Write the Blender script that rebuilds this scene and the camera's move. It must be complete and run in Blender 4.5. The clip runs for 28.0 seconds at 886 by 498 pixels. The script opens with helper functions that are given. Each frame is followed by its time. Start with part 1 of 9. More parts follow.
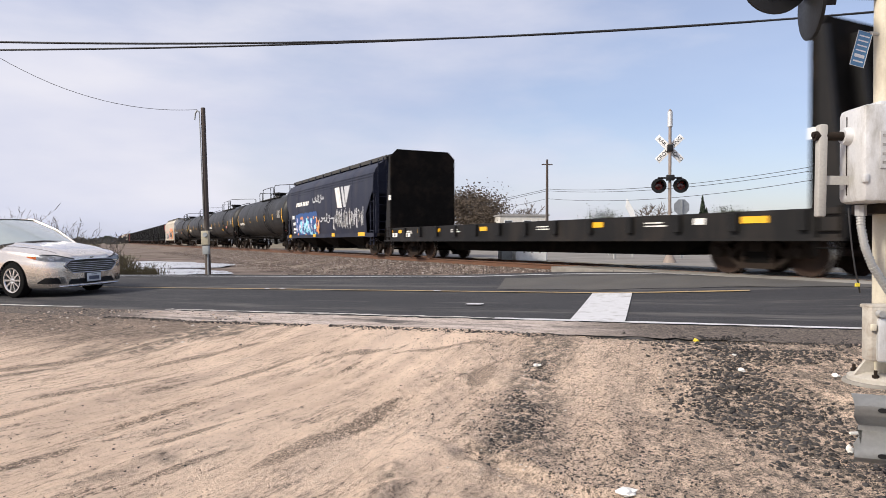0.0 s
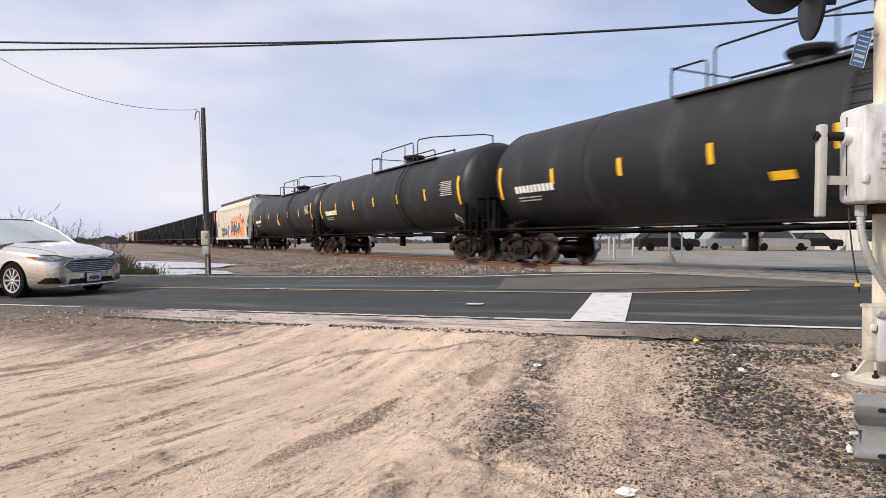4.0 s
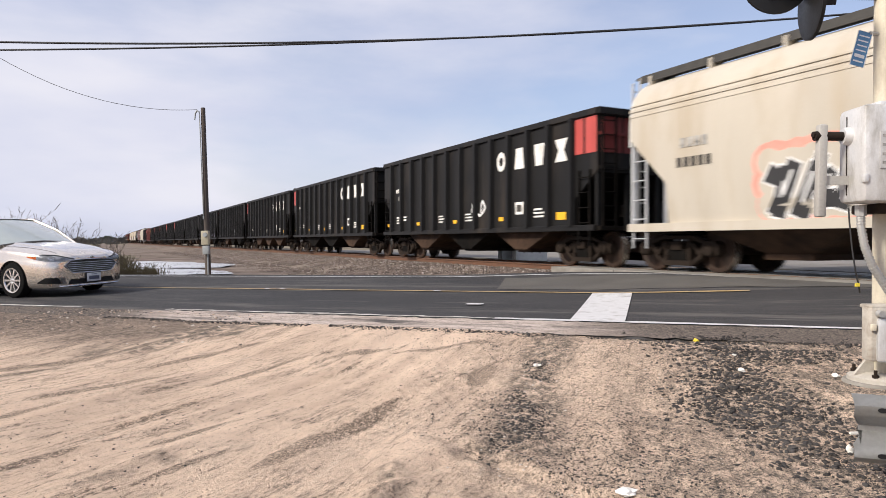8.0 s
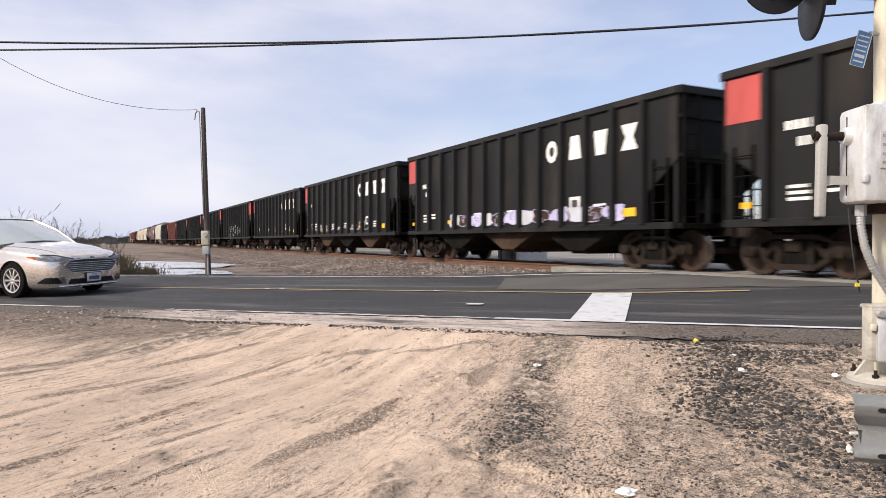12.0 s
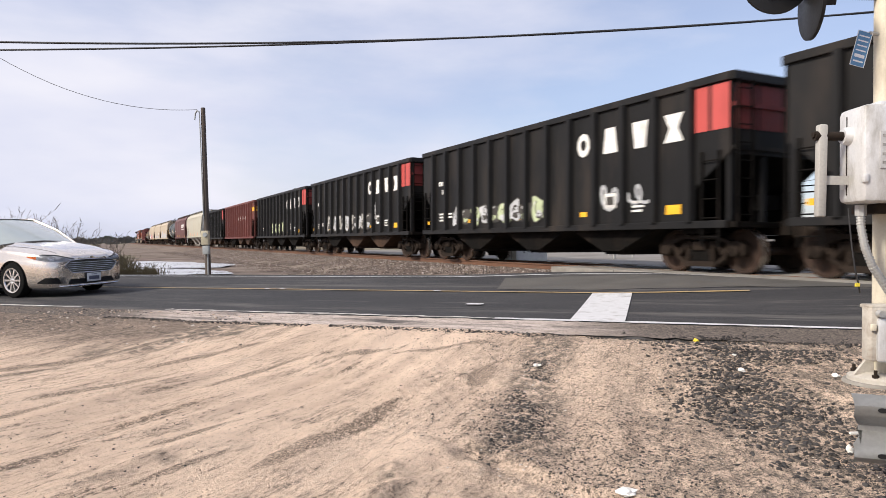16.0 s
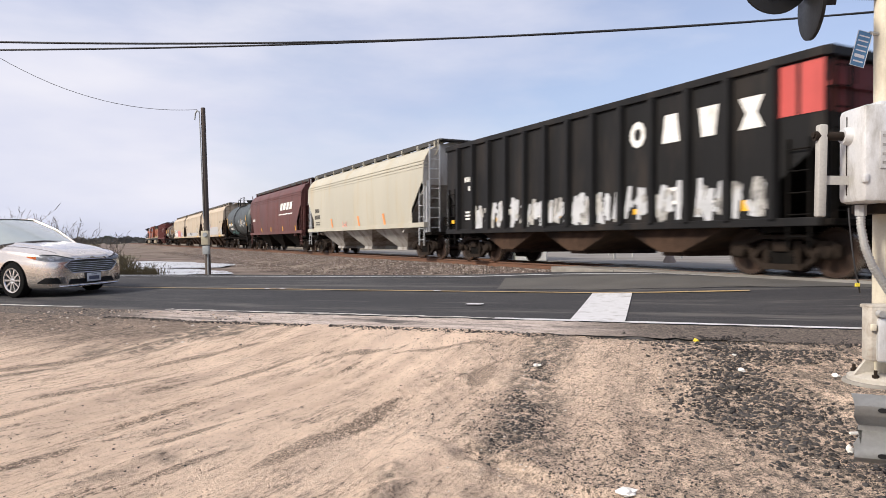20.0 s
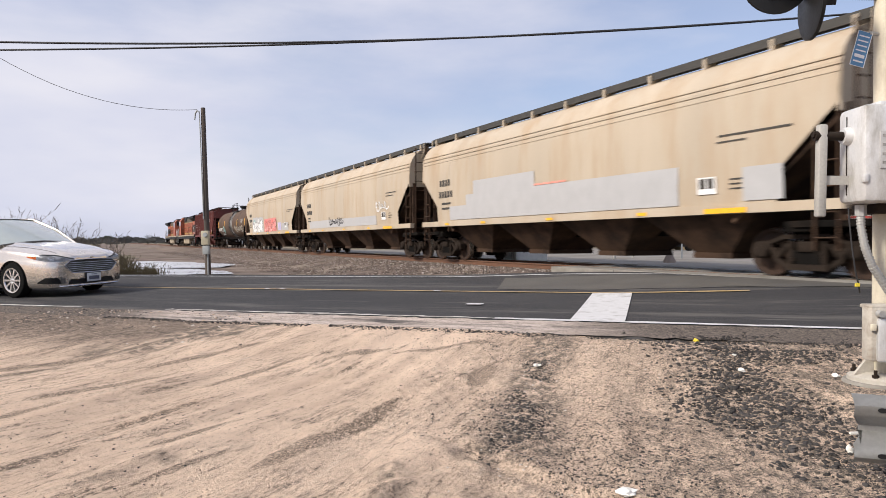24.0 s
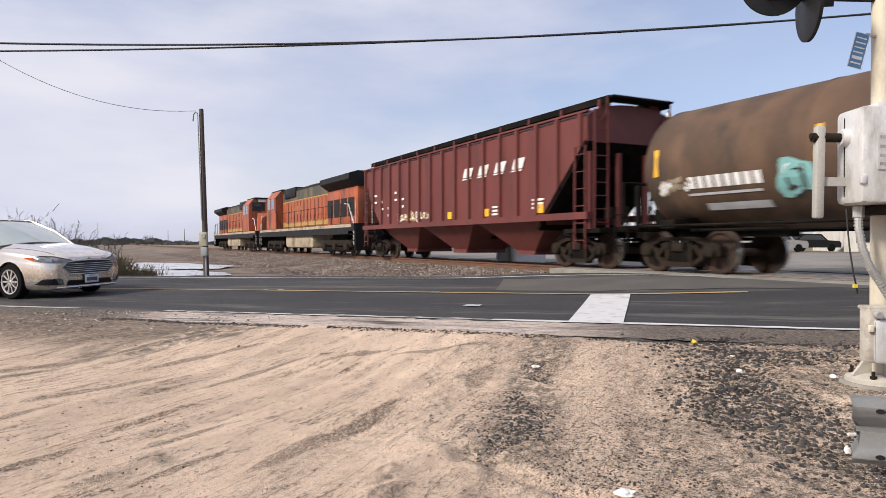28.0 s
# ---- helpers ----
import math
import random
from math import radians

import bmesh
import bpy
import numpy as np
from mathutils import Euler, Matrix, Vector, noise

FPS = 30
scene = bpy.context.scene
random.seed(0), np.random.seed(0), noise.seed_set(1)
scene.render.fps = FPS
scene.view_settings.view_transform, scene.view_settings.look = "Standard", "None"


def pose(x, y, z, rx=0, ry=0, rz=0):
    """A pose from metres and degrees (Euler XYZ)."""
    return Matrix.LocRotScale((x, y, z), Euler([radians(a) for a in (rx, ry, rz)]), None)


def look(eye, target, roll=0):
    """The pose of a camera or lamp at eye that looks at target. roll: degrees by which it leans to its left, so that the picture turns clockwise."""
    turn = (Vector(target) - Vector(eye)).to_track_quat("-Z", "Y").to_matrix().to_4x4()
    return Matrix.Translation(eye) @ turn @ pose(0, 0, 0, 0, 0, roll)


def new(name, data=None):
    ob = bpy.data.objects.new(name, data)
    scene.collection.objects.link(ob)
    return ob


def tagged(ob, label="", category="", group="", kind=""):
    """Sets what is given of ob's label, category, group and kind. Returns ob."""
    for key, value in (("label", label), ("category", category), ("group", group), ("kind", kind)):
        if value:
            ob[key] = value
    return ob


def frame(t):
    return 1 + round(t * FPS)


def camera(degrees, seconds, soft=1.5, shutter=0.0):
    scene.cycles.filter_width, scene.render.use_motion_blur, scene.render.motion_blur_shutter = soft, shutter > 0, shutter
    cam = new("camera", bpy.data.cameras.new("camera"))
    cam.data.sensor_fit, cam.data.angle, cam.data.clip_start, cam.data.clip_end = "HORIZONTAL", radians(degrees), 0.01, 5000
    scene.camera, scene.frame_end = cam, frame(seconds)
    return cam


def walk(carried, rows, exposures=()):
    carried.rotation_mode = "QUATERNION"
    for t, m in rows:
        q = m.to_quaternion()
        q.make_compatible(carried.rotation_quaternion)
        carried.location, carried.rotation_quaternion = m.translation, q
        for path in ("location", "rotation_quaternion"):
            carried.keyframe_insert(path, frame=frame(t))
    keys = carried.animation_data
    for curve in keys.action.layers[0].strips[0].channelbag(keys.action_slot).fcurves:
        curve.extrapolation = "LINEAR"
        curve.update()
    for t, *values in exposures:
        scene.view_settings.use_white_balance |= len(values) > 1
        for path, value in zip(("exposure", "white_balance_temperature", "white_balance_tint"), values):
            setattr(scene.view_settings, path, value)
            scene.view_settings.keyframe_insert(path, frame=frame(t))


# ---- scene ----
cam = camera(66.3, 28.0, soft=0.8, shutter=0.26)
EYE = (0.0, 0.0, 0.65)
# the hand-held phone stands still, and sinks and turns by a hair near the end
walk(cam, [(0.0, pose(*EYE, 89.38, 0, 0.0)), (25.5, pose(*EYE, 89.38, 0, 0.0)),
           (26.0, pose(*EYE, 89.46, 0, 0.0)), (27.5, pose(*EYE, 89.46, 0, -0.02)),
           (28.0, pose(*EYE, 89.49, 0, -0.14))],
     exposures=[(t, 0.46 + d) for t, d in ((0.0, -0.06), (1.0, -0.13), (3.0, 0.0), (6.0, 0.0), (7.0, -0.08), (8.0, -0.05), (10.0, 0.05), (12.0, 0.05), (15.0, 0.05), (17.0, 0.02), (20.0, 0.0), (24.0, -0.09), (26.0, -0.18), (28.0, -0.08))])

# ---- light ----
SUN_EL, SUN_AZ = 36.0, 239.0      # degrees; azimuth clockwise from +y
wd = bpy.data.worlds.new("sky")
scene.world = wd
wd.use_nodes = True
wn, wl = wd.node_tree.nodes, wd.node_tree.links
wn.clear()
w_out, w_bg = wn.new("ShaderNodeOutputWorld"), wn.new("ShaderNodeBackground")
w_sky = wn.new("ShaderNodeTexSky")
w_sky.sky_type, w_sky.sun_disc = "NISHITA", False
w_sky.sun_elevation, w_sky.sun_rotation = radians(SUN_EL), radians(SUN_AZ)
w_sky.dust_density, w_sky.ozone_density = 1.5, 1.5
w_tc, w_map = wn.new("ShaderNodeTexCoord"), wn.new("ShaderNodeMapping")
w_map.inputs["Scale"].default_value = (1.0, 1.0, 3.2)
w_map.inputs["Location"].default_value = (0.35, 0.1, 0.25)
w_n1, w_ramp = wn.new("ShaderNodeTexNoise"), wn.new("ShaderNodeValToRGB")
w_n1.inputs["Scale"].default_value, w_n1.inputs["Detail"].default_value = 1.7, 7.0
w_n1.inputs["Roughness"].default_value = 0.52
w_ramp.color_ramp.elements[0].position, w_ramp.color_ramp.elements[0].color = 0.40, (0.30, 0.30, 0.30, 1)
w_ramp.color_ramp.elements[1].position, w_ramp.color_ramp.elements[1].color = 0.66, (1, 1, 1, 1)
w_n2, w_r2 = wn.new("ShaderNodeTexNoise"), wn.new("ShaderNodeValToRGB")
w_n2.inputs["Scale"].default_value, w_n2.inputs["Detail"].default_value = 3.1, 5.0
w_r2.color_ramp.elements[0].position, w_r2.color_ramp.elements[0].color = 0.3, (0.475, 0.50, 0.63, 1)
w_r2.color_ramp.elements[1].position, w_r2.color_ramp.elements[1].color = 0.7, (0.625, 0.622, 0.69, 1)
w_mul, w_mix = wn.new("ShaderNodeMix"), wn.new("ShaderNodeMix")
w_mul.data_type = w_mix.data_type = "RGBA"
w_mul.blend_type = "MULTIPLY"
w_mul.inputs[0].default_value = 1.0
w_mul.inputs[7].default_value = (0.118, 0.113, 0.122, 1)
wl.new(w_tc.outputs["Generated"], w_map.inputs[0])
wl.new(w_map.outputs[0], w_n1.inputs["Vector"])
wl.new(w_map.outputs[0], w_n2.inputs["Vector"])
w_sep, w_lean, w_sum = wn.new("ShaderNodeSeparateXYZ"), wn.new("ShaderNodeMath"), wn.new("ShaderNodeMath")
wl.new(w_tc.outputs["Generated"], w_sep.inputs[0])
w_lean.operation, w_sum.operation = "MULTIPLY_ADD", "MULTIPLY_ADD"
wl.new(w_sep.outputs["X"], w_lean.inputs[0])
w_lean.inputs[1].default_value = -0.16
wl.new(w_n1.outputs["Fac"], w_lean.inputs[2])
wl.new(w_sep.outputs["Z"], w_sum.inputs[0])
w_sum.inputs[1].default_value = 0.16
wl.new(w_lean.outputs[0], w_sum.inputs[2])
wl.new(w_sum.outputs[0], w_ramp.inputs[0])
wl.new(w_n2.outputs["Fac"], w_r2.inputs[0])
wl.new(w_sky.outputs[0], w_mul.inputs[6])
wl.new(w_ramp.outputs[0], w_mix.inputs[0])
wl.new(w_mul.outputs[2], w_mix.inputs[6])
wl.new(w_r2.outputs[0], w_mix.inputs[7])
wl.new(w_mix.outputs[2], w_bg.inputs[0])
w_bg.inputs[1].default_value = 1.0
wl.new(w_bg.outputs[0], w_out.inputs[0])
sun = new("sun", bpy.data.lights.new("sun", "SUN"))
sun.data.energy, sun.data.angle, sun.data.color = 3.7, radians(10), (1.0, 0.91, 0.79)
sun.matrix_world = look((60 * math.sin(radians(SUN_AZ)), 60 * math.cos(radians(SUN_AZ)), 60 * math.tan(radians(SUN_EL))), (0, 0, 0))

# ---- materials ----


def material(name, col, rough=0.7, metal=0.0, var=0.25, scale=3.0, bump=0.0, grain=60.0, dirt=None, dirt_amount=0.4,
             dirt_scale=1.2, streak=1.0, rand=0.0, coat=0.0, spec=0.5):
    """A painted, stony or earthen surface: colour varied at two scales, stains of the colour dirt, fine relief."""
    m = bpy.data.materials.new(name)
    m.use_nodes = True
    n, l = m.node_tree.nodes, m.node_tree.links
    b = n["Principled BSDF"]
    b.inputs["Metallic"].default_value = metal
    b.inputs["Coat Weight"].default_value = coat
    b.inputs["Specular IOR Level"].default_value = spec
    tc, mp = n.new("ShaderNodeTexCoord"), n.new("ShaderNodeMapping")
    l.new(tc.outputs["Object"], mp.inputs[0])
    mp.inputs["Scale"].default_value = (1, 1, 1.0 / streak)
    n1, n2 = n.new("ShaderNodeTexNoise"), n.new("ShaderNodeTexNoise")
    n1.inputs["Scale"].default_value, n1.inputs["Detail"].default_value = scale, 6
    n2.inputs["Scale"].default_value, n2.inputs["Detail"].default_value = grain, 4
    l.new(mp.outputs[0], n1.inputs["Vector"])
    l.new(tc.outputs["Object"], n2.inputs["Vector"])
    add = n.new("ShaderNodeMath")
    add.operation = "MULTIPLY_ADD"
    l.new(n2.outputs["Fac"], add.inputs[0])
    add.inputs[1].default_value = 0.5
    l.new(n1.outputs["Fac"], add.inputs[2])
    mr = n.new("ShaderNodeMapRange")
    mr.inputs[1].default_value, mr.inputs[2].default_value = 0.5, 1.0
    mr.inputs[3].default_value, mr.inputs[4].default_value = 1 - var, 1 + var
    l.new(add.outputs[0], mr.inputs[0])
    val = mr.outputs[0]
    if rand:
        oi, r2, mm = n.new("ShaderNodeObjectInfo"), n.new("ShaderNodeMapRange"), n.new("ShaderNodeMath")
        r2.inputs[3].default_value, r2.inputs[4].default_value = 1 - rand, 1 + rand
        mm.operation = "MULTIPLY"
        l.new(oi.outputs["Random"], r2.inputs[0])
        l.new(r2.outputs[0], mm.inputs[0])
        l.new(val, mm.inputs[1])
        val = mm.outputs[0]
    vm = n.new("ShaderNodeVectorMath")
    vm.operation = "SCALE"
    vm.inputs[0].default_value = col
    l.new(val, vm.inputs["Scale"])
    out = vm.outputs[0]
    if dirt:
        n3, rp, mx = n.new("ShaderNodeTexNoise"), n.new("ShaderNodeValToRGB"), n.new("ShaderNodeMix")
        n3.inputs["Scale"].default_value, n3.inputs["Detail"].default_value = dirt_scale, 8
        n3.inputs["Roughness"].default_value = 0.65
        l.new(mp.outputs[0], n3.inputs["Vector"])
        c = 0.72 - 0.4 * dirt_amount
        rp.color_ramp.elements[0].position, rp.color_ramp.elements[1].position = c - 0.09, c + 0.13
        l.new(n3.outputs["Fac"], rp.inputs[0])
        mx.data_type = "RGBA"
        mx.inputs[7].default_value = (*dirt, 1)
        l.new(out, mx.inputs[6])
        l.new(rp.outputs[0], mx.inputs[0])
        out = mx.outputs[2]
    l.new(out, b.inputs["Base Color"])
    rr = n.new("ShaderNodeMapRange")
    rr.inputs[1].default_value, rr.inputs[2].default_value = 0.4, 1.1
    rr.inputs[3].default_value, rr.inputs[4].default_value = max(0.03, rough - 0.12), min(1.0, rough + 0.12)
    l.new(add.outputs[0], rr.inputs[0])
    l.new(rr.outputs[0], b.inputs["Roughness"])
    if bump:
        bp = n.new("ShaderNodeBump")
        bp.inputs["Strength"].default_value, bp.inputs["Distance"].default_value = 0.7, bump
        l.new(add.outputs[0], bp.inputs["Height"])
        l.new(bp.outputs[0], b.inputs["Normal"])
    return m


RUST = (0.10, 0.045, 0.025)
DUST = (0.34, 0.27, 0.19)
M = {}
M["black_car"] = material("black hopper paint", (0.0112, 0.0110, 0.0114), 0.55, var=0.35, scale=1.1, dirt=(0.032, 0.026, 0.022), dirt_amount=0.35, streak=4, bump=0.004, spec=0.2)
M["coal"] = material("coal", (0.018, 0.018, 0.019), 0.7, var=0.5, scale=5, bump=0.05, grain=18, spec=0.2)
M["tank_black"] = material("black tank paint", (0.0120, 0.0124, 0.0135), 0.5, var=0.2, scale=0.9, dirt=(0.034, 0.034, 0.036), dirt_amount=0.25, streak=3, bump=0.002, spec=0.32)
M["tank_grey"] = material("dark green grey tank paint", (0.05, 0.062, 0.066), 0.5, var=0.2, scale=0.9, dirt=(0.02, 0.02, 0.02), dirt_amount=0.4, streak=3)
M["tank_brown"] = material("rusty brown tank paint", (0.105, 0.064, 0.042), 0.72, spec=0.25, var=0.4, scale=1.3, dirt=(0.055, 0.04, 0.032), dirt_amount=0.5, streak=2.5, bump=0.003)
M["navy"] = material("navy paint", (0.013, 0.016, 0.033), 0.5, var=0.2, scale=0.8, dirt=(0.04, 0.038, 0.045), dirt_amount=0.3, streak=4, spec=0.3)
M["white_car"] = material("cream white paint", (0.46, 0.42, 0.355), 0.6, var=0.1, scale=0.8, dirt=(0.40, 0.335, 0.25), dirt_amount=0.3, streak=5)
M["cream"] = material("pale cream paint", (0.40, 0.38, 0.315), 0.58, var=0.08, scale=0.8, dirt=(0.40, 0.335, 0.225), dirt_amount=0.28, streak=6)
M["beige"] = material("weathered beige paint", (0.43, 0.365, 0.285), 0.62, var=0.10, scale=0.7, dirt=(0.385, 0.29, 0.195), dirt_amount=0.40, streak=6)
M["maroon"] = material("maroon paint", (0.10, 0.034, 0.030), 0.55, var=0.2, scale=0.9, dirt=(0.065, 0.026, 0.02), dirt_amount=0.35, streak=4)
M["red_car"] = material("mineral red paint", (0.120, 0.030, 0.024), 0.6, var=0.2, scale=0.9, dirt=(0.07, 0.022, 0.018), dirt_amount=0.35, streak=4)
M["dark_red"] = material("dark red covered hopper paint", (0.122, 0.028, 0.024), 0.6, var=0.2, scale=0.9, dirt=(0.07, 0.02, 0.018), dirt_amount=0.35, streak=4)
M["dark_brown"] = material("dirty brown underside", (0.060, 0.036, 0.024), 0.8, var=0.35, scale=2, spec=0.15, dirt=(0.02, 0.013, 0.010), dirt_amount=0.5, bump=0.004)
M["grey_end"] = material("dusty grey end sheet", (0.38, 0.37, 0.35), 0.7, var=0.2, scale=1.5, dirt=(0.13, 0.10, 0.08), dirt_amount=0.45, streak=4)
# dusty end paint, its colour lightened to brighten the shaded end face
M["pale_end"] = material("dusty end paint lightened against shade", (0.66, 0.66, 0.65), 0.65, var=0.15, scale=1.5, dirt=(0.36, 0.34, 0.31), dirt_amount=0.35, streak=4)
M["under"] = material("grimy black underframe", (0.007, 0.0064, 0.006), 0.8, var=0.4, scale=3, dirt=(0.02, 0.015, 0.012), dirt_amount=0.35, bump=0.003, spec=0.06)
M["truck"] = material("dusty cast steel bogie", (0.024, 0.017, 0.013), 0.8, spec=0.15, var=0.4, scale=5, dirt=(0.018, 0.013, 0.010), dirt_amount=0.5, bump=0.004)
M["wheel"] = material("rusty wheel steel", (0.036, 0.021, 0.015), 0.7, 0.0, spec=0.25, var=0.35, scale=6, dirt=(0.03, 0.022, 0.018), dirt_amount=0.4)
M["tread"] = material("polished wheel tread", (0.42, 0.40, 0.37), 0.28, 0.9, var=0.15, scale=6)
M["grating"] = material("dark walkway grating", (0.05, 0.048, 0.045), 0.7, 0.2, var=0.3, scale=8)
M["white_mark"] = material("white stencil paint", (0.74, 0.73, 0.70), 0.6, var=0.18, scale=4, dirt=(0.3, 0.28, 0.25), dirt_amount=0.22)
M["grey_mark"] = material("worn grey stencil paint", (0.38, 0.37, 0.35), 0.7, var=0.3, scale=9, dirt=(0.05, 0.05, 0.05), dirt_amount=0.4, dirt_scale=5)
M["dark_mark"] = material("dark stencil paint", (0.05, 0.045, 0.04), 0.7, var=0.3, scale=6)
M["yellow"] = material("yellow reflective strip", (0.78, 0.42, 0.02), 0.5, var=0.15, scale=5)
M["red_panel"] = material("faded red panel paint", (0.44, 0.068, 0.060), 0.55, var=0.15, scale=2, dirt=(0.22, 0.03, 0.025), dirt_amount=0.25, streak=4)
M["orange"] = material("orange locomotive paint", (0.46, 0.105, 0.036), 0.55, var=0.25, scale=1.2, dirt=(0.10, 0.040, 0.026), dirt_amount=0.55, streak=4)
M["loco_yellow"] = material("yellow stripe paint", (0.38, 0.23, 0.06), 0.5, var=0.15, scale=2)
M["loco_grime"] = material("grimy grey-green hood top", (0.055, 0.055, 0.045), 0.7, var=0.4, scale=1.2, dirt=(0.19, 0.13, 0.07), dirt_amount=0.45, dirt_scale=1.0, streak=3)
M["loco_black"] = material("black roof paint", (0.013, 0.013, 0.014), 0.6, spec=0.2, var=0.3, scale=2)
M["tan_tank"] = material("dusty tan fuel tank", (0.36, 0.30, 0.22), 0.75, var=0.25, scale=2, dirt=(0.12, 0.09, 0.07), dirt_amount=0.4)
M["silver"] = material("brushed silver paint", (0.55, 0.56, 0.57), 0.4, 0.3, var=0.15, scale=3)
for nm_, c_ in (("g_black", (0.025, 0.025, 0.027)), ("g_white", (0.72, 0.72, 0.72)), ("g_pink", (0.72, 0.30, 0.24)), ("g_red", (0.66, 0.13, 0.12)),
                ("g_orange", (0.72, 0.27, 0.08)), ("g_blue", (0.17, 0.42, 0.60)), ("g_navy", (0.03, 0.07, 0.20)), ("g_lilac", (0.45, 0.42, 0.62)),
                ("g_silver", (0.45, 0.46, 0.48)), ("g_sky", (0.25, 0.58, 0.72)), ("g_royal", (0.02, 0.07, 0.22)), ("g_green", (0.40, 0.46, 0.28)), ("g_patch", (0.41, 0.41, 0.42)), ("g_teal", (0.20, 0.42, 0.42)), ("g_salmon", (0.62, 0.22, 0.20))):
    M[nm_] = material("spray paint " + nm_[2:], c_, 0.55, var=0.06 if nm_ == "g_patch" else 0.18, scale=3)
M["pale_stone"] = material("pale ballast stone", (0.34, 0.30, 0.275), 0.9, var=0.4, scale=5, grain=14)
M["asphalt_patch"] = material("paler asphalt patch", (0.078, 0.072, 0.064), 0.88, var=0.25, scale=1.5, bump=0.006, grain=140, dirt=(0.07, 0.068, 0.066), dirt_amount=0.35)


def shoulder_material():
    """Broken asphalt under drifted dust, smeared along the road and thinning out to its ends."""
    m = bpy.data.materials.new("dusty broken road edge")
    m.use_nodes = True
    n, l = m.node_tree.nodes, m.node_tree.links
    b = n["Principled BSDF"]
    b.inputs["Roughness"].default_value, b.inputs["Specular IOR Level"].default_value = 0.95, 0.15
    tc = n.new("ShaderNodeTexCoord")

    def nz(scale, stretch, detail=8, rough=0.72):
        mp, t = n.new("ShaderNodeMapping"), n.new("ShaderNodeTexNoise")
        mp.vector_type = "TEXTURE"
        mp.inputs["Rotation"].default_value = (0, 0, radians(-22.5))
        mp.inputs["Scale"].default_value = (stretch, 1, 1)
        t.inputs["Scale"].default_value, t.inputs["Detail"].default_value, t.inputs["Roughness"].default_value = scale, detail, rough
        l.new(tc.outputs["Object"], mp.inputs[0])
        l.new(mp.outputs[0], t.inputs["Vector"])
        return t.outputs["Fac"]

    def mix(src, lo, hi, a, c):
        r, x = n.new("ShaderNodeMapRange"), n.new("ShaderNodeMix")
        r.interpolation_type = "SMOOTHSTEP"
        r.inputs[1].default_value, r.inputs[2].default_value = lo, hi
        l.new(src, r.inputs[0])
        x.data_type = "RGBA"
        l.new(r.outputs[0], x.inputs[0])
        for k, v in ((6, a), (7, c)):
            if isinstance(v, tuple):
                x.inputs[k].default_value = (*v, 1)
            else:
                l.new(v, x.inputs[k])
        return x.outputs[2]
    dust = mix(nz(2.5, 3.0), 0.35, 0.65, (0.60, 0.51, 0.46), (0.46, 0.385, 0.335))
    dust = mix(nz(16, 5.0, 9, 0.85), 0.50, 0.58, dust, (0.22, 0.19, 0.17))
    dust = mix(nz(60, 2.5, 8, 0.85), 0.53, 0.59, dust, (0.12, 0.105, 0.095))
    col = mix(nz(1.3, 4.5), 0.52, 0.63, dust, (0.075, 0.07, 0.068))
    # the drift of pale dust ends where the lane runs on
    sp, k1, k2 = n.new("ShaderNodeSeparateXYZ"), n.new("ShaderNodeMath"), n.new("ShaderNodeMath")
    k1.operation = k2.operation = "MULTIPLY_ADD"
    l.new(tc.outputs["Object"], sp.inputs[0])
    l.new(sp.outputs["X"], k1.inputs[0])
    k1.inputs[1].default_value, k1.inputs[2].default_value = -0.924, -1.31 - 2.9
    l.new(sp.outputs["Y"], k2.inputs[0])
    k2.inputs[1].default_value = 0.383
    l.new(k1.outputs[0], k2.inputs[2])
    ab, ad = n.new("ShaderNodeMath"), n.new("ShaderNodeMath")
    ab.operation, ad.operation = "ABSOLUTE", "MULTIPLY_ADD"
    l.new(k2.outputs[0], ab.inputs[0])
    l.new(nz(1.8, 2.0), ad.inputs[0])
    ad.inputs[1].default_value = 2.4
    l.new(ab.outputs[0], ad.inputs[2])
    dull = mix(nz(42, 1.4, 9, 0.85), 0.44, 0.56, (0.040, 0.036, 0.034), (0.20, 0.165, 0.14))
    col = mix(ad.outputs[0], 3.7, 5.0, col, dull)
    l.new(col, b.inputs["Base Color"])
    bp = n.new("ShaderNodeBump")
    bp.inputs["Strength"].default_value, bp.inputs["Distance"].default_value = 0.8, 0.015
    l.new(nz(22, 3.0), bp.inputs["Height"])
    l.new(bp.outputs[0], b.inputs["Normal"])
    return m


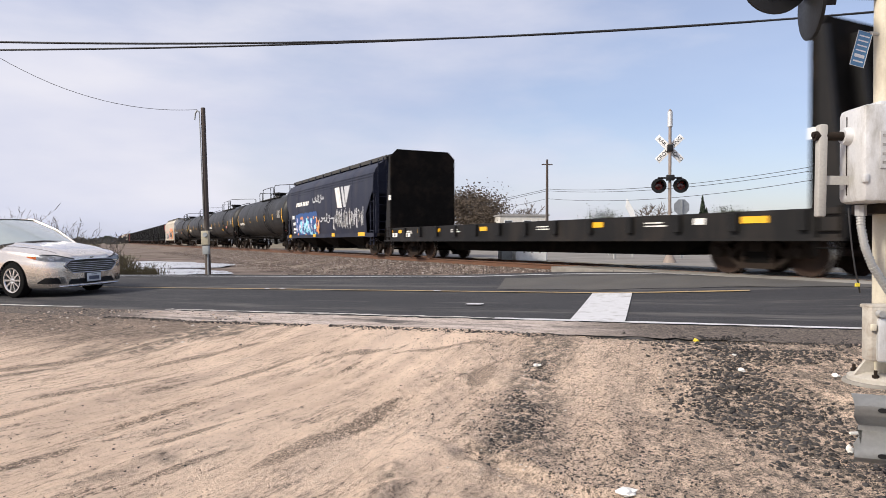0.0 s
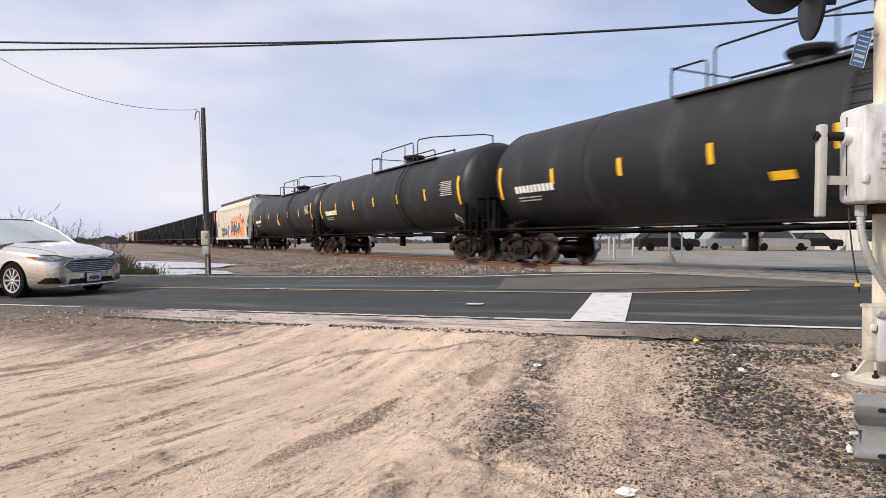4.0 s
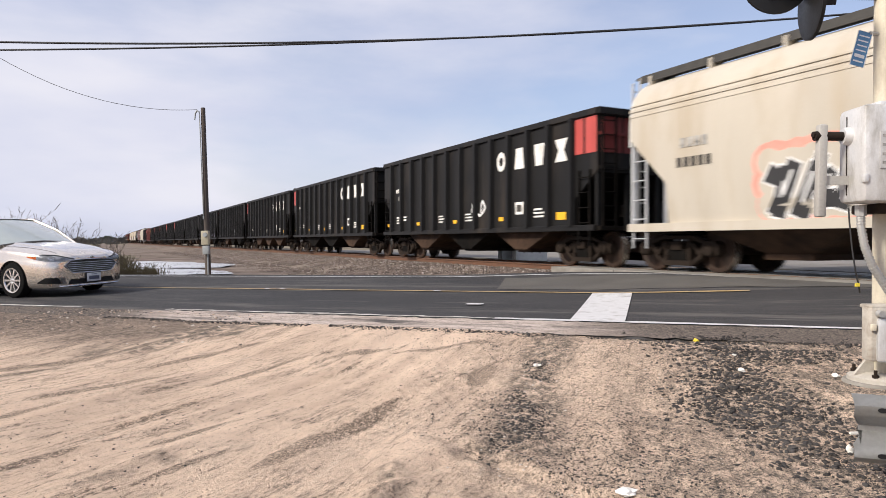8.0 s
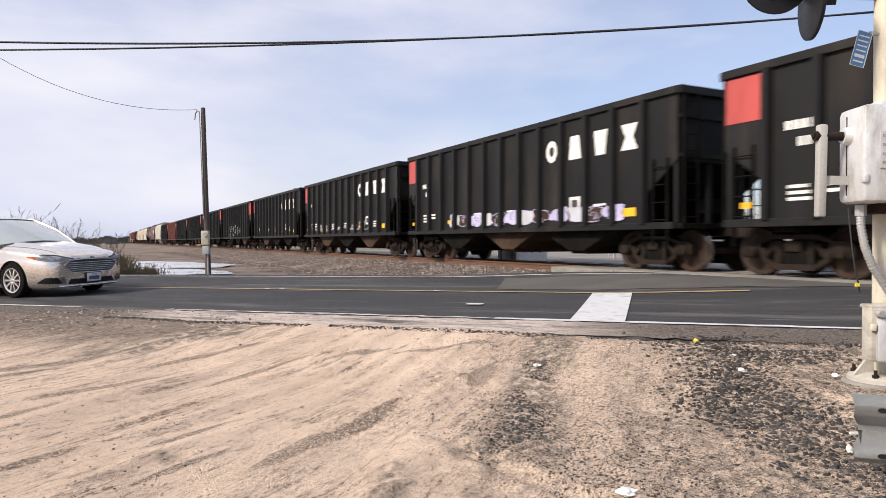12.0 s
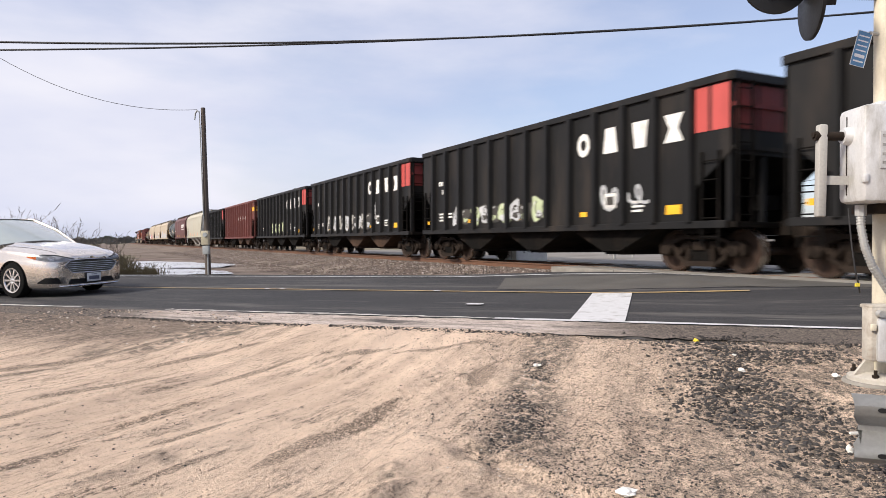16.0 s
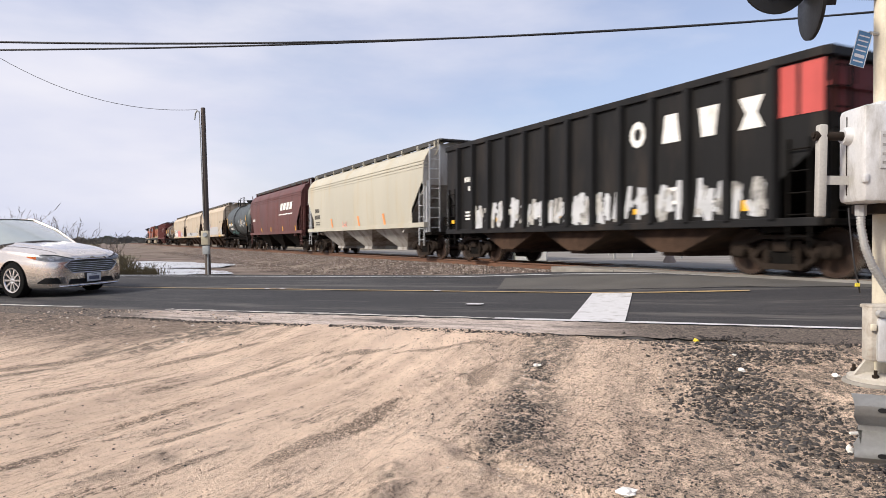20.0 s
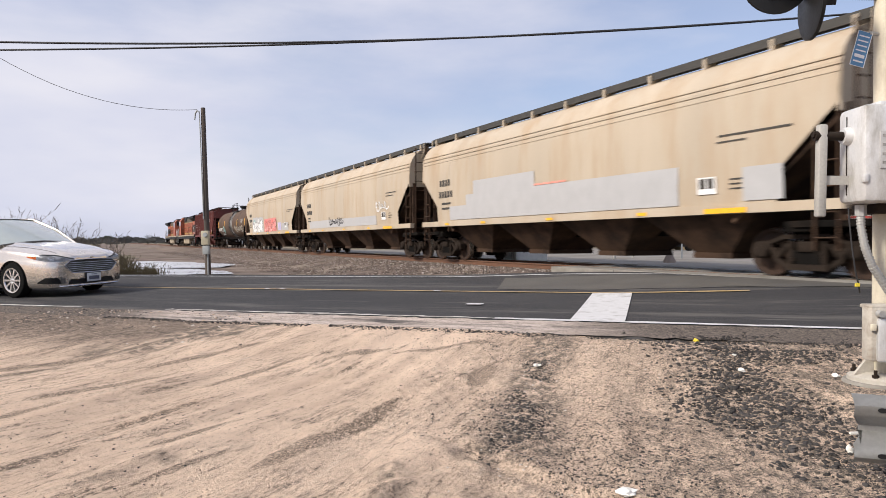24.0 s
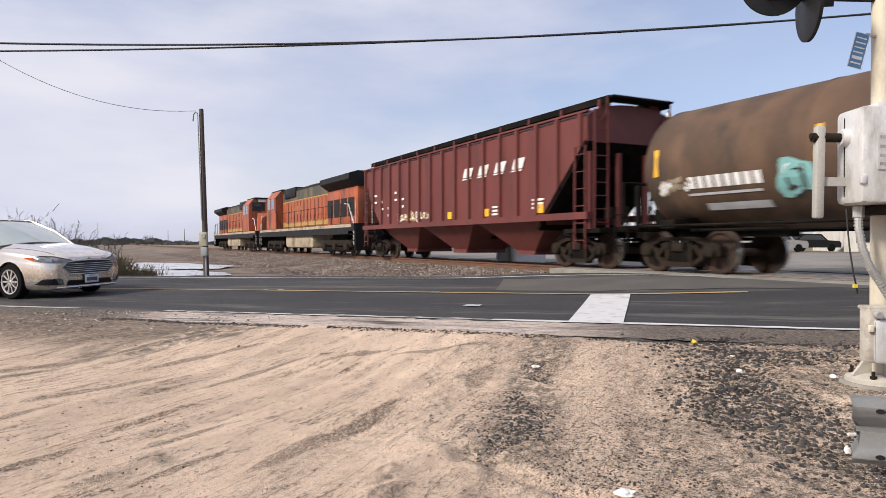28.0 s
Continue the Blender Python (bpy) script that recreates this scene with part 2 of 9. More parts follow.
def road_material():
    """Worn asphalt: grain, cracks' worth of mottling and pale dust dragged along by wheels."""
    m = bpy.data.materials.new("wheel-worn asphalt")
    m.use_nodes = True
    n, l = m.node_tree.nodes, m.node_tree.links
    b = n["Principled BSDF"]
    b.inputs["Roughness"].default_value, b.inputs["Specular IOR Level"].default_value = 0.86, 0.25
    tc = n.new("ShaderNodeTexCoord")

    def nz(scale, stretch, detail=6, rough=0.65):
        mp, t = n.new("ShaderNodeMapping"), n.new("ShaderNodeTexNoise")
        mp.vector_type = "TEXTURE"
        mp.inputs["Rotation"].default_value = (0, 0, radians(-22.5))
        mp.inputs["Scale"].default_value = (stretch, 1, 1)
        t.inputs["Scale"].default_value, t.inputs["Detail"].default_value, t.inputs["Roughness"].default_value = scale, detail, rough
        l.new(tc.outputs["Object"], mp.inputs[0])
        l.new(mp.outputs[0], t.inputs["Vector"])
        return t.outputs["Fac"]

    def mix(src, lo, hi, a, c, most=1.0):
        r, x = n.new("ShaderNodeMapRange"), n.new("ShaderNodeMix")
        r.interpolation_type = "SMOOTHSTEP"
        r.inputs[1].default_value, r.inputs[2].default_value, r.inputs[4].default_value = lo, hi, most
        l.new(src, r.inputs[0])
        x.data_type = "RGBA"
        l.new(r.outputs[0], x.inputs[0])
        for k, v in ((6, a), (7, c)):
            if isinstance(v, tuple):
                x.inputs[k].default_value = (*v, 1)
            else:
                l.new(v, x.inputs[k])
        return x.outputs[2]
    col = mix(nz(0.5, 2.0), 0.35, 0.65, (0.027, 0.027, 0.030), (0.042, 0.041, 0.043))
    col = mix(nz(1.1, 7.0, 7, 0.72), 0.51, 0.68, col, (0.125, 0.117, 0.11), 0.85)
    col = mix(nz(6.0, 12.0, 6, 0.7), 0.58, 0.68, col, (0.17, 0.16, 0.15), 0.6)
    col = mix(nz(150, 1.0, 3), 0.52, 0.66, col, (0.09, 0.087, 0.085), 0.7)
    col = mix(nz(3.0, 1.0, 5, 0.75), 0.62, 0.72, col, (0.018, 0.018, 0.02), 0.8)
    l.new(col, b.inputs["Base Color"])
    bp = n.new("ShaderNodeBump")
    bp.inputs["Strength"].default_value, bp.inputs["Distance"].default_value = 0.6, 0.006
    l.new(nz(120, 1.0, 4), bp.inputs["Height"])
    l.new(bp.outputs[0], b.inputs["Normal"])
    return m


M["road"] = road_material()
M["cast_pale"] = material("pale dusty cast iron paint", (0.47, 0.44, 0.39), 0.7, var=0.18, scale=6, dirt=(0.26, 0.22, 0.18), dirt_amount=0.42, dirt_scale=6, bump=0.002)
M["dusty_asphalt"] = shoulder_material()
M["road_white"] = material("worn white road paint", (0.56, 0.56, 0.57), 0.7, var=0.12, scale=4, dirt=(0.24, 0.23, 0.22), dirt_amount=0.32, dirt_scale=4)
M["road_worn"] = material("dusty worn road paint", (0.56, 0.54, 0.51), 0.8, var=0.2, scale=6, dirt=(0.20, 0.18, 0.165), dirt_amount=0.52, dirt_scale=5)
M["road_yellow"] = material("worn yellow road paint", (0.38, 0.265, 0.12), 0.75, var=0.2, scale=3, dirt=(0.12, 0.11, 0.10), dirt_amount=0.4, dirt_scale=3)
M["concrete"] = material("dusty concrete panel", (0.25, 0.235, 0.21), 0.85, var=0.2, scale=3, bump=0.004, dirt=(0.12, 0.105, 0.09), dirt_amount=0.4, rand=0.15)
M["rail"] = material("rusty rail steel", (0.14, 0.07, 0.042), 0.7, 0.2, var=0.25, scale=6)
M["rail_top"] = material("polished rail head", (0.35, 0.32, 0.29), 0.3, 0.9, var=0.2, scale=5)
M["tie"] = material("weathered timber sleeper", (0.10, 0.075, 0.058), 0.9, var=0.35, scale=4, bump=0.006, rand=0.25)
M["stone"] = material("ballast stone", (0.15, 0.118, 0.103), 0.9, var=0.45, scale=5.0, grain=14, bump=0.01, dirt=(0.085, 0.06, 0.05), dirt_amount=0.45, dirt_scale=7)
M["bank"] = material("dusty ballast bank", (0.13, 0.10, 0.085), 0.92, var=0.5, scale=1.2, grain=22, bump=0.02, dirt=(0.27, 0.225, 0.185), dirt_amount=0.42, dirt_scale=0.35, spec=0.2)
M["dark_stone"] = material("dark broken asphalt stone", (0.055, 0.051, 0.050), 0.9, spec=0.2, var=0.6, scale=6.0, grain=30, bump=0.006)
M["pale_chip"] = material("pale stone chip", (0.52, 0.47, 0.42), 0.85, var=0.3, scale=9, grain=40)
M["pebble"] = material("sandy pebble", (0.42, 0.32, 0.24), 0.9, var=0.5, scale=9, grain=40)
M["galvanised"] = material("galvanised steel", (0.46, 0.46, 0.45), 0.5, 0.5, var=0.15, scale=5, dirt=(0.33, 0.31, 0.28), dirt_amount=0.3, dirt_scale=5)
M["mast_cream"] = material("cream mast paint", (0.60, 0.55, 0.44), 0.6, var=0.12, scale=4, dirt=(0.36, 0.30, 0.22), dirt_amount=0.3, dirt_scale=4, streak=4)
# red panel paint darkened, so the end's shade is in the colour
M["red_end"] = material("red end panel paint darkened as shade", (0.19, 0.026, 0.024), 0.6, var=0.2, scale=2, dirt=(0.12, 0.02, 0.02), dirt_amount=0.35, streak=4)
M["worn_ring"] = material("worn dark band with pale flakes", (0.055, 0.052, 0.05), 0.65, var=0.3, scale=2, dirt=(0.42, 0.41, 0.39), dirt_amount=0.42, dirt_scale=2.2, streak=2)
# cream mast paint darkened to tan: the mast's shade is in the colour
M["mast_shaded"] = material("cream mast paint darkened as shade", (0.26, 0.21, 0.18), 0.7, var=0.2, scale=5)
M["alu"] = material("weathered aluminium", (0.66, 0.66, 0.66), 0.48, 0.35, var=0.12, scale=5, dirt=(0.34, 0.32, 0.29), dirt_amount=0.36, dirt_scale=5, streak=3, bump=0.001)
M["wood_pole"] = material("grey weathered pole wood", (0.078, 0.063, 0.056), 0.9, var=0.35, scale=8, streak=12, bump=0.006)
M["black_part"] = material("black enamel", (0.012, 0.012, 0.013), 0.5, var=0.2, scale=5, spec=0.3)
M["cable"] = material("black cable", (0.02, 0.02, 0.022), 0.6, var=0.1)
M["box_tan"] = material("faded tan meter box", (0.42, 0.38, 0.28), 0.6, var=0.15, scale=8)
M["box_grey"] = material("grey meter box", (0.30, 0.32, 0.33), 0.55, var=0.15, scale=8)
M["blue_sign"] = material("blue sign sheet", (0.10, 0.24, 0.42), 0.45, var=0.1, scale=8)
M["sign_white"] = material("white sign sheet", (0.78, 0.78, 0.77), 0.5, var=0.08, scale=6)
M["sign_back"] = material("bare aluminium sign back", (0.30, 0.32, 0.34), 0.5, 0.4, var=0.15, scale=6)
M["car_paint"] = material("champagne car paint", (0.80, 0.725, 0.65), 0.22, 0.85, var=0.01, scale=1.2, grain=6, coat=1.0)
M["chrome"] = material("chrome trim", (0.62, 0.62, 0.63), 0.16, 1.0, var=0.05)
M["alloy"] = material("silver alloy rim", (0.72, 0.72, 0.73), 0.22, 0.9, var=0.08)
M["tyre"] = material("black tyre rubber", (0.008, 0.008, 0.008), 0.95, spec=0.1, var=0.2, scale=12)
M["dark_plastic"] = material("dark trim plastic", (0.018, 0.018, 0.02), 0.6, var=0.2, scale=8)
M["lens"] = material("clear headlamp lens", (0.42, 0.43, 0.45), 0.12, 0.5, var=0.6, scale=14, coat=1.0)
M["amber"] = material("amber marker lens", (0.75, 0.17, 0.03), 0.25, var=0.1, coat=0.6)
M["red_lens"] = material("dark red signal lens", (0.10, 0.012, 0.012), 0.18, var=0.1, coat=0.6)
M["plate"] = material("white number plate", (0.55, 0.58, 0.60), 0.5, var=0.1)
M["plate_bar"] = material("dark plate bar", (0.07, 0.08, 0.12), 0.5)
M["bark"] = material("dry grey bark", (0.11, 0.085, 0.068), 0.9, var=0.35, scale=6)
M["leaf"] = material("dull green foliage", (0.045, 0.055, 0.027), 0.8, var=0.5, scale=1.5)
M["dry_leaf"] = material("brown winter foliage", (0.075, 0.056, 0.040), 0.85, var=0.5, scale=1.5)
M["dark_leaf"] = material("dark conifer foliage", (0.028, 0.042, 0.024), 0.85, var=0.5, scale=1.5)
M["reed"] = material("dry reed", (0.12, 0.096, 0.075), 0.9, var=0.4, scale=5)
M["shrub"] = material("olive brown scrub", (0.105, 0.085, 0.045), 0.9, var=0.5, scale=4)
M["wall_white"] = material("off-white siding", (0.62, 0.60, 0.55), 0.7, var=0.1, scale=3, dirt=(0.4, 0.37, 0.32), dirt_amount=0.3, streak=4)
M["roof_grey"] = material("grey sheet roof", (0.32, 0.31, 0.30), 0.7, var=0.15, scale=2)
M["tarp"] = material("tan tarpaulin", (0.30, 0.22, 0.12), 0.85, var=0.3, scale=4, bump=0.02)
M["glass_dark"] = material("tinted window glass", (0.02, 0.025, 0.027), 0.06, 0.0, var=0.1, coat=1.0, spec=0.8)
# pale base colour paints the sky's reflection on the glass
M["windscreen"] = material("windscreen glass with painted pale reflection", (0.33, 0.375, 0.36), 0.05, 0.0, var=0.08, coat=1.0, spec=1.0)
M["rubbish"] = material("white litter", (0.75, 0.74, 0.70), 0.6, var=0.1)
M["litter_yellow"] = material("yellow litter", (0.70, 0.55, 0.05), 0.6, var=0.1)
M["lot"] = material("grey gravel yard", (0.21, 0.195, 0.175), 0.92, var=0.35, scale=0.8, bump=0.01, grain=40, dirt=(0.12, 0.10, 0.085), dirt_amount=0.4, dirt_scale=0.4)

# ---- mesh helpers ----
MESHES = {}


def mesh_of(bm, name, mat, smooth=35):
    me = bpy.data.meshes.new(name)
    bmesh.ops.recalc_face_normals(bm, faces=bm.faces)
    bm.to_mesh(me)
    bm.free()
    me.materials.append(M[mat])
    if smooth:
        me.polygons.foreach_set("use_smooth", [True] * len(me.polygons))
        me.set_sharp_from_angle(angle=radians(smooth))
    return me


def part(name, bm, mat, parent=None, label="", at=None, smooth=35):
    """Links a bmesh, or a mesh made before, as one object under a thing or a part."""
    me = bm if isinstance(bm, bpy.types.Mesh) else mesh_of(bm, name, mat, smooth)
    ob = new(name, me)
    ob.parent = parent
    if at is not None:
        ob.matrix_basis = at if isinstance(at, Matrix) else Matrix.Translation(at)
    return tagged(ob, label)


def shared(key, make, mat, smooth=35):
    """A mesh that is made once and used by all alike parts."""
    if (key, mat) not in MESHES:
        MESHES[(key, mat)] = mesh_of(make(), key, mat, smooth)
    return MESHES[(key, mat)]


def thing(name, label, category, at=None, group="", kind=""):
    ob = new(name)
    ob.empty_display_size = 0.3
    if at is not None:
        ob.matrix_basis = at
    return tagged(ob, label, category, group, kind)


def box(bm, x0, x1, y0, y1, z0, z1, bevel=0.0):
    v = [bm.verts.new((x, y, z)) for x in (x0, x1) for y in (y0, y1) for z in (z0, z1)]
    f = [bm.faces.new([v[i] for i in q]) for q in ((0, 1, 3, 2), (4, 6, 7, 5), (0, 4, 5, 1), (2, 3, 7, 6), (0, 2, 6, 4), (1, 5, 7, 3))]
    if bevel:
        es = list({e for q in f for e in q.edges})
        bmesh.ops.bevel(bm, geom=es, offset=bevel, segments=2, profile=0.5, affect="EDGES")
    return bm


def bx(*a, **k):
    return box(bmesh.new(), *a, **k)


def prism(bm, pts, axis, a0, a1):
    """The outline pts drawn out along an axis. For y the outline is (x, z), for x it is (y, z), for z it is (x, y)."""
    def p3(p, a):
        return {"y": (p[0], a, p[1]), "x": (a, p[0], p[1]), "z": (p[0], p[1], a)}[axis]
    v0, v1 = [bm.verts.new(p3(p, a0)) for p in pts], [bm.verts.new(p3(p, a1)) for p in pts]
    bm.faces.new(v0)
    bm.faces.new(v1[::-1])
    k = len(pts)
    for i in range(k):
        bm.faces.new((v0[i], v1[i], v1[(i + 1) % k], v0[(i + 1) % k]))
    return bm


def rod(bm, p, q, r, n=6, r2=None):
    p, q = Vector(p), Vector(q)
    t = (q - p).normalized()
    s = t.cross(Vector((0, 0, 1)) if abs(t.z) < 0.9 else Vector((1, 0, 0))).normalized()
    w = s.cross(t)
    r2 = r if r2 is None else r2
    a = [bm.verts.new(p + (s * math.cos(2 * math.pi * i / n) + w * math.sin(2 * math.pi * i / n)) * r) for i in range(n)]
    b = [bm.verts.new(q + (s * math.cos(2 * math.pi * i / n) + w * math.sin(2 * math.pi * i / n)) * r2) for i in range(n)]
    for i in range(n):
        bm.faces.new((a[i], a[(i + 1) % n], b[(i + 1) % n], b[i]))
    bm.faces.new(a[::-1])
    bm.faces.new(b)
    return bm


def pipe(bm, pts, r, n=6):
    """One tube that follows a line of points."""
    pts = [Vector(p) for p in pts]
    rings = []
    for i, p in enumerate(pts):
        t = (pts[min(i + 1, len(pts) - 1)] - pts[max(i - 1, 0)]).normalized()
        if i in (0, len(pts) - 1):
            k = 1.0
        else:
            k = 1 / max(0.5, math.cos(0.5 * (pts[i] - pts[i - 1]).angle(pts[i + 1] - pts[i], 0.0)))
        if rings:
            s = (s - t * s.dot(t)).normalized()
        else:
            s = t.cross(Vector((0, 0, 1)) if abs(t.z) < 0.9 else Vector((1, 0, 0))).normalized()
        w = s.cross(t)
        rings.append([bm.verts.new(p + (s * math.cos(2 * math.pi * j / n) + w * math.sin(2 * math.pi * j / n)) * r * k) for j in range(n)])
    for a, b in zip(rings[:-1], rings[1:]):
        for j in range(n):
            bm.faces.new((a[j], a[(j + 1) % n], b[(j + 1) % n], b[j]))
    bm.faces.new(rings[0][::-1])
    bm.faces.new(rings[-1])
    return bm


def lathe(bm, prof, axis="y", n=24, at=(0, 0, 0)):
    """Turns (along, radius) pairs about an axis through at."""
    rings = []
    for d, r in prof:
        ring = []
        for i in range(n if r > 1e-6 else 1):
            c, s = r * math.cos(2 * math.pi * i / n), r * math.sin(2 * math.pi * i / n)
            co = {"y": (c, d, s), "x": (d, c, s), "z": (c, s, d)}[axis]
            ring.append(bm.verts.new(Vector(co) + Vector(at)))
        rings.append(ring)
    for a, b in zip(rings[:-1], rings[1:]):
        for i in range(n):
            j = (i + 1) % n
            if len(a) > 1 and len(b) > 1:
                bm.faces.new((a[i], a[j], b[j], b[i]))
            elif len(a) > 1:
                bm.faces.new((a[i], a[j], b[0]))
            elif len(b) > 1:
                bm.faces.new((a[0], b[j], b[i]))
    return bm


def sheet(bm, rows):
    """A surface through rows of points."""
    vs = [[bm.verts.new(p) for p in r] for r in rows]
    for a, b in zip(vs[:-1], vs[1:]):
        for i in range(len(a) - 1):
            bm.faces.new((a[i], a[i + 1], b[i + 1], b[i]))
    return bm


def quick_mesh(name, verts, faces, mat, smooth=False):
    me = bpy.data.meshes.new(name)
    me.from_pydata(verts, [], faces)
    me.materials.append(M[mat])
    if smooth:
        me.polygons.foreach_set("use_smooth", [True] * len(me.polygons))
    return me


# ---- plan ----
# track: straight, its middle 12.36 m from the camera; road: stop line near (1.71, 7.55), running up to the crossing on the right
TH = radians(26.79)
UX, UY = -math.sin(TH), math.cos(TH)          # along the track, away
NX, NY = math.cos(TH), math.sin(TH)           # across the track, away from the camera
DC = 12.36
RDX, RDY, RNX, RNY = -0.924, 0.383, 0.383, 0.924
R0X, R0Y = 1.71, 7.55
LANE = 3.38
SPEED = 15.6


def on_track(tau, off=0.0, z=0.0):
    return Vector((NX * (DC + off) + UX * tau, NY * (DC + off) + UY * tau, z))


def sq(x, y):
    return (x - R0X) * RDX + (y - R0Y) * RDY, (x - R0X) * RNX + (y - R0Y) * RNY


def xy(s, q):
    return R0X + s * RDX + q * RNX, R0Y + s * RDY + q * RNY


def road_z(s, q):
    """Height of the carriageway over the rail heads."""
    qq = np.clip(q, -1.2, 7.2)
    near = np.minimum(qq, 3.3)
    drop = 0.23 + 0.017 * np.minimum(np.maximum(s, -15), 24) - 0.016 * near - 0.0026 * near ** 2 - 0.0208 * (qq - near)
    z = -0.5 * (drop + np.sqrt(drop ** 2 + 0.0016))
    # the last metres climb to the rails
    up = np.clip((-7.43 - 0.652 * s + 0.758 * qq + 5.5) / 3.3, 0, 1)
    return z * (1 - up * up * (3 - 2 * up)) - 0.012


def smooth01(t):
    t = np.clip(t, 0, 1)
    return t * t * (3 - 2 * t)


def vnoise(x, y, seed=0):
    """Smooth value noise, for arrays."""
    xi, yi = np.floor(x), np.floor(y)
    fx, fy = x - xi, y - yi
    fx, fy = fx * fx * (3 - 2 * fx), fy * fy * (3 - 2 * fy)

    def h(a, b):
        v = np.sin(a * 127.1 + b * 311.7 + seed * 74.7) * 43758.5453
        return v - np.floor(v)
    return (h(xi, yi) * (1 - fx) + h(xi + 1, yi) * fx) * (1 - fy) + (h(xi, yi + 1) * (1 - fx) + h(xi + 1, yi + 1) * fx) * fy


RUTS = ((-4.6, 0.30, 0.22), (-3.3, 0.34, 0.20), (-2.55, 0.38, 0.20), (-1.85, 0.40, 0.16), (-1.2, 0.36, 0.20), (-0.55, 0.30, 0.22), (0.05, 0.22, 0.2), (0.55, 0.05, 0.24),
        (-5.6, 0.28, 0.2), (-6.6, 0.26, 0.22))


def dirt_level(s):
    return -0.41 - 0.013 * np.clip(s, 0, 16)


def ground_z(x, y, fine=True):
    s, q = sq(x, y)
    dn = x * NX + y * NY - DC
    base = np.where(dn < 0, dirt_level(s), -0.14)
    base = np.where((dn < 0) & (q > 7.5), -0.60, base)
    mound = -0.20 - np.clip((np.abs(dn) - 1.9) * 0.30, 0, 3)
    z = np.maximum(base, mound)
    z = np.where(np.abs(dn) < 1.9, -0.20, z)
    far = np.clip((np.hypot(x, y) - 60) / 200, 0, 1)
    z = z - far * 0.15
    # the dirt climbs to the broken road edge
    lip = 0.022 * smooth01((s + 1.6) / 1.0) * smooth01((5.8 - s) / 1.2)
    climb = smooth01((q + 3.4) / 2.2) * (q < 1) * (dn < -5)
    z = z * (1 - climb) + (road_z(s, q) + 0.016 - lip) * climb
    # foreground relief: wheel ruts, clods, ripples
    if fine:
        near = smooth01((9.5 - np.hypot(x, y)) / 2.5) * smooth01((-1.0 - q) / 0.6)
        r = np.zeros_like(x)
        for x0, sl, w in RUTS:
            d = x - (x0 + sl * (y - 3.0) + 0.12 * np.sin(y * 0.9 + x0 * 5))
            r -= 0.022 * np.exp(-(d / w) ** 2) * (0.6 + 0.6 * vnoise(x * 0.6, y * 0.6, 3))
            r += 0.014 * np.exp(-((np.abs(d) - 1.7 * w) / (0.5 * w)) ** 2)
        u, v = 0.94 * x - 0.35 * y, 0.35 * x + 0.94 * y      # across and along the wheel tracks
        r += 0.05 * (vnoise(x * 0.7, y * 0.5, 1) - 0.5) + 0.030 * (vnoise(u * 3.6, v * 0.8, 2) - 0.5)
        r += 0.016 * (vnoise(u * 9, v * 2.2, 4) - 0.5)
        rough = smooth01((x + 0.9) / 1.2)
        r += (0.004 + 0.010 * rough) * (vnoise(x * 15, y * 12, 7) - 0.5) + (0.003 + 0.006 * rough) * (vnoise(x * 27, y * 24, 6) - 0.5)
        # tread prints: (place on the track, slope, half width, from, to)
        for x0, y0, sl, wd_, ya, yb in ((-1.77, 4.23, 0.36, 0.05, 3.7, 4.75), (-0.42, 4.15, 0.30, 0.14, 3.6, 4.9), (-0.95, 5.3, 0.45, 0.05, 4.9, 6.2)):
            d = x - (x0 + sl * (y - y0))
            on_ = np.exp(-(d / wd_) ** 4) * smooth01((y - ya) / 0.2) * smooth01((yb - y) / 0.2)
            r += on_ * (0.010 * np.sin(y * 75 + 9 * np.abs(d) / wd_) - 0.010)
        # two shallow wheel furrows that part in the foreground
        for x0, y0, sl, bend in ((0.36, 3.1, -0.9, 0.5), (-0.02, 3.2, 1.0, 0.0)):
            d = (x - (x0 + sl * (y - y0) + bend * (y - y0) ** 2)) / math.hypot(1, sl)
            k_ = smooth01((3.75 - y) / 0.3)
            r += k_ * (-0.022 * np.exp(-(d / 0.06) ** 2) + 0.018 * np.exp(-((d - 0.11) / 0.05) ** 2) + 0.014 * np.exp(-((d + 0.11) / 0.05) ** 2))
        z = z + r * near
        mid = 1 - near
        z = z + mid * 0.05 * (vnoise(x * 0.4, y * 0.4, 8) - 0.5) * (np.abs(dn) > 3)
    # bed of the road, with its shoulders
    rz = road_z(s, q) - 0.05
    on = smooth01((q + 1.02) / 0.2) * smooth01((8.6 - q) / 0.9)
    lim = np.where(dn > 6, smooth01((14 - dn) / 8), 1.0)
    on = on * lim
    z = z * (1 - on) + np.minimum(rz, np.where(on > 0.98, rz, np.maximum(z, rz))) * on
    # level ground round the signal mast's foundation
    dm = np.hypot(x - 2.957, y - 4.56)
    k = smooth01((0.75 - dm) / 0.4)
    z = z * (1 - k) - 0.305 * k
    # hollow that holds the puddles
    pud = np.exp(-(((x + 15.5) / 7.5) ** 2 + ((y - 36) / 12.0) ** 2) ** 2)
    z = z - 0.10 * pud * (dn < -4.5)
    return z


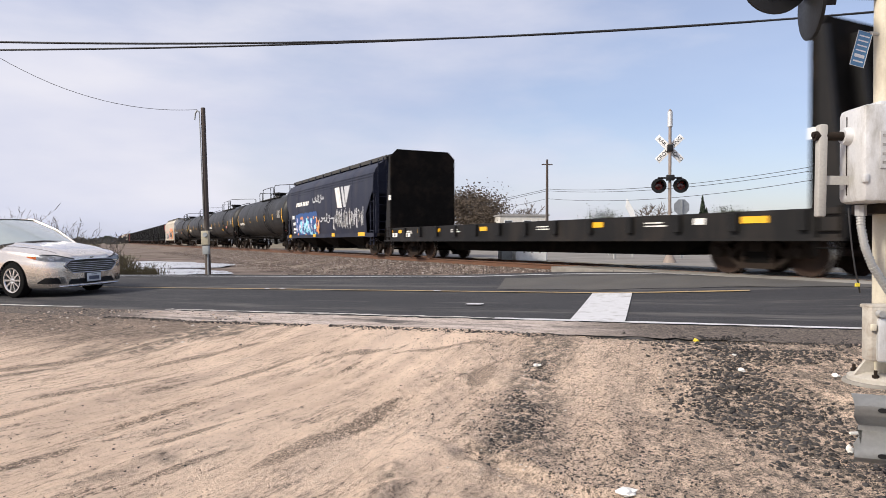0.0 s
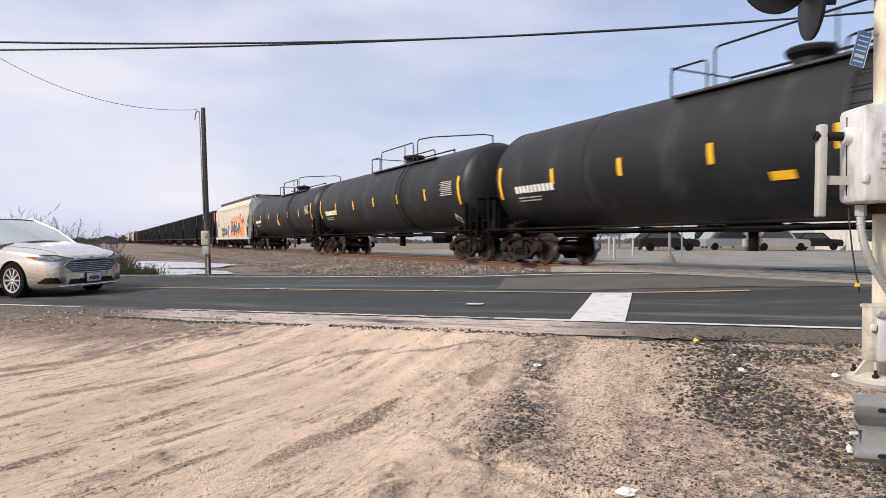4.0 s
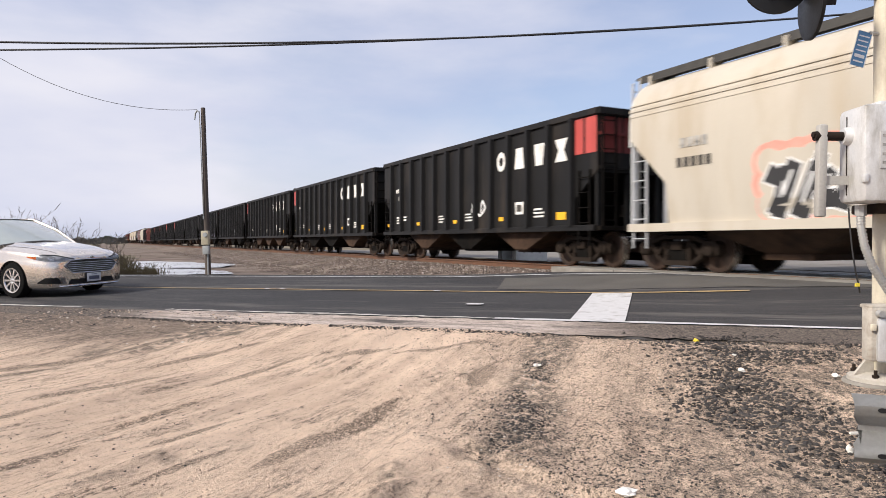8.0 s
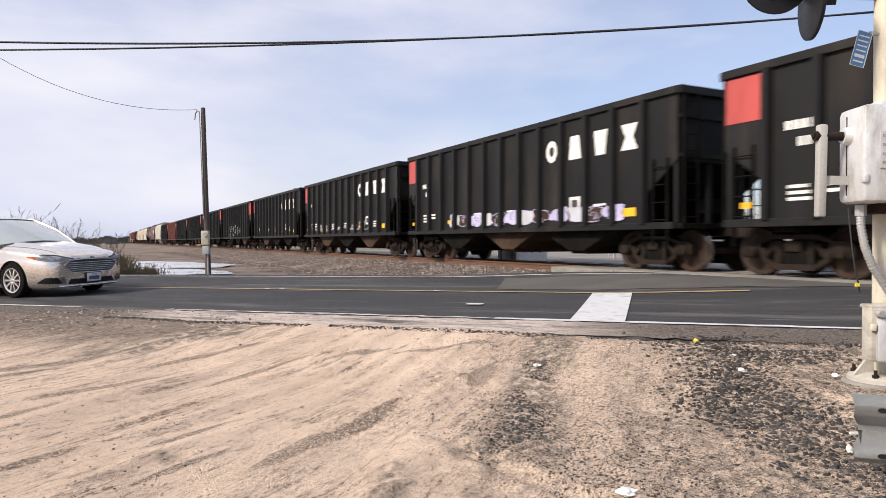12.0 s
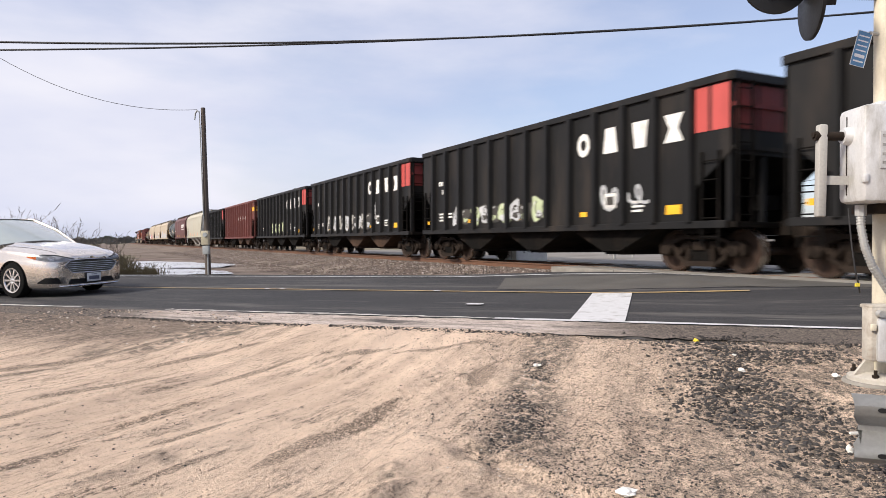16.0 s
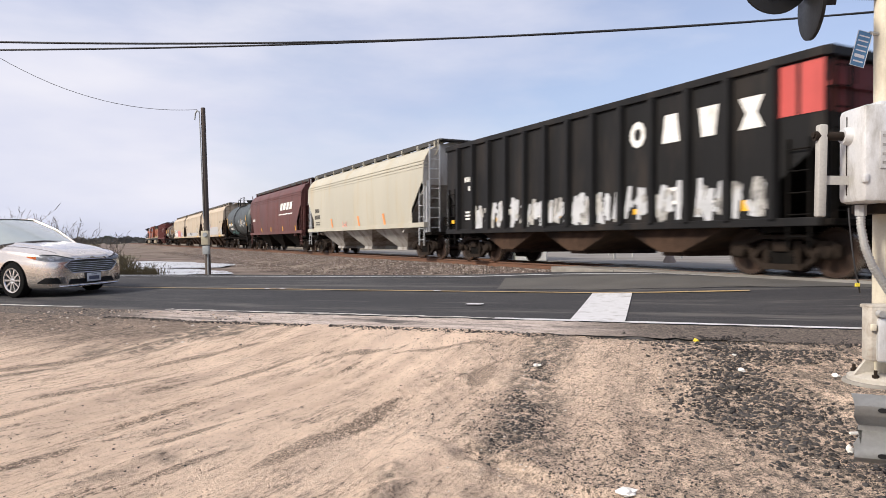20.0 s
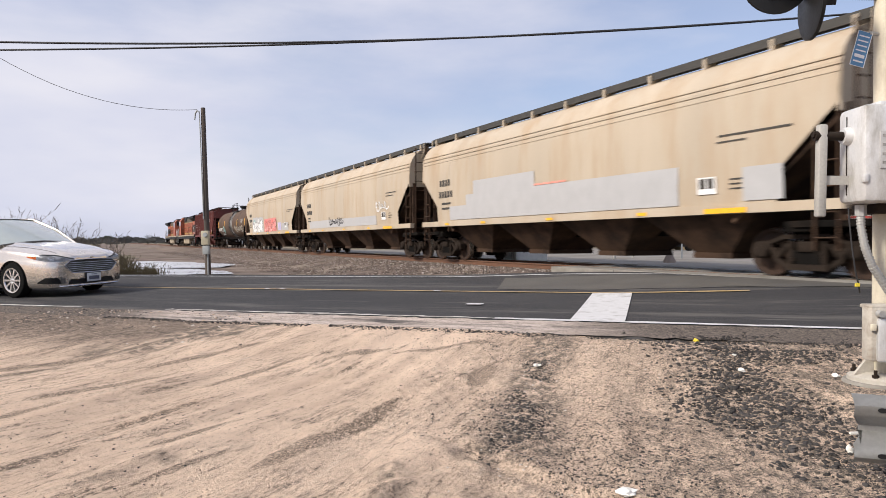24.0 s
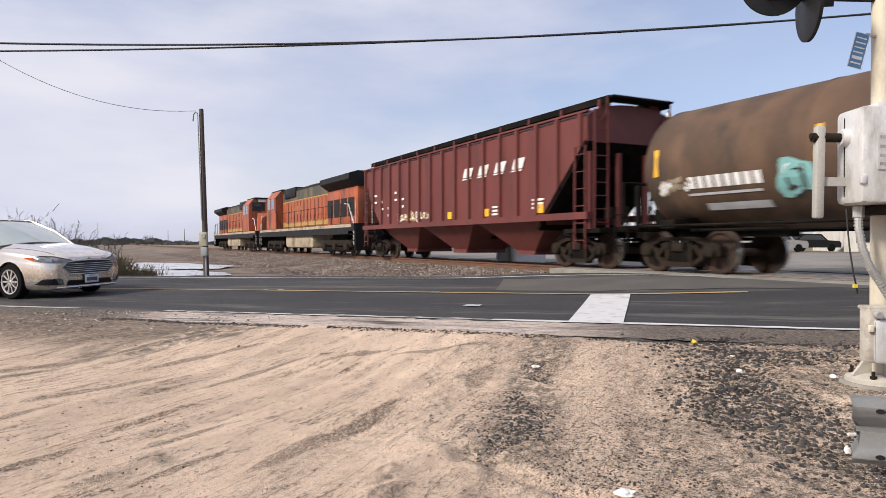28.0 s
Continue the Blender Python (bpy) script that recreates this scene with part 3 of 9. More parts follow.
def build_ground():
    def axis(lo, hi, step, far_lo, far_hi, grow):
        a = list(np.arange(lo, hi, step))
        d, v = step, a[0]
        left = []
        while v > far_lo:
            d *= grow
            v -= d
            left.append(v)
        d, v = step, a[-1]
        while v < far_hi:
            d *= grow
            v += d
            a.append(v)
        return np.array(left[::-1] + a)
    xs = axis(-5.0, 4.2, 0.021, -2500, 2500, 1.045)
    ys = axis(2.4, 7.6, 0.021, -2500, 3500, 1.045)
    X, Y = np.meshgrid(xs, ys)
    Z = ground_z(X, Y)
    nx, ny = len(xs), len(ys)
    co = np.stack([X, Y, Z], -1).reshape(-1, 3)
    i = np.arange((nx - 1) * (ny - 1))
    r, c = i // (nx - 1), i % (nx - 1)
    v = r * nx + c
    me = bpy.data.meshes.new("ground")
    me.vertices.add(len(co))
    me.vertices.foreach_set("co", co.ravel())
    me.loops.add(len(i) * 4)
    me.loops.foreach_set("vertex_index", np.stack([v, v + 1, v + nx + 1, v + nx], -1).ravel())
    me.polygons.add(len(i))
    me.polygons.foreach_set("loop_start", i * 4)
    me.update(calc_edges=True)
    me.polygons.foreach_set("use_smooth", [True] * len(i))
    me.materials.append(ground_material())
    return tagged(new("ground", me), "pale sandy dirt ground with tyre ruts and scattered gravel", "ground", kind="structure")


def ground_material():
    m = bpy.data.materials.new("sandy dirt")
    m.use_nodes = True
    n, l = m.node_tree.nodes, m.node_tree.links
    b = n["Principled BSDF"]
    b.inputs["Roughness"].default_value = 0.95
    b.inputs["Specular IOR Level"].default_value = 0.2
    tc = n.new("ShaderNodeTexCoord")

    def nz(scale, detail=6, rough=0.6, stretch=None, turn=0):
        t = n.new("ShaderNodeTexNoise")
        t.inputs["Scale"].default_value, t.inputs["Detail"].default_value, t.inputs["Roughness"].default_value = scale, detail, rough
        mp = n.new("ShaderNodeMapping")
        if stretch:
            mp.vector_type = "TEXTURE"
            mp.inputs["Scale"].default_value = (1 / stretch[0], 1 / stretch[1], 1)
            mp.inputs["Rotation"].default_value = (0, 0, radians(-turn))
        l.new(tc.outputs["Object"], mp.inputs[0])
        l.new(mp.outputs[0], t.inputs["Vector"])
        return t.outputs["Fac"]

    def ramp(src, a, b_, lo=0.0, hi=1.0):
        r = n.new("ShaderNodeMapRange")
        r.interpolation_type = "SMOOTHSTEP"
        r.inputs[1].default_value, r.inputs[2].default_value = a, b_
        r.inputs[3].default_value, r.inputs[4].default_value = lo, hi
        l.new(src, r.inputs[0])
        return r.outputs[0]

    def mix(fac, a, b_):
        x = n.new("ShaderNodeMix")
        x.data_type = "RGBA"
        for k, v in ((0, fac), (6, a), (7, b_)):
            if isinstance(v, (tuple, float)):
                x.inputs[k].default_value = v if isinstance(v, float) else (*v, 1)
            else:
                l.new(v, x.inputs[k])
        return x.outputs[2]

    def mul(a, b_):
        x = n.new("ShaderNodeMath")
        x.operation = "MULTIPLY"
        for k, v in ((0, a), (1, b_)):
            if isinstance(v, float):
                x.inputs[k].default_value = v
            else:
                l.new(v, x.inputs[k])
        return x.outputs[0]
    sep = n.new("ShaderNodeSeparateXYZ")
    l.new(tc.outputs["Object"], sep.inputs[0])

    def lin(ax, by, c):
        k1, k2 = n.new("ShaderNodeMath"), n.new("ShaderNodeMath")
        k1.operation = k2.operation = "MULTIPLY_ADD"
        l.new(sep.outputs["X"], k1.inputs[0])
        k1.inputs[1].default_value, k1.inputs[2].default_value = ax, c
        l.new(sep.outputs["Y"], k2.inputs[0])
        k2.inputs[1].default_value = by
        l.new(k1.outputs[0], k2.inputs[2])
        return k2.outputs[0]

    def add(a_, b_):
        x = n.new("ShaderNodeMath")
        x.operation = "ADD"
        l.new(a_, x.inputs[0])
        l.new(b_, x.inputs[1])
        return x.outputs[0]
    sand = mix(ramp(nz(0.8), 0.35, 0.65), (0.722, 0.558, 0.430), (0.628, 0.480, 0.369))
    # smeared wheel traces, broken up into crumbs
    crumb = ramp(nz(64, 7, 0.85, (1.0, 0.5, 1), 24), 0.45, 0.54, 0.12, 1.0)
    sand = mix(mul(ramp(nz(4.5, 9, 0.78, (1.0, 0.2, 1), 24), 0.55, 0.63, 0, 0.8), crumb), sand, (0.21, 0.155, 0.118))
    sand = mix(mul(mul(ramp(nz(11.0, 8, 0.8, (1.0, 0.22, 1), 24), 0.52, 0.60), ramp(nz(0.9, 4, 0.5), 0.40, 0.56)), crumb), sand, (0.11, 0.088, 0.072))
    sand = mix(mul(ramp(nz(46, 4, 0.8), 0.58, 0.64), ramp(lin(1.0, 0.0, 0.9), -0.6, 1.2, 0.25, 0.9)), sand, (0.13, 0.095, 0.072))
    # thin scratches and dragged straw along the wheel tracks, thicker towards the verge
    scr = add(mul(ramp(lin(-0.924, 0.383, -1.31), 1.0, 6.0), 0.035), nz(13.0, 9, 0.82, (1.0, 0.07, 1), 22.0))
    sand = mix(mul(mul(ramp(scr, 0.565, 0.60), crumb), 0.9), sand, (0.115, 0.09, 0.074))
    scr2 = nz(20.0, 8, 0.8, (1.0, 0.10, 1), 31.0)
    sand = mix(mul(mul(ramp(scr2, 0.59, 0.62), crumb), 0.9), sand, (0.10, 0.082, 0.068))
    sand = mix(ramp(nz(16.0, 8, 0.8, (1.0, 0.09, 1), 16.0), 0.60, 0.64, 0, 0.7), sand, (0.68, 0.56, 0.45))
        # crisp dark flecks and short scratches, in drifts
    drift = ramp(nz(1.3, 6, 0.65, (1.0, 0.35, 1), 26), 0.40, 0.58)
    sand = mix(mul(ramp(nz(75, 6, 0.85, (1.0, 0.35, 1), 24), 0.555, 0.60), mul(drift, 0.8)), sand, (0.155, 0.118, 0.09))
    sand = mix(mul(ramp(nz(34, 9, 0.9, (1.0, 0.16, 1), 27), 0.565, 0.60), mul(drift, 0.75)), sand, (0.20, 0.15, 0.115))
    sand = mix(mul(ramp(nz(28, 9, 0.9, (1.0, 0.12, 1), 34), 0.575, 0.60), 0.7), sand, (0.16, 0.12, 0.095))
    # dark smears, each with its own place, length, width and bearing; the second paints a stick's shadow
    smear = None
    for cx, cy, la, wb, deg in ((-1.77, 4.22, 0.62, 0.075, 20), (-1.45, 3.86, 0.42, 0.07, 24), (-2.75, 4.45, 0.45, 0.10, 25), (-3.3, 6.6, 1.7, 0.12, 42), (-2.2, 6.35, 1.3, 0.10, 38), (-1.55, 5.7, 0.9, 0.10, 30),
                                (-0.75, 6.15, 0.5, 0.12, 60), (0.05, 6.2, 0.75, 0.10, 75), (-0.42, 4.15, 0.6, 0.10, 17), (-0.75, 3.45, 0.55, 0.14, 25), (-1.25, 3.25, 0.5, 0.05, 25), (-2.6, 5.2, 0.9, 0.10, 33),
                                (-3.9, 5.6, 1.1, 0.10, 36), (-2.0, 3.3, 0.4, 0.06, 28), (0.30, 5.2, 0.5, 0.16, 14)):
        mp, gr, el = n.new("ShaderNodeMapping"), n.new("ShaderNodeTexGradient"), n.new("ShaderNodeCombineXYZ")
        mp.vector_type, gr.gradient_type = "TEXTURE", "SPHERICAL"
        l.new(sep.outputs["X"], el.inputs[0])
        l.new(sep.outputs["Y"], el.inputs[1])
        mp.inputs["Location"].default_value = (cx, cy, 0)
        mp.inputs["Rotation"].default_value = (0, 0, radians(-deg))
        mp.inputs["Scale"].default_value = (wb * 0.95, la * 1.1, 1)
        l.new(el.outputs[0], mp.inputs[0])
        l.new(mp.outputs[0], gr.inputs[0])
        smear = gr.outputs["Fac"] if smear is None else add(smear, gr.outputs["Fac"])
    smear = mul(ramp(add(mul(smear, 0.7), mul(nz(24, 9, 0.85, (1.0, 0.3, 1), 26), 0.9)), 0.66, 0.80), ramp(nz(70, 6, 0.8), 0.44, 0.52))
    sand = mix(mul(smear, 0.85), sand, (0.13, 0.10, 0.078))
    # grit ground into the dirt: crisp dark specks, denser on the gravelled side
    pep = mul(ramp(nz(34, 4, 0.7), 0.575, 0.605), ramp(add(lin(0.55, -0.10, 0.3), mul(nz(1.9, 8, 0.75), 1.8)), 0.80, 1.30, 0.05, 0.95))
    sand = mix(pep, sand, (0.085, 0.07, 0.06))
    pep2 = mul(ramp(nz(80, 4, 0.75), 0.555, 0.59), ramp(add(lin(0.5, -0.08, 0.3), mul(nz(2.6, 8, 0.75), 1.8)), 0.72, 1.25, 0.08, 0.9))
    sand = mix(pep2, sand, (0.15, 0.115, 0.09))
    # tracked-in dark grit: loose patches, the gravelled corner and the seam of a wheel track
    grit = mix(ramp(nz(55, 5, 0.75), 0.42, 0.6), (0.055, 0.05, 0.047), (0.24, 0.20, 0.16))
    wob = mul(nz(1.6, 5, 0.6), 0.9)
    corner = ramp(add(lin(1.0, -0.30, 0.35), wob), 0.25, 1.45, 0.0, 0.95)
    seam_d = n.new("ShaderNodeMath")
    seam_d.operation = "ABSOLUTE"
    l.new(add(lin(1.0, -0.20, 0.06), mul(nz(1.1, 4, 0.6), 0.5)), seam_d.inputs[0])
    seam = mul(mul(ramp(seam_d.outputs[0], 0.34, 0.10), 1.0), ramp(lin(0.0, 1.0, 0.0), 3.0, 3.6, 0.3, 1.0))
    patchy = mul(ramp(nz(0.6, 8, 0.66, (1.0, 0.40, 1), 20), 0.56, 0.65), ramp(nz(8, 6, 0.74), 0.40, 0.55))
    break_up = mul(ramp(nz(11, 7, 0.78), 0.42, 0.54), ramp(nz(48, 6, 0.8), 0.42, 0.52, 0.25, 1.0))
    mx_ = n.new("ShaderNodeMath")
    mx_.operation = "MAXIMUM"
    l.new(mul(corner, break_up), mx_.inputs[0])
    l.new(mul(seam, break_up), mx_.inputs[1])
    mx2 = n.new("ShaderNodeMath")
    mx2.operation = "MAXIMUM"
    l.new(mx_.outputs[0], mx2.inputs[0])
    l.new(patchy, mx2.inputs[1])
    col = mix(mx2.outputs[0], sand, grit)
    # trodden dark verge beside the lane
    verge = mul(ramp(add(lin(-0.924, 0.383, -1.31), mul(nz(1.4, 7, 0.75, (1.0, 0.3, 1), 38), 4.0)), 5.4, 7.4), ramp(add(lin(0.383, 0.924, -7.63), mul(nz(2.2, 5, 0.65, (0.35, 1.0, 1), -22), 1.6)), -2.6, -1.1))
    trod = mix(ramp(nz(26, 9, 0.85, (0.45, 1.0, 1), -28), 0.46, 0.56), (0.055, 0.046, 0.041), (0.33, 0.255, 0.20))
    trod = mix(ramp(nz(60, 8, 0.9, (0.5, 1.0, 1), -35), 0.52, 0.58), trod, (0.06, 0.05, 0.045))
    col = mix(mul(verge, 0.92), col, trod)
    # fields and verges past the road
    field = mix(ramp(nz(0.35, 8, 0.7), 0.42, 0.6), (0.235, 0.195, 0.15), (0.15, 0.125, 0.09))
    field = mix(ramp(nz(0.05, 6, 0.6), 0.5, 0.62), field, (0.11, 0.105, 0.06))
    col = mix(ramp(lin(0.383, 0.924, 0.0), 11.0, 14.5), col, field)
    l.new(col, b.inputs["Base Color"])
    bp = n.new("ShaderNodeBump")
    bp.inputs["Strength"].default_value, bp.inputs["Distance"].default_value = 1.0, 0.02
    ad = n.new("ShaderNodeMath")
    ad.operation = "ADD"
    l.new(nz(30, 6, 0.75), ad.inputs[0])
    l.new(mul(nz(110, 3, 0.7), 0.5), ad.inputs[1])
    l.new(ad.outputs[0], bp.inputs["Height"])
    l.new(bp.outputs[0], b.inputs["Normal"])
    return m


def strip_on_road(name, mat, s0, s1, q0, q1, lift, label, category="", ds=0.5, ragged=0.0, dq=0.5, skew=0.0, kind="structure", seed=0):
    """A flat piece that lies on the road between s0..s1 and q0..q1."""
    rnd = random.Random(seed)
    ns, nq = max(2, int(abs(s1 - s0) / ds) + 1), max(2, int((q1 - q0) / dq) + 1)
    rows = []
    for s in np.linspace(s0, s1, ns):
        ra, rb = rnd.uniform(-ragged, ragged), rnd.uniform(-ragged, ragged)
        row = []
        for q in np.linspace(q0 + ra, q1 + rb, nq):
            ss = s + skew * (q - q0)
            x, y = xy(ss, q)
            row.append((x, y, float(road_z(ss, q)) + lift))
        rows.append(row)
    bm = sheet(bmesh.new(), rows)
    return tagged(part(name, bm, mat, smooth=60), label, category, kind=kind)


def build_road():
    ss = np.concatenate([np.arange(-60, -16, 2.0), np.arange(-16, 26, 0.35), np.arange(26, 90, 3.0)])
    rnd = random.Random(4)
    qs = [-1.05, -0.98, -0.5, 0, 0.8, 1.7, 2.5, 3.36, 4.2, 5.0, 5.9, 6.72, 7.2, 7.7]
    rows = []
    for s in ss:
        row = []
        for k, q in enumerate(qs):
            qq = q + (0.16 * (float(vnoise(np.array([s * 0.45]), np.array([0.5]), 31)[0]) - 0.5) + rnd.uniform(-0.018, 0.018) if k in (0, len(qs) - 1) else 0)
            if k == 1:
                qq = row_q + 0.08
            row_q = qq
            x, y = xy(s, qq)
            row.append((x, y, float(road_z(s, qq)) - (0.03 if k == 0 else 0.0)))
        rows.append(row)
    road = part("road", sheet(bmesh.new(), rows), "road", smooth=60)
    tagged(road, "dark worn two-lane asphalt road rising to the crossing", "road", kind="structure")
    strip_on_road("road_shoulder", "dusty_asphalt", -14.0, 13.0, -1.07, -0.10, 0.006, "pale dusty broken asphalt shoulder beside the road", "road", 0.10, 0.06, 0.2, seed=3)
    strip_on_road("edge_line", "road_white", -11.5, 1.2, -0.06, 0.06, 0.012, "worn white edge line along the near lane", "road marking", 0.2, 0.02, 0.2, seed=5)
    strip_on_road("edge_line", "road_worn", 1.2, 6.2, -0.05, 0.05, 0.012, "dusty worn edge line along the near lane", "road marking", 0.12, 0.035, 0.2, seed=15)
    strip_on_road("edge_line", "road_worn", 8.0, 40, -0.05, 0.05, 0.012, "worn white edge line along the near lane", "road marking", 0.6, 0.015, 0.2, seed=6)
    strip_on_road("edge_line", "road_white", -1.0, 60, LANE * 2 - 0.06, LANE * 2 + 0.05, 0.012, "worn white edge line along the far lane", "road marking", 0.6, 0.015, 0.2, seed=7)
    strip_on_road("centre_line", "road_yellow", -1.66, 60, LANE - 0.16, LANE - 0.05, 0.012, "faded yellow centre line on the asphalt", "road marking", 0.6, 0.012, 0.2, seed=8)
    strip_on_road("stop_line", "road_white", -0.305, 0.305, 0.05, LANE - 0.05, 0.012, "thick white stop line before the crossing", "road marking", 0.2, 0.0, 0.1, 0.098)
    strip_on_road("asphalt_patch", "asphalt_patch", -4.2, 2.4, LANE + 0.45, LANE * 2 - 0.55, 0.006, "paler patched asphalt in the far lane", "road", 0.4, 0.08, 0.2, 0.25, seed=9)
    # dropped white dust and lane studs
    for s, q, w, d in ((1.95, 1.40, 0.24, 0.14), (3.3, 3.2, 0.14, 0.10), (6.9, 3.25, 0.10, 0.1), (6.6, 3.32, 0.10, 0.08)):
        strip_on_road("road_stud", "road_white", s - w / 2, s + w / 2, q - d / 2, q + d / 2, 0.02, "worn white raised road stud", "road stud", 0.06, 0.02, 0.05, seed=int(s * 10), kind="")


def build_track():
    ang = math.atan2(UY, UX)
    for nm, off in (("rail", -0.7175), ("rail", 0.7175)):
        bm = bmesh.new()
        prof = ((-0.075, -0.175), (0.075, -0.175), (0.075, -0.16), (0.012, -0.145), (0.012, -0.05), (0.036, -0.04), (0.036, -0.008), (0.028, 0.0),
                (-0.028, 0.0), (-0.036, -0.008), (-0.036, -0.04), (-0.012, -0.05), (-0.012, -0.145), (-0.075, -0.16))
        for a, b in ((-60, 20), (20, 110), (110, 1600)):
            prism(bm, [(p[0], p[1]) for p in prof], "x", a, b)
        r = part(nm, bm, "rail", at=Matrix.Translation(on_track(0, off)) @ Matrix.Rotation(ang, 4, "Z"), smooth=0)
        tagged(r, "rusty brown steel rail on the ballast", "rail", kind="structure")
        part("rail_head", bx(-60, 1600, -0.024, 0.024, 0.0, 0.002), "rail_top", r, "polished running surface", smooth=0)
    bed = tagged(new("sleeper_bed"), "row of weathered timber sleepers under the rails", "sleepers", kind="structure")
    bed.matrix_basis = Matrix.Translation(on_track(0)) @ Matrix.Rotation(ang, 4, "Z")
    me = shared("sleeper", lambda: bx(-0.11, 0.11, -1.3, 1.3, -0.34, -0.172, bevel=0.01), "tie", 0)
    rnd = random.Random(2)
    for i in range(150):
        tau = 6.5 + i * 0.52
        part("sleeper", me, "tie", bed, at=pose(tau + rnd.uniform(-0.02, 0.02), rnd.uniform(-0.05, 0.05), rnd.uniform(-0.01, 0.01), 0, 0, rnd.uniform(-1.5, 1.5)))
    # crossing deck between and beside the rails, where the road passes
    for off0, off1, a0, a1 in ((-0.62, 0.62, -19.6, 14.8), (-1.75, -0.82, -20.0, 14.4), (0.82, 1.75, -19.6, 14.8)):
        deck = tagged(new("crossing_deck"), "dusty concrete crossing panels between the rails", "crossing deck", kind="structure")
        deck.matrix_basis = bed.matrix_basis
        k = int((a1 - a0) / 2.45)
        pm = shared("panel%.2f" % off0, lambda o0=off0, o1=off1: bx(-1.215, 1.215, o0, o1, -0.2, 0.0, bevel=0.012), "concrete", 0)
        for i in range(k):
            part("panel", pm, "concrete", deck, at=(a0 + 1.22 + i * 2.45, 0, -0.004))


def scatter_mesh(name, mat, pts, sizes, seed, flat=0.7):
    """Loose broken stones joined into one mesh: each one a squashed, uneven block."""
    rnd = np.random.RandomState(seed)
    base = np.array([(x, y, z) for x in (-1, 1) for y in (-1, 1) for z in (-1, 1)], float)
    fc = np.array(((0, 1, 3, 2), (4, 6, 7, 5), (0, 4, 5, 1), (2, 3, 7, 6), (0, 2, 6, 4), (1, 5, 7, 3)))
    k = len(pts)
    v = np.repeat(base[None], k, 0) * rnd.uniform(0.30, 1.0, (k, 8, 3))
    v *= (np.array([1, 1, flat]) * rnd.uniform(0.7, 1.15, (k, 3)))[:, None]
    a, t = rnd.uniform(0, 6.28, k), rnd.uniform(-0.5, 0.5, k)
    ca, sa, ct, st = np.cos(a), np.sin(a), np.cos(t), np.sin(t)
    x, y, z = v[..., 0], v[..., 1], v[..., 2]
    y, z = y * ct[:, None] - z * st[:, None], y * st[:, None] + z * ct[:, None]
    x, y = x * ca[:, None] - y * sa[:, None], x * sa[:, None] + y * ca[:, None]
    v = np.stack([x, y, z], -1) * np.asarray(sizes)[:, None, None] + np.asarray(pts)[:, None]
    f = (fc[None] + 8 * np.arange(k)[:, None, None]).reshape(-1, 4)
    me = bpy.data.meshes.new(name)
    me.vertices.add(k * 8)
    me.vertices.foreach_set("co", v.ravel())
    me.loops.add(f.size)
    me.loops.foreach_set("vertex_index", f.ravel())
    me.polygons.add(len(f))
    me.polygons.foreach_set("loop_start", np.arange(len(f)) * 4)
    me.update(calc_edges=True)
    me.materials.append(M[mat])
    return new(name, me)


def build_ballast():
    """The stone bank that carries the track: a crowned strip on both sides of the rails."""
    rnd = random.Random(11)
    rows = []
    taus = list(np.arange(8.6, 90, 0.35)) + list(np.arange(90, 1500, 12.0))
    for tau in taus:
        row = []
        for off in (-13.0, -9.5, -6.6, -4.6, -3.8, -3.0, -2.4, -1.9, -1.3, -0.5, 0.5, 1.3, 1.9, 2.4, 3.2):
            z = max(-0.185 - max(0, (abs(off) - 1.9)) * 0.155, -0.59) - (0.10 if off in (-13.0, 3.2) else 0)
            k = 0.05 if tau < 90 else 0.0
            p = on_track(tau, off + (rnd.uniform(-0.15, 0.15) if off in (-13.0, 3.2) else 0), z + rnd.uniform(-k, k) * 0.6)
            s, q = sq(p.x, p.y)
            if q < 7.6:
                sh = (7.6 - q) / max(0.05, UX * RNX + UY * RNY)
                p = p + Vector((UX, UY, 0)) * sh
            row.append(p)
        rows.append(row)
    tagged(part("ballast_bank", sheet(bmesh.new(), rows), "bank", smooth=0), "grey-brown crushed stone bank under the track", "ballast", kind="structure")


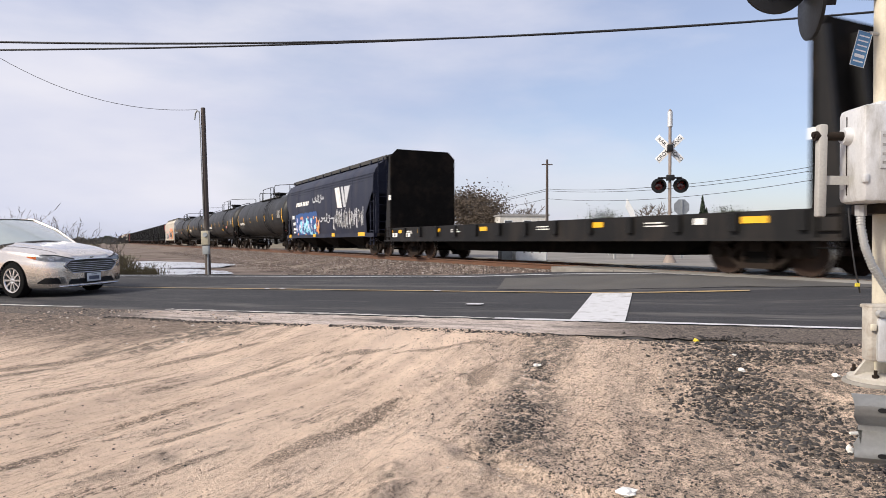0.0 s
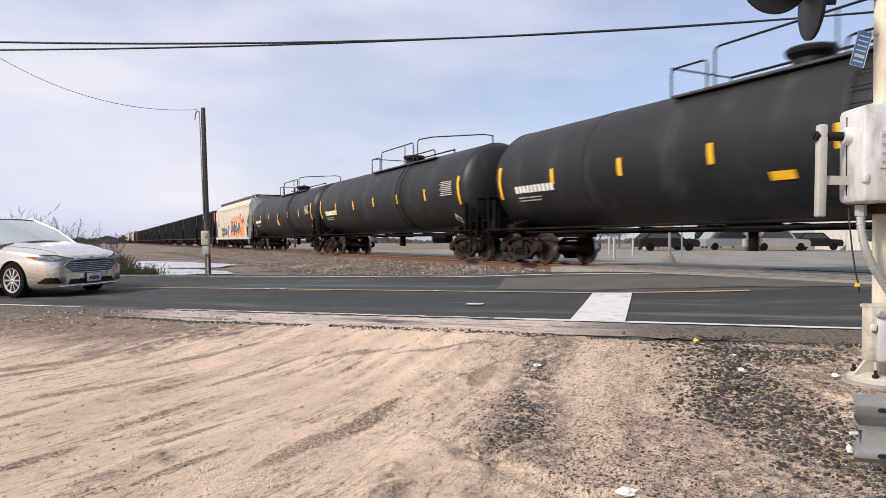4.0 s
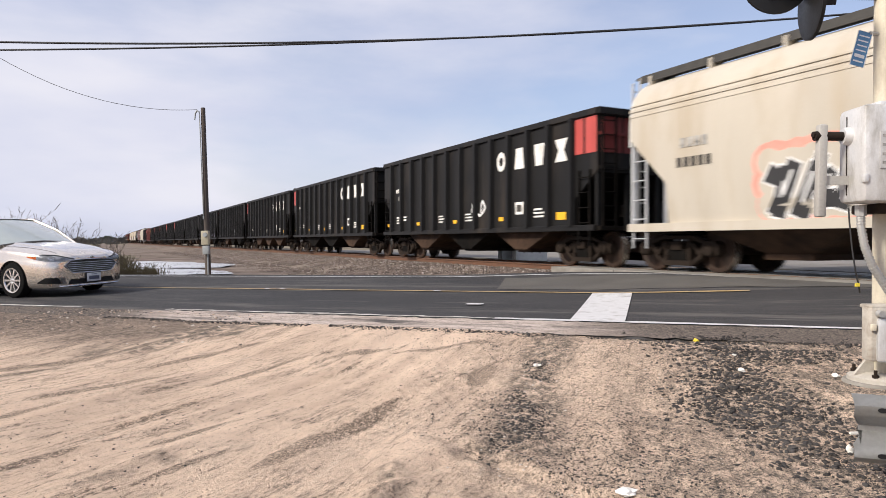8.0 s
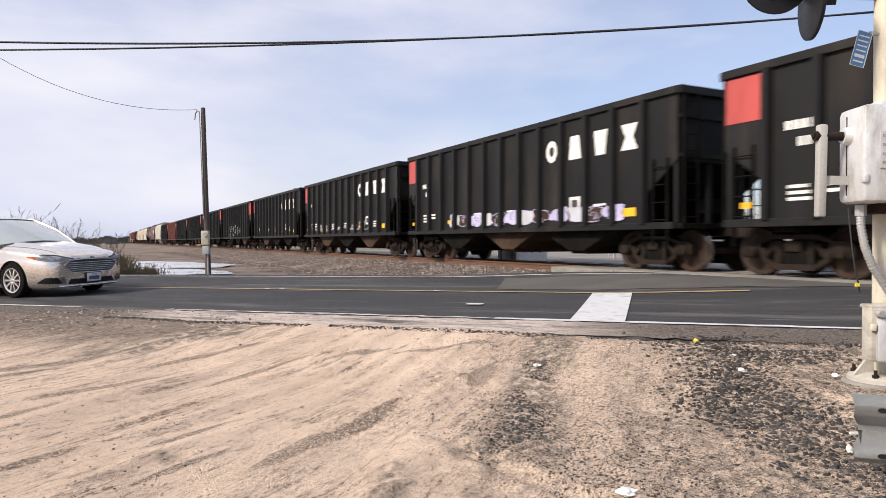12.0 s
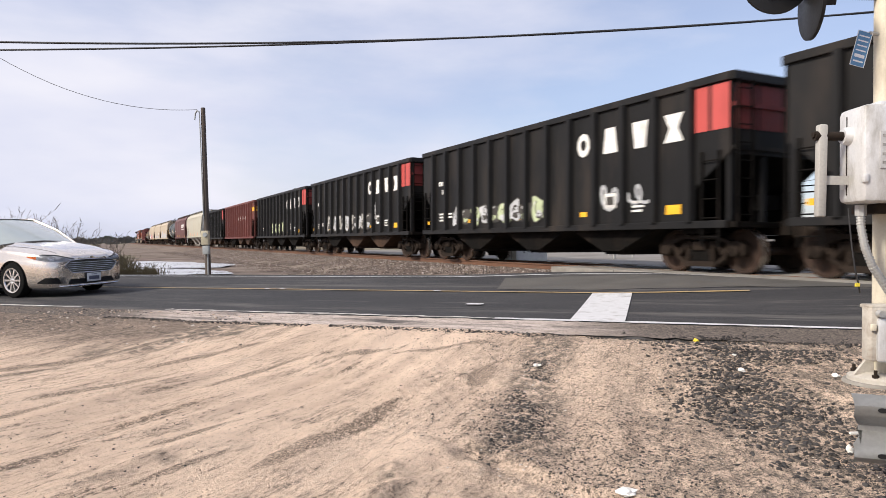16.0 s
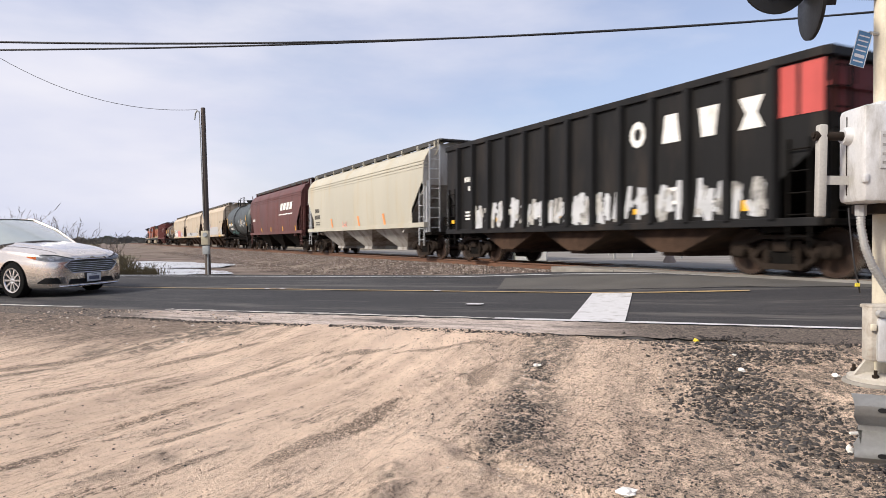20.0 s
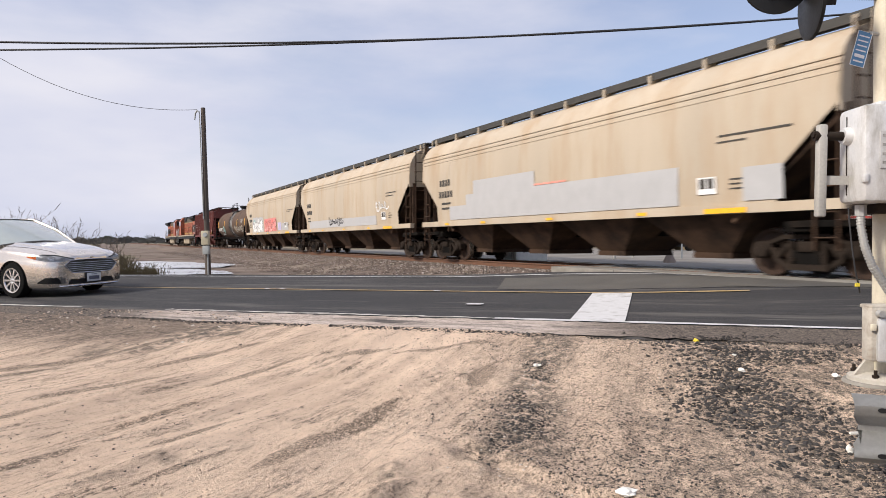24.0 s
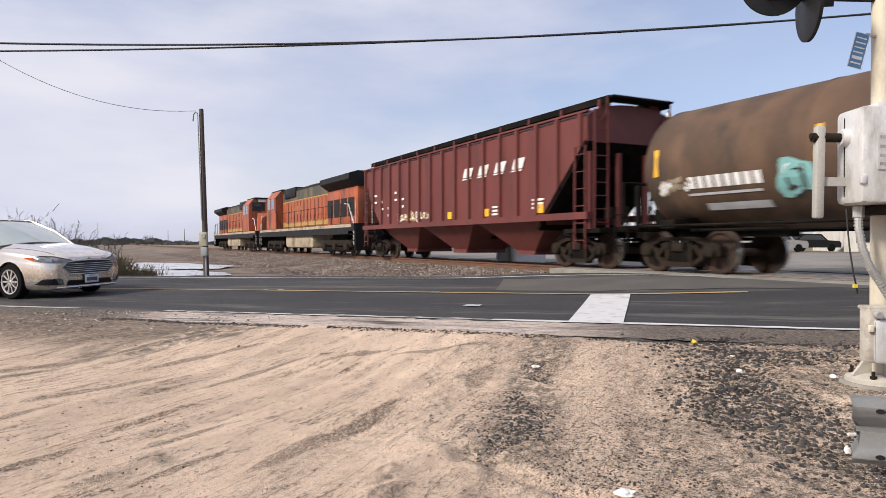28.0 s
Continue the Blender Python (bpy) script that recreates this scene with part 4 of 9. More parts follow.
def build_stones():
    rnd = np.random.RandomState(7)
    # ballast shoulders beside the rails
    N = 26000
    tau = 9.5 + 75 * rnd.uniform(0, 1, N) ** 1.7
    off = np.where(rnd.uniform(0, 1, N) < 0.86, -rnd.uniform(0.3, 7.0, N) * rnd.uniform(0.3, 1, N), rnd.uniform(0.3, 2.6, N))
    x, y = NX * (DC + off) + UX * tau, NY * (DC + off) + UY * tau
    s, q = sq(x, y)
    keep = q > 8.0
    x, y = x[keep], y[keep]
    sz = rnd.uniform(0.018, 0.045, len(x))
    zz = np.maximum(ground_z(x, y, False), np.where(off[keep] < 0, np.maximum(-0.185 - np.clip(np.abs(off[keep]) - 1.9, 0, 5) * 0.155, -0.565), -0.2))
    pale = np.arange(len(x)) % 3 == 0
    tagged(scatter_mesh("ballast", "pale_stone", np.stack([x, y, zz + sz * 0.4], -1)[pale], sz[pale], 11), "pale crushed stones among the track ballast", "ballast", kind="stuff")
    tagged(scatter_mesh("ballast", "stone", np.stack([x, y, np.maximum(ground_z(x, y, False), np.where(off[keep] < 0, np.maximum(-0.185 - np.clip(np.abs(off[keep]) - 1.9, 0, 5) * 0.155, -0.565), -0.2)) + sz * 0.35], -1), sz, 1), "grey-brown crushed stone ballast along the track", "ballast", kind="stuff")
    # dark broken asphalt stones by the signal mast
    n = 90000
    x, y = rnd.uniform(-0.2, 4.6, n), rnd.uniform(2.6, 7.0, n)
    patch = vnoise(x * 1.1 + 3, y * 1.1, 9)
    dens = smooth01((x - 1.18 - 0.56 * np.clip(y - 4.4, 0, 9)) / 0.9) * np.clip(2.6 * patch - 0.85, 0, 1) * (0.45 + 0.55 * smooth01((y - 3.5) / 0.8))
    dens = np.maximum(dens, 0.85 * np.exp(-((x - 2.55) / 0.55) ** 2 - ((y - 5.55) / 0.55) ** 2) * (vnoise(x * 3, y * 3, 33) > 0.35))
    dens = dens * np.where((np.hypot(x - 2.957, y - 4.56) < 0.25), 0, 1)
    seam = np.exp(-((x - (0.24 + 0.20 * (y - 2.9))) / 0.15) ** 2) * 0.9 * (y < 5.6) * smooth01((y - 3.1) / 0.5) * (vnoise(x * 2.2, y * 1.3, 12) > 0.40)
    s, q = sq(x, y)
    keep = (rnd.uniform(0, 1, n) < np.maximum(dens, seam)) & (q < -1.2 + 0.85 * smooth01((x - 1.0) / 1.0) * rnd.uniform(0, 1, n) ** 1.5)
    x, y, sm = x[keep], y[keep], seam[keep] > dens[keep]
    sz = np.where(sm, 0.003 + 0.009 * rnd.uniform(0, 1, len(x)) ** 2, 0.0035 + 0.017 * rnd.uniform(0, 1, len(x)) ** 3.0)
    tagged(scatter_mesh("dark_gravel", "dark_stone", np.stack([x, y, np.where(sq(x, y)[1] > -1.1, road_z(*sq(x, y)) + 0.008, ground_z(x, y)) + sz * 0.12], -1), sz, 2, 0.5), "dark broken asphalt stones scattered on the dirt", "gravel", kind="stuff")
    # pale chips in the dark seam and gravel
    n = 9000
    x, y = rnd.uniform(-0.2, 4.2, n), rnd.uniform(2.6, 6.6, n)
    seam = np.exp(-((x - (0.24 + 0.20 * (y - 2.9))) / 0.2) ** 2) * (y < 6.0)
    keep = (rnd.uniform(0, 1, n) < 0.35 * seam + 0.10 * smooth01((x - 0.9) / 0.8)) & (sq(x, y)[1] < -1.2)
    x, y = x[keep], y[keep]
    sz = 0.002 + 0.007 * rnd.uniform(0, 1, len(x)) ** 3
    tagged(scatter_mesh("pale_chips", "pale_chip", np.stack([x, y, ground_z(x, y) + sz * 0.3], -1), sz, 5, 0.5), "pale stone chips among the dark grit", "gravel", kind="stuff")
    # clods and dry scraps along the verge
    n = 9000
    x, y = rnd.uniform(-6.0, 0.5, n), rnd.uniform(5.2, 11.5, n)
    s_, q_ = sq(x, y)
    keep = (q_ < -0.15) & (q_ > -2.6) & (vnoise(s_ * 0.9, q_ * 2.5, 51) * smooth01((s_ - 1.5) / 3.5) > rnd.uniform(0.25, 1.0, n))
    x, y, s_, q_ = x[keep], y[keep], s_[keep], q_[keep]
    sz = 0.004 + 0.016 * rnd.uniform(0, 1, len(x)) ** 4
    zz = np.where(q_ > -1.1, road_z(s_, q_) + 0.008, ground_z(x, y)) + sz * 0.15
    for k, (mt, lb) in enumerate((("dark_stone", "dark clods on the trodden verge"), ("pebble", "sandy clods on the trodden verge"), ("pale_chip", "pale chips on the trodden verge"))):
        pick = (np.arange(len(x)) % 5) % 3 == k
        tagged(scatter_mesh("verge_clods", mt, np.stack([x, y, zz], -1)[pick], sz[pick], 60 + k, 0.5), lb, "gravel", kind="stuff")
    # crumbled dark lip where the asphalt breaks off
    n = 3800
    s_, q_ = rnd.uniform(-4.5, 6.5, n), -1.06 - 0.16 * rnd.uniform(0, 1, n) ** 1.5
    x, y = xy(s_, q_)
    keep = vnoise(s_ * 1.7, s_ * 0.3, 41) > 0.3
    x, y, s_, q_ = x[keep], y[keep], s_[keep], q_[keep]
    sz = 0.004 + 0.014 * rnd.uniform(0, 1, len(x)) ** 3
    tagged(scatter_mesh("edge_crumbs", "dark_stone", np.stack([x, y, np.maximum(ground_z(x, y), road_z(s_, q_) - 0.03) + sz * 0.2], -1), sz, 6, 0.55), "dark asphalt crumbs along the broken road edge", "gravel", kind="stuff")
    # sandy crumbs all over the foreground
    n = 6000
    y = 2.4 + 5.0 * rnd.uniform(0, 1, n) ** 1.3
    x = rnd.uniform(-0.75, 0.72, n) * y
    s, q = sq(x, y)
    keep = (q < -1.15) & (vnoise(x * 0.9, y * 0.9, 14) + 0.25 * vnoise(x * 4, y * 4, 15) + 0.25 * (x > 0) > 0.62)
    x, y = x[keep], y[keep]
    sz = 0.002 + 0.008 * rnd.uniform(0, 1, len(x)) ** 4
    tagged(scatter_mesh("crumbs", "pebble", np.stack([x, y, ground_z(x, y) + sz * 0.1], -1), sz, 3, 0.5), "small sandy clods and pebbles on the dirt", "gravel", kind="stuff")
    n = 52000
    y = 2.4 + 4.6 * rnd.uniform(0, 1, n) ** 1.3
    x = rnd.uniform(-0.75, 0.72, n) * y
    s, q = sq(x, y)
    keep = (q < -1.15) & (vnoise(x * 1.3, y * 1.0, 24) > 0.45) & (rnd.uniform(0, 1, n) < np.clip(0.05 + 0.95 * smooth01((x + 0.5) / 1.0), 0, 1))
    x, y = x[keep], y[keep]
    sz = 0.0018 + 0.007 * rnd.uniform(0, 1, len(x)) ** 3.5
    tagged(scatter_mesh("dark_crumbs", "dark_stone", np.stack([x, y, ground_z(x, y) + sz * 0.1], -1), sz, 4, 0.5), "small dark stone chips on the dirt", "gravel", kind="stuff")


build_ground()
build_road()
build_track()
build_ballast()
build_stones()

# ---- the train ----
MOVES, WHEELS = [], []
YAW = math.degrees(math.atan2(-UY, -UX))
WR = 0.457


def wheelset_mesh():
    if "wheelset" in MESHES:
        return MESHES["wheelset"]
    bm = bmesh.new()
    lathe(bm, ((-1.02, 0), (-1.02, 0.07), (-0.84, 0.075), (-0.84, 0.13), (-0.83, 0.13), (-0.80, 0.19), (-0.78, 0.36), (-0.815, 0.40), (-0.815, WR - 0.006), (-0.80, WR),
               (-0.705, WR + 0.004), (-0.69, WR + 0.028), (-0.672, WR + 0.028), (-0.665, 0.40), (-0.70, 0.37), (-0.72, 0.2), (-0.66, 0.14), (-0.6, 0.085),
               (0.6, 0.085), (0.66, 0.14), (0.72, 0.2), (0.70, 0.37), (0.665, 0.40), (0.672, WR + 0.028), (0.69, WR + 0.028), (0.705, WR + 0.004),
               (0.80, WR), (0.815, WR - 0.006), (0.815, 0.40), (0.78, 0.36), (0.80, 0.19), (0.83, 0.13), (0.84, 0.13), (0.84, 0.075), (1.02, 0.07), (1.02, 0)), "y", 32)
    me = mesh_of(bm, "wheelset", "wheel", 40)
    me.materials.append(M["tread"])
    for p in me.polygons:
        c = p.center
        if math.hypot(c.x, c.z) > WR - 0.03 and abs(p.normal.y) < 0.75:
            p.material_index = 1
    MESHES["wheelset"] = me
    return me


def side_frame_mesh():
    bm = bmesh.new()
    for sx in (-1, 1):
        prism(bm, [(sx * p[0], p[1]) for p in ((0.70, 0.56), (0.72, 0.66), (1.02, 0.66), (1.12, 0.58), (1.12, 0.40), (1.06, 0.34), (1.03, 0.50), (0.76, 0.50))], "y", -0.09, 0.09)
        prism(bm, [(sx * p[0], p[1]) for p in ((0.76, 0.57), (0.66, 0.30), (0.40, 0.14), (0.40, 0.24), (0.56, 0.34), (0.62, 0.52))], "y", -0.07, 0.07)
        prism(bm, [(sx * p[0], p[1]) for p in ((0.28, 0.66), (0.28, 0.24), (0.37, 0.24), (0.37, 0.66))], "y", -0.08, 0.08)
        prism(bm, [(sx * p[0], p[1]) for p in ((0.37, 0.60), (0.56, 0.36), (0.62, 0.40), (0.46, 0.62))], "y", -0.06, 0.06)
    prism(bm, ((-0.74, 0.60), (-0.45, 0.70), (0.45, 0.70), (0.74, 0.60), (0.74, 0.67), (0.45, 0.78), (-0.45, 0.78), (-0.74, 0.67)), "y", -0.10, 0.10)
    prism(bm, ((-0.42, 0.13), (0.42, 0.13), (0.42, 0.24), (-0.42, 0.24)), "y", -0.11, 0.11)
    return bm


def bogie(parent, x, tau0, wheels=True):
    """A cast three-piece freight bogie under the wagon at x; its wheelsets turn."""
    def bolster():
        bm = bx(-0.17, 0.17, -1.12, 1.12, 0.46, 0.66, bevel=0.03)
        lathe(bm, ((0.64, 0.0), (0.64, 0.2), (0.80, 0.2), (0.80, 0.0)), "z", 12)
        for sy in (-1, 1):
            box(bm, -0.28, -0.2, sy * 0.55 - 0.6, sy * 0.55 + 0.6, 0.30, 0.36)
        return bm
    b = part("bogie", shared("bolster", bolster, "truck"), "truck", parent, "dusty cast steel freight bogie", at=(x, 0, 0))
    for sy in (-1, 1):
        part("side_frame", shared("side_frame", side_frame_mesh, "truck"), "truck", b, at=(0, sy * 0.98, 0))

        def springs():
            zig = [(-0.27 + 0.02 * (k % 2), 0.24 + 0.025 * k) for k in range(11)]
            return prism(bmesh.new(), zig + [(-x, z) for x, z in reversed(zig)], "y", -0.07, 0.07)
        part("spring_pack", shared("springs", springs, "under"), "under", b, at=(0, sy * 1.0, 0))
        for sx in (-0.89, 0.89):
            part("bearing_cap", shared("bearing_cap", lambda: lathe(bmesh.new(), ((-0.09, 0.0), (-0.09, 0.09), (-0.06, 0.12), (0.06, 0.13), (0.06, 0.0)), "y", 12), "truck"), "truck", b,
                 at=Matrix.Translation((sx, sy * 1.05, WR)) @ Matrix.Rotation(0 if sy < 0 else math.pi, 4, "Z"))
    for sx in (-0.89, 0.89):
        w = part("wheelset", wheelset_mesh(), "wheel", b, at=(sx, 0, WR))
        WHEELS.append((w, Vector((sx, 0, WR)), tau0 - x - sx))
    return b


def wagon(name, label, category, p_right, p_left, length_over=None):
    """A vehicle whose body reaches from p_right to p_left along the train at the start; local x points the way it rolls."""
    tau = (p_right + p_left) / 2 - 5.45
    p = on_track(tau)
    w = thing(name, label, category, pose(p.x, p.y, 0, 0, 0, YAW), group="railway wagons of the train")
    MOVES.append((w, tau))
    return w, p_left - p_right, tau


def coupler(w, x, sx):
    def make():
        bm = bx(0, 0.62, -0.09, 0.09, 0.76, 0.94, bevel=0.02)
        box(bm, 0.55, 0.82, -0.16, 0.14, 0.72, 0.98, bevel=0.04)
        rod(bm, (0.3, 0.32, 0.9), (0.62, 0.18, 0.45), 0.025)
        return bm
    part("coupler", shared("coupler", make, "truck"), "truck", w, at=Matrix.Translation((x, 0, 0)) @ Matrix.Rotation(0 if sx > 0 else math.pi, 4, "Z"))


def underframe(w, L, tau, trucks=None, sill_z=(0.78, 1.05), wide=0.36, end=0.55):
    part("centre_sill", bx(-L / 2 - end + 0.25, L / 2 + end - 0.25, -wide / 2, wide / 2, *sill_z), "under", w, smooth=0)
    tc = trucks or (L / 2 - 1.45)
    for sx in (-1, 1):
        bogie(w, sx * tc, tau)
        coupler(w, sx * (L / 2 + end - 0.55), sx)
        part("body_bolster", shared("body_bolster", lambda: bx(-0.25, 0.25, -1.35, 1.35, 0.82, 1.02, bevel=0.03), "under"), "under", w, at=(sx * tc, 0, 0))


def ladder(name, w, at, height, width=0.42, mat="under", rungs=None, axis="x"):
    """A side ladder standing at `at`, its stiles spread along an axis."""
    def make():
        bm = bmesh.new()
        k = rungs or max(3, int(height / 0.38))
        for s in (-0.5, 0.5):
            a = (s * width, 0) if axis == "x" else (0, s * width)
            box(bm, a[0] - 0.02, a[0] + 0.02, a[1] - 0.02, a[1] + 0.02, 0, height)
        for i in range(k):
            z = height * (i + 0.5) / k
            if axis == "x":
                rod(bm, (-width / 2, -0.02, z), (width / 2, -0.02, z), 0.014, 5)
            else:
                rod(bm, (0, -width / 2, z), (0, width / 2, z), 0.014, 5)
        return bm
    return part(name, shared("ladder%.2f%.2f%s%s" % (height, width, axis, rungs), make, mat, 0), mat, w, at=at)


def plate_on(w, name, mat, pts, side, eps=0.012, label="", thick=0.004):
    """A flat painted shape with the outline pts (x, z) on the side surface side(z)."""
    bm = bmesh.new()
    v0 = [bm.verts.new((x, -side(z) - eps, z)) for x, z in pts]
    cx, cz = sum(p[0] for p in pts) / len(pts), sum(p[1] for p in pts) / len(pts)
    c = bm.verts.new((cx, -side(cz) - eps, cz))
    k = len(pts)
    for i in range(k):
        bm.faces.new((v0[i], v0[(i + 1) % k], c))
    return part(name, bm, mat, w, label, smooth=0)


def patch_on(w, name, mat, x0, x1, z0, z1, side, eps=0.014, label=""):
    """A painted or glued field that follows the bulge of the side."""
    return part(name, sheet(bmesh.new(), [[(x, -side(z) - eps, z) for z in np.linspace(z0, z1, 9)] for x in (x0, (x0 + x1) / 2, x1)]), mat, w, label)


def rect(x, z, wd_, h, slant=0.0):
    return [(x - wd_ / 2 - slant * h / 2, z - h / 2), (x + wd_ / 2 - slant * h / 2, z - h / 2), (x + wd_ / 2 + slant * h / 2, z + h / 2), (x - wd_ / 2 + slant * h / 2, z + h / 2)]


def bars(w, side, x, z, wd_, rows, h=0.06, gap=0.05, mat="white_mark", name="stencil_bar", seed=0):
    """Lines of writing too small to read, as plain bars."""
    rnd = random.Random(seed)
    for r in range(rows):
        ww = wd_ * rnd.uniform(0.6, 1.0)
        plate_on(w, name, mat, rect(x - (wd_ - ww) / 2, z - r * (h + gap), ww, h), side)


def number_blocks(w, side, x, z, count, h=0.16, mat="white_mark", name="number_block"):
    for i in range(count):
        plate_on(w, name, mat, rect(x + i * h * 0.95, z, h * 0.66, h), side)


def ring_pts(x, z, wd_, h, n=10, t0=0.0):
    return [(x + wd_ / 2 * math.cos(t0 + 2 * math.pi * i / n), z + h / 2 * math.sin(t0 + 2 * math.pi * i / n)) for i in range(n)]


def layer(w, name, mat, shapes, side):
    """One coat of paint on the wagon's side, as one part: closed shapes, each at its own height over the steel."""
    bm = bmesh.new()
    for e_, q in shapes:
        v = [bm.verts.new((x, -side(z) - e_, z)) for x, z in q]
        cx, cz = sum(p[0] for p in q) / len(q), sum(p[1] for p in q) / len(q)
        c = bm.verts.new((cx, -side(cz) - e_, cz))
        for i in range(len(q)):
            bm.faces.new((v[i], v[(i + 1) % len(q)], c))
    return tagged(part(name, bm, mat, w, smooth=0), kind="stuff")


def curve_strip(pts, t0, t1):
    """The quads of a brush line through pts, tapering from t0 to t1."""
    out = []
    for i in range(len(pts) - 1):
        p, q = Vector(pts[i]), Vector(pts[i + 1])
        d = q - p
        if d.length < 1e-4:
            continue
        d.normalize()
        s = Vector((-d.y, d.x))
        a, b = t0 + (t1 - t0) * i / (len(pts) - 1), t0 + (t1 - t0) * (i + 1) / (len(pts) - 1)
        p, q = p - d * a * 0.5, q + d * b * 0.5
        out.append([tuple(p + s * a), tuple(p - s * a), tuple(q - s * b), tuple(q + s * b)])
    return out


def spray(w, side, x0, x1, z0, z1, fills, outline="g_black", n=5, seed=0, halo=None, eps=0.012):
    """Sprayed paint with no meaning: swollen blots with outlines, inner sweeps and glints, or looping scrawl where there is no outline."""
    rnd = random.Random(seed)
    step, h = (x1 - x0) / n, z1 - z0
    coats = {}

    def put(name, mat, e_, q):
        coats.setdefault((name, mat), []).append((e_, q))

    def blot(cx, cz, rx, rz, k, turn, grow):
        ps = []
        for i in range(18):
            a = 2 * math.pi * i / 18
            c, s = math.cos(a), math.sin(a)
            r = 1 + 0.16 * math.sin(3 * a + k) + 0.10 * math.sin(5 * a + 2.1 * k)
            u, v = (abs(c) ** 0.7 * (1 if c > 0 else -1) * rx * r + c * grow), (abs(s) ** 0.7 * (1 if s > 0 else -1) * rz * r + s * grow)
            ps.append((cx + u + v * turn, cz + v))
        return ps

    def sweep(cx, cz, r, a0, a1, sq_):
        return [(cx + r * math.cos(a0 + (a1 - a0) * i / 7), cz + sq_ * r * math.sin(a0 + (a1 - a0) * i / 7)) for i in range(8)]
    if not outline:
        # one running scrawl of loops
        for f in dict.fromkeys(fills):
            line, ph = [], rnd.uniform(0, 6)
            m = 14 * n
            for i in range(m + 1):
                t = i / m
                line.append((x0 + (x1 - x0) * t + 0.32 * step * math.cos(2 * math.pi * n * t * 1.35 + ph), z0 + h * (0.5 + 0.40 * math.sin(2 * math.pi * n * t * 1.35 + ph) * (0.6 + 0.4 * math.sin(9 * t + ph)) + 0.10 * math.sin(23 * t + ph))))
            for q in curve_strip(line, min(0.05, h * 0.08), min(0.035, h * 0.06)):
                put("spray_scrawl", f, eps, q)
        n = 0
    for i in range(n):
        f = fills[i % len(fills)]
        cx, cz = x0 + (i + 0.5) * step + rnd.uniform(-0.1, 0.1) * step, z0 + h * rnd.uniform(0.44, 0.56)
        rx, rz, k, tn = step * rnd.uniform(0.46, 0.58), h * rnd.uniform(0.40, 0.50), rnd.uniform(0, 6), rnd.uniform(-0.15, 0.3)
        e_ = eps + 0.0022 * i
        lw = 0.055 * min(1.0, h)
        if halo:
            put("spray_halo", halo, eps - 0.003, blot(cx, cz, rx, rz, k, tn, lw * 2.6))
        if outline != f:
            put("spray_outline", outline, e_, blot(cx, cz, rx, rz, k, tn, lw))
        put("spray_fill", f, e_ + 0.0008, blot(cx, cz, rx, rz, k, tn, 0))
        ink = outline if outline != f else ("g_white" if f == "g_black" else "g_black")
        for _ in range(3):
            a0 = rnd.uniform(0, 6.28)
            for q in curve_strip(sweep(cx + rnd.uniform(-0.35, 0.35) * rx, cz + rnd.uniform(-0.35, 0.35) * rz, min(rx, rz) * rnd.uniform(0.3, 0.6), a0, a0 + rnd.uniform(1.8, 4.2), rnd.uniform(0.8, 1.5)), lw * 0.7, lw * 0.25):
                put("spray_line", ink, e_ + 0.0013, q)
        if f not in ("g_white", "g_silver", "grey_mark"):
            a0 = rnd.uniform(1.4, 2.2)
            for q in curve_strip(sweep(cx, cz, min(rx, rz) * 0.78, a0, a0 + 0.9, 1.0), lw * 0.45, lw * 0.2):
                put("spray_glint", "g_white" if f != "g_black" else "g_silver", e_ + 0.0017, q)
        if len(fills) > 1 and h > 0.5:
            o = fills[(i + 1) % len(fills)]
            if o != f:
                put("spray_fade", o, e_ + 0.001, blot(cx + rx * rnd.uniform(-0.3, 0.3), cz - rz * 0.45, rx * 0.5, rz * 0.3, k + 1, tn, 0))
    for (name, mat), shapes in coats.items():
        layer(w, name, mat, shapes, side)


def strokes(rnd):
    """A clump of crossing bars in a unit cell: a few steep ones of uneven length and short slanting ones between."""
    out = []
    for k in range(rnd.randint(2, 3)):
        u, v0, v1 = rnd.uniform(0.05, 0.95), rnd.uniform(-0.05, 0.35), rnd.uniform(0.6, 1.05)
        out.append((u - 0.18, v0, u + rnd.uniform(-0.15, 0.35), v1))
    for k in range(rnd.randint(1, 2)):
        u, v = rnd.uniform(0.1, 0.6), rnd.uniform(0.1, 0.9)
        out.append((u, v, u + rnd.uniform(0.2, 0.45), v + rnd.uniform(-0.45, 0.25)))
    return out


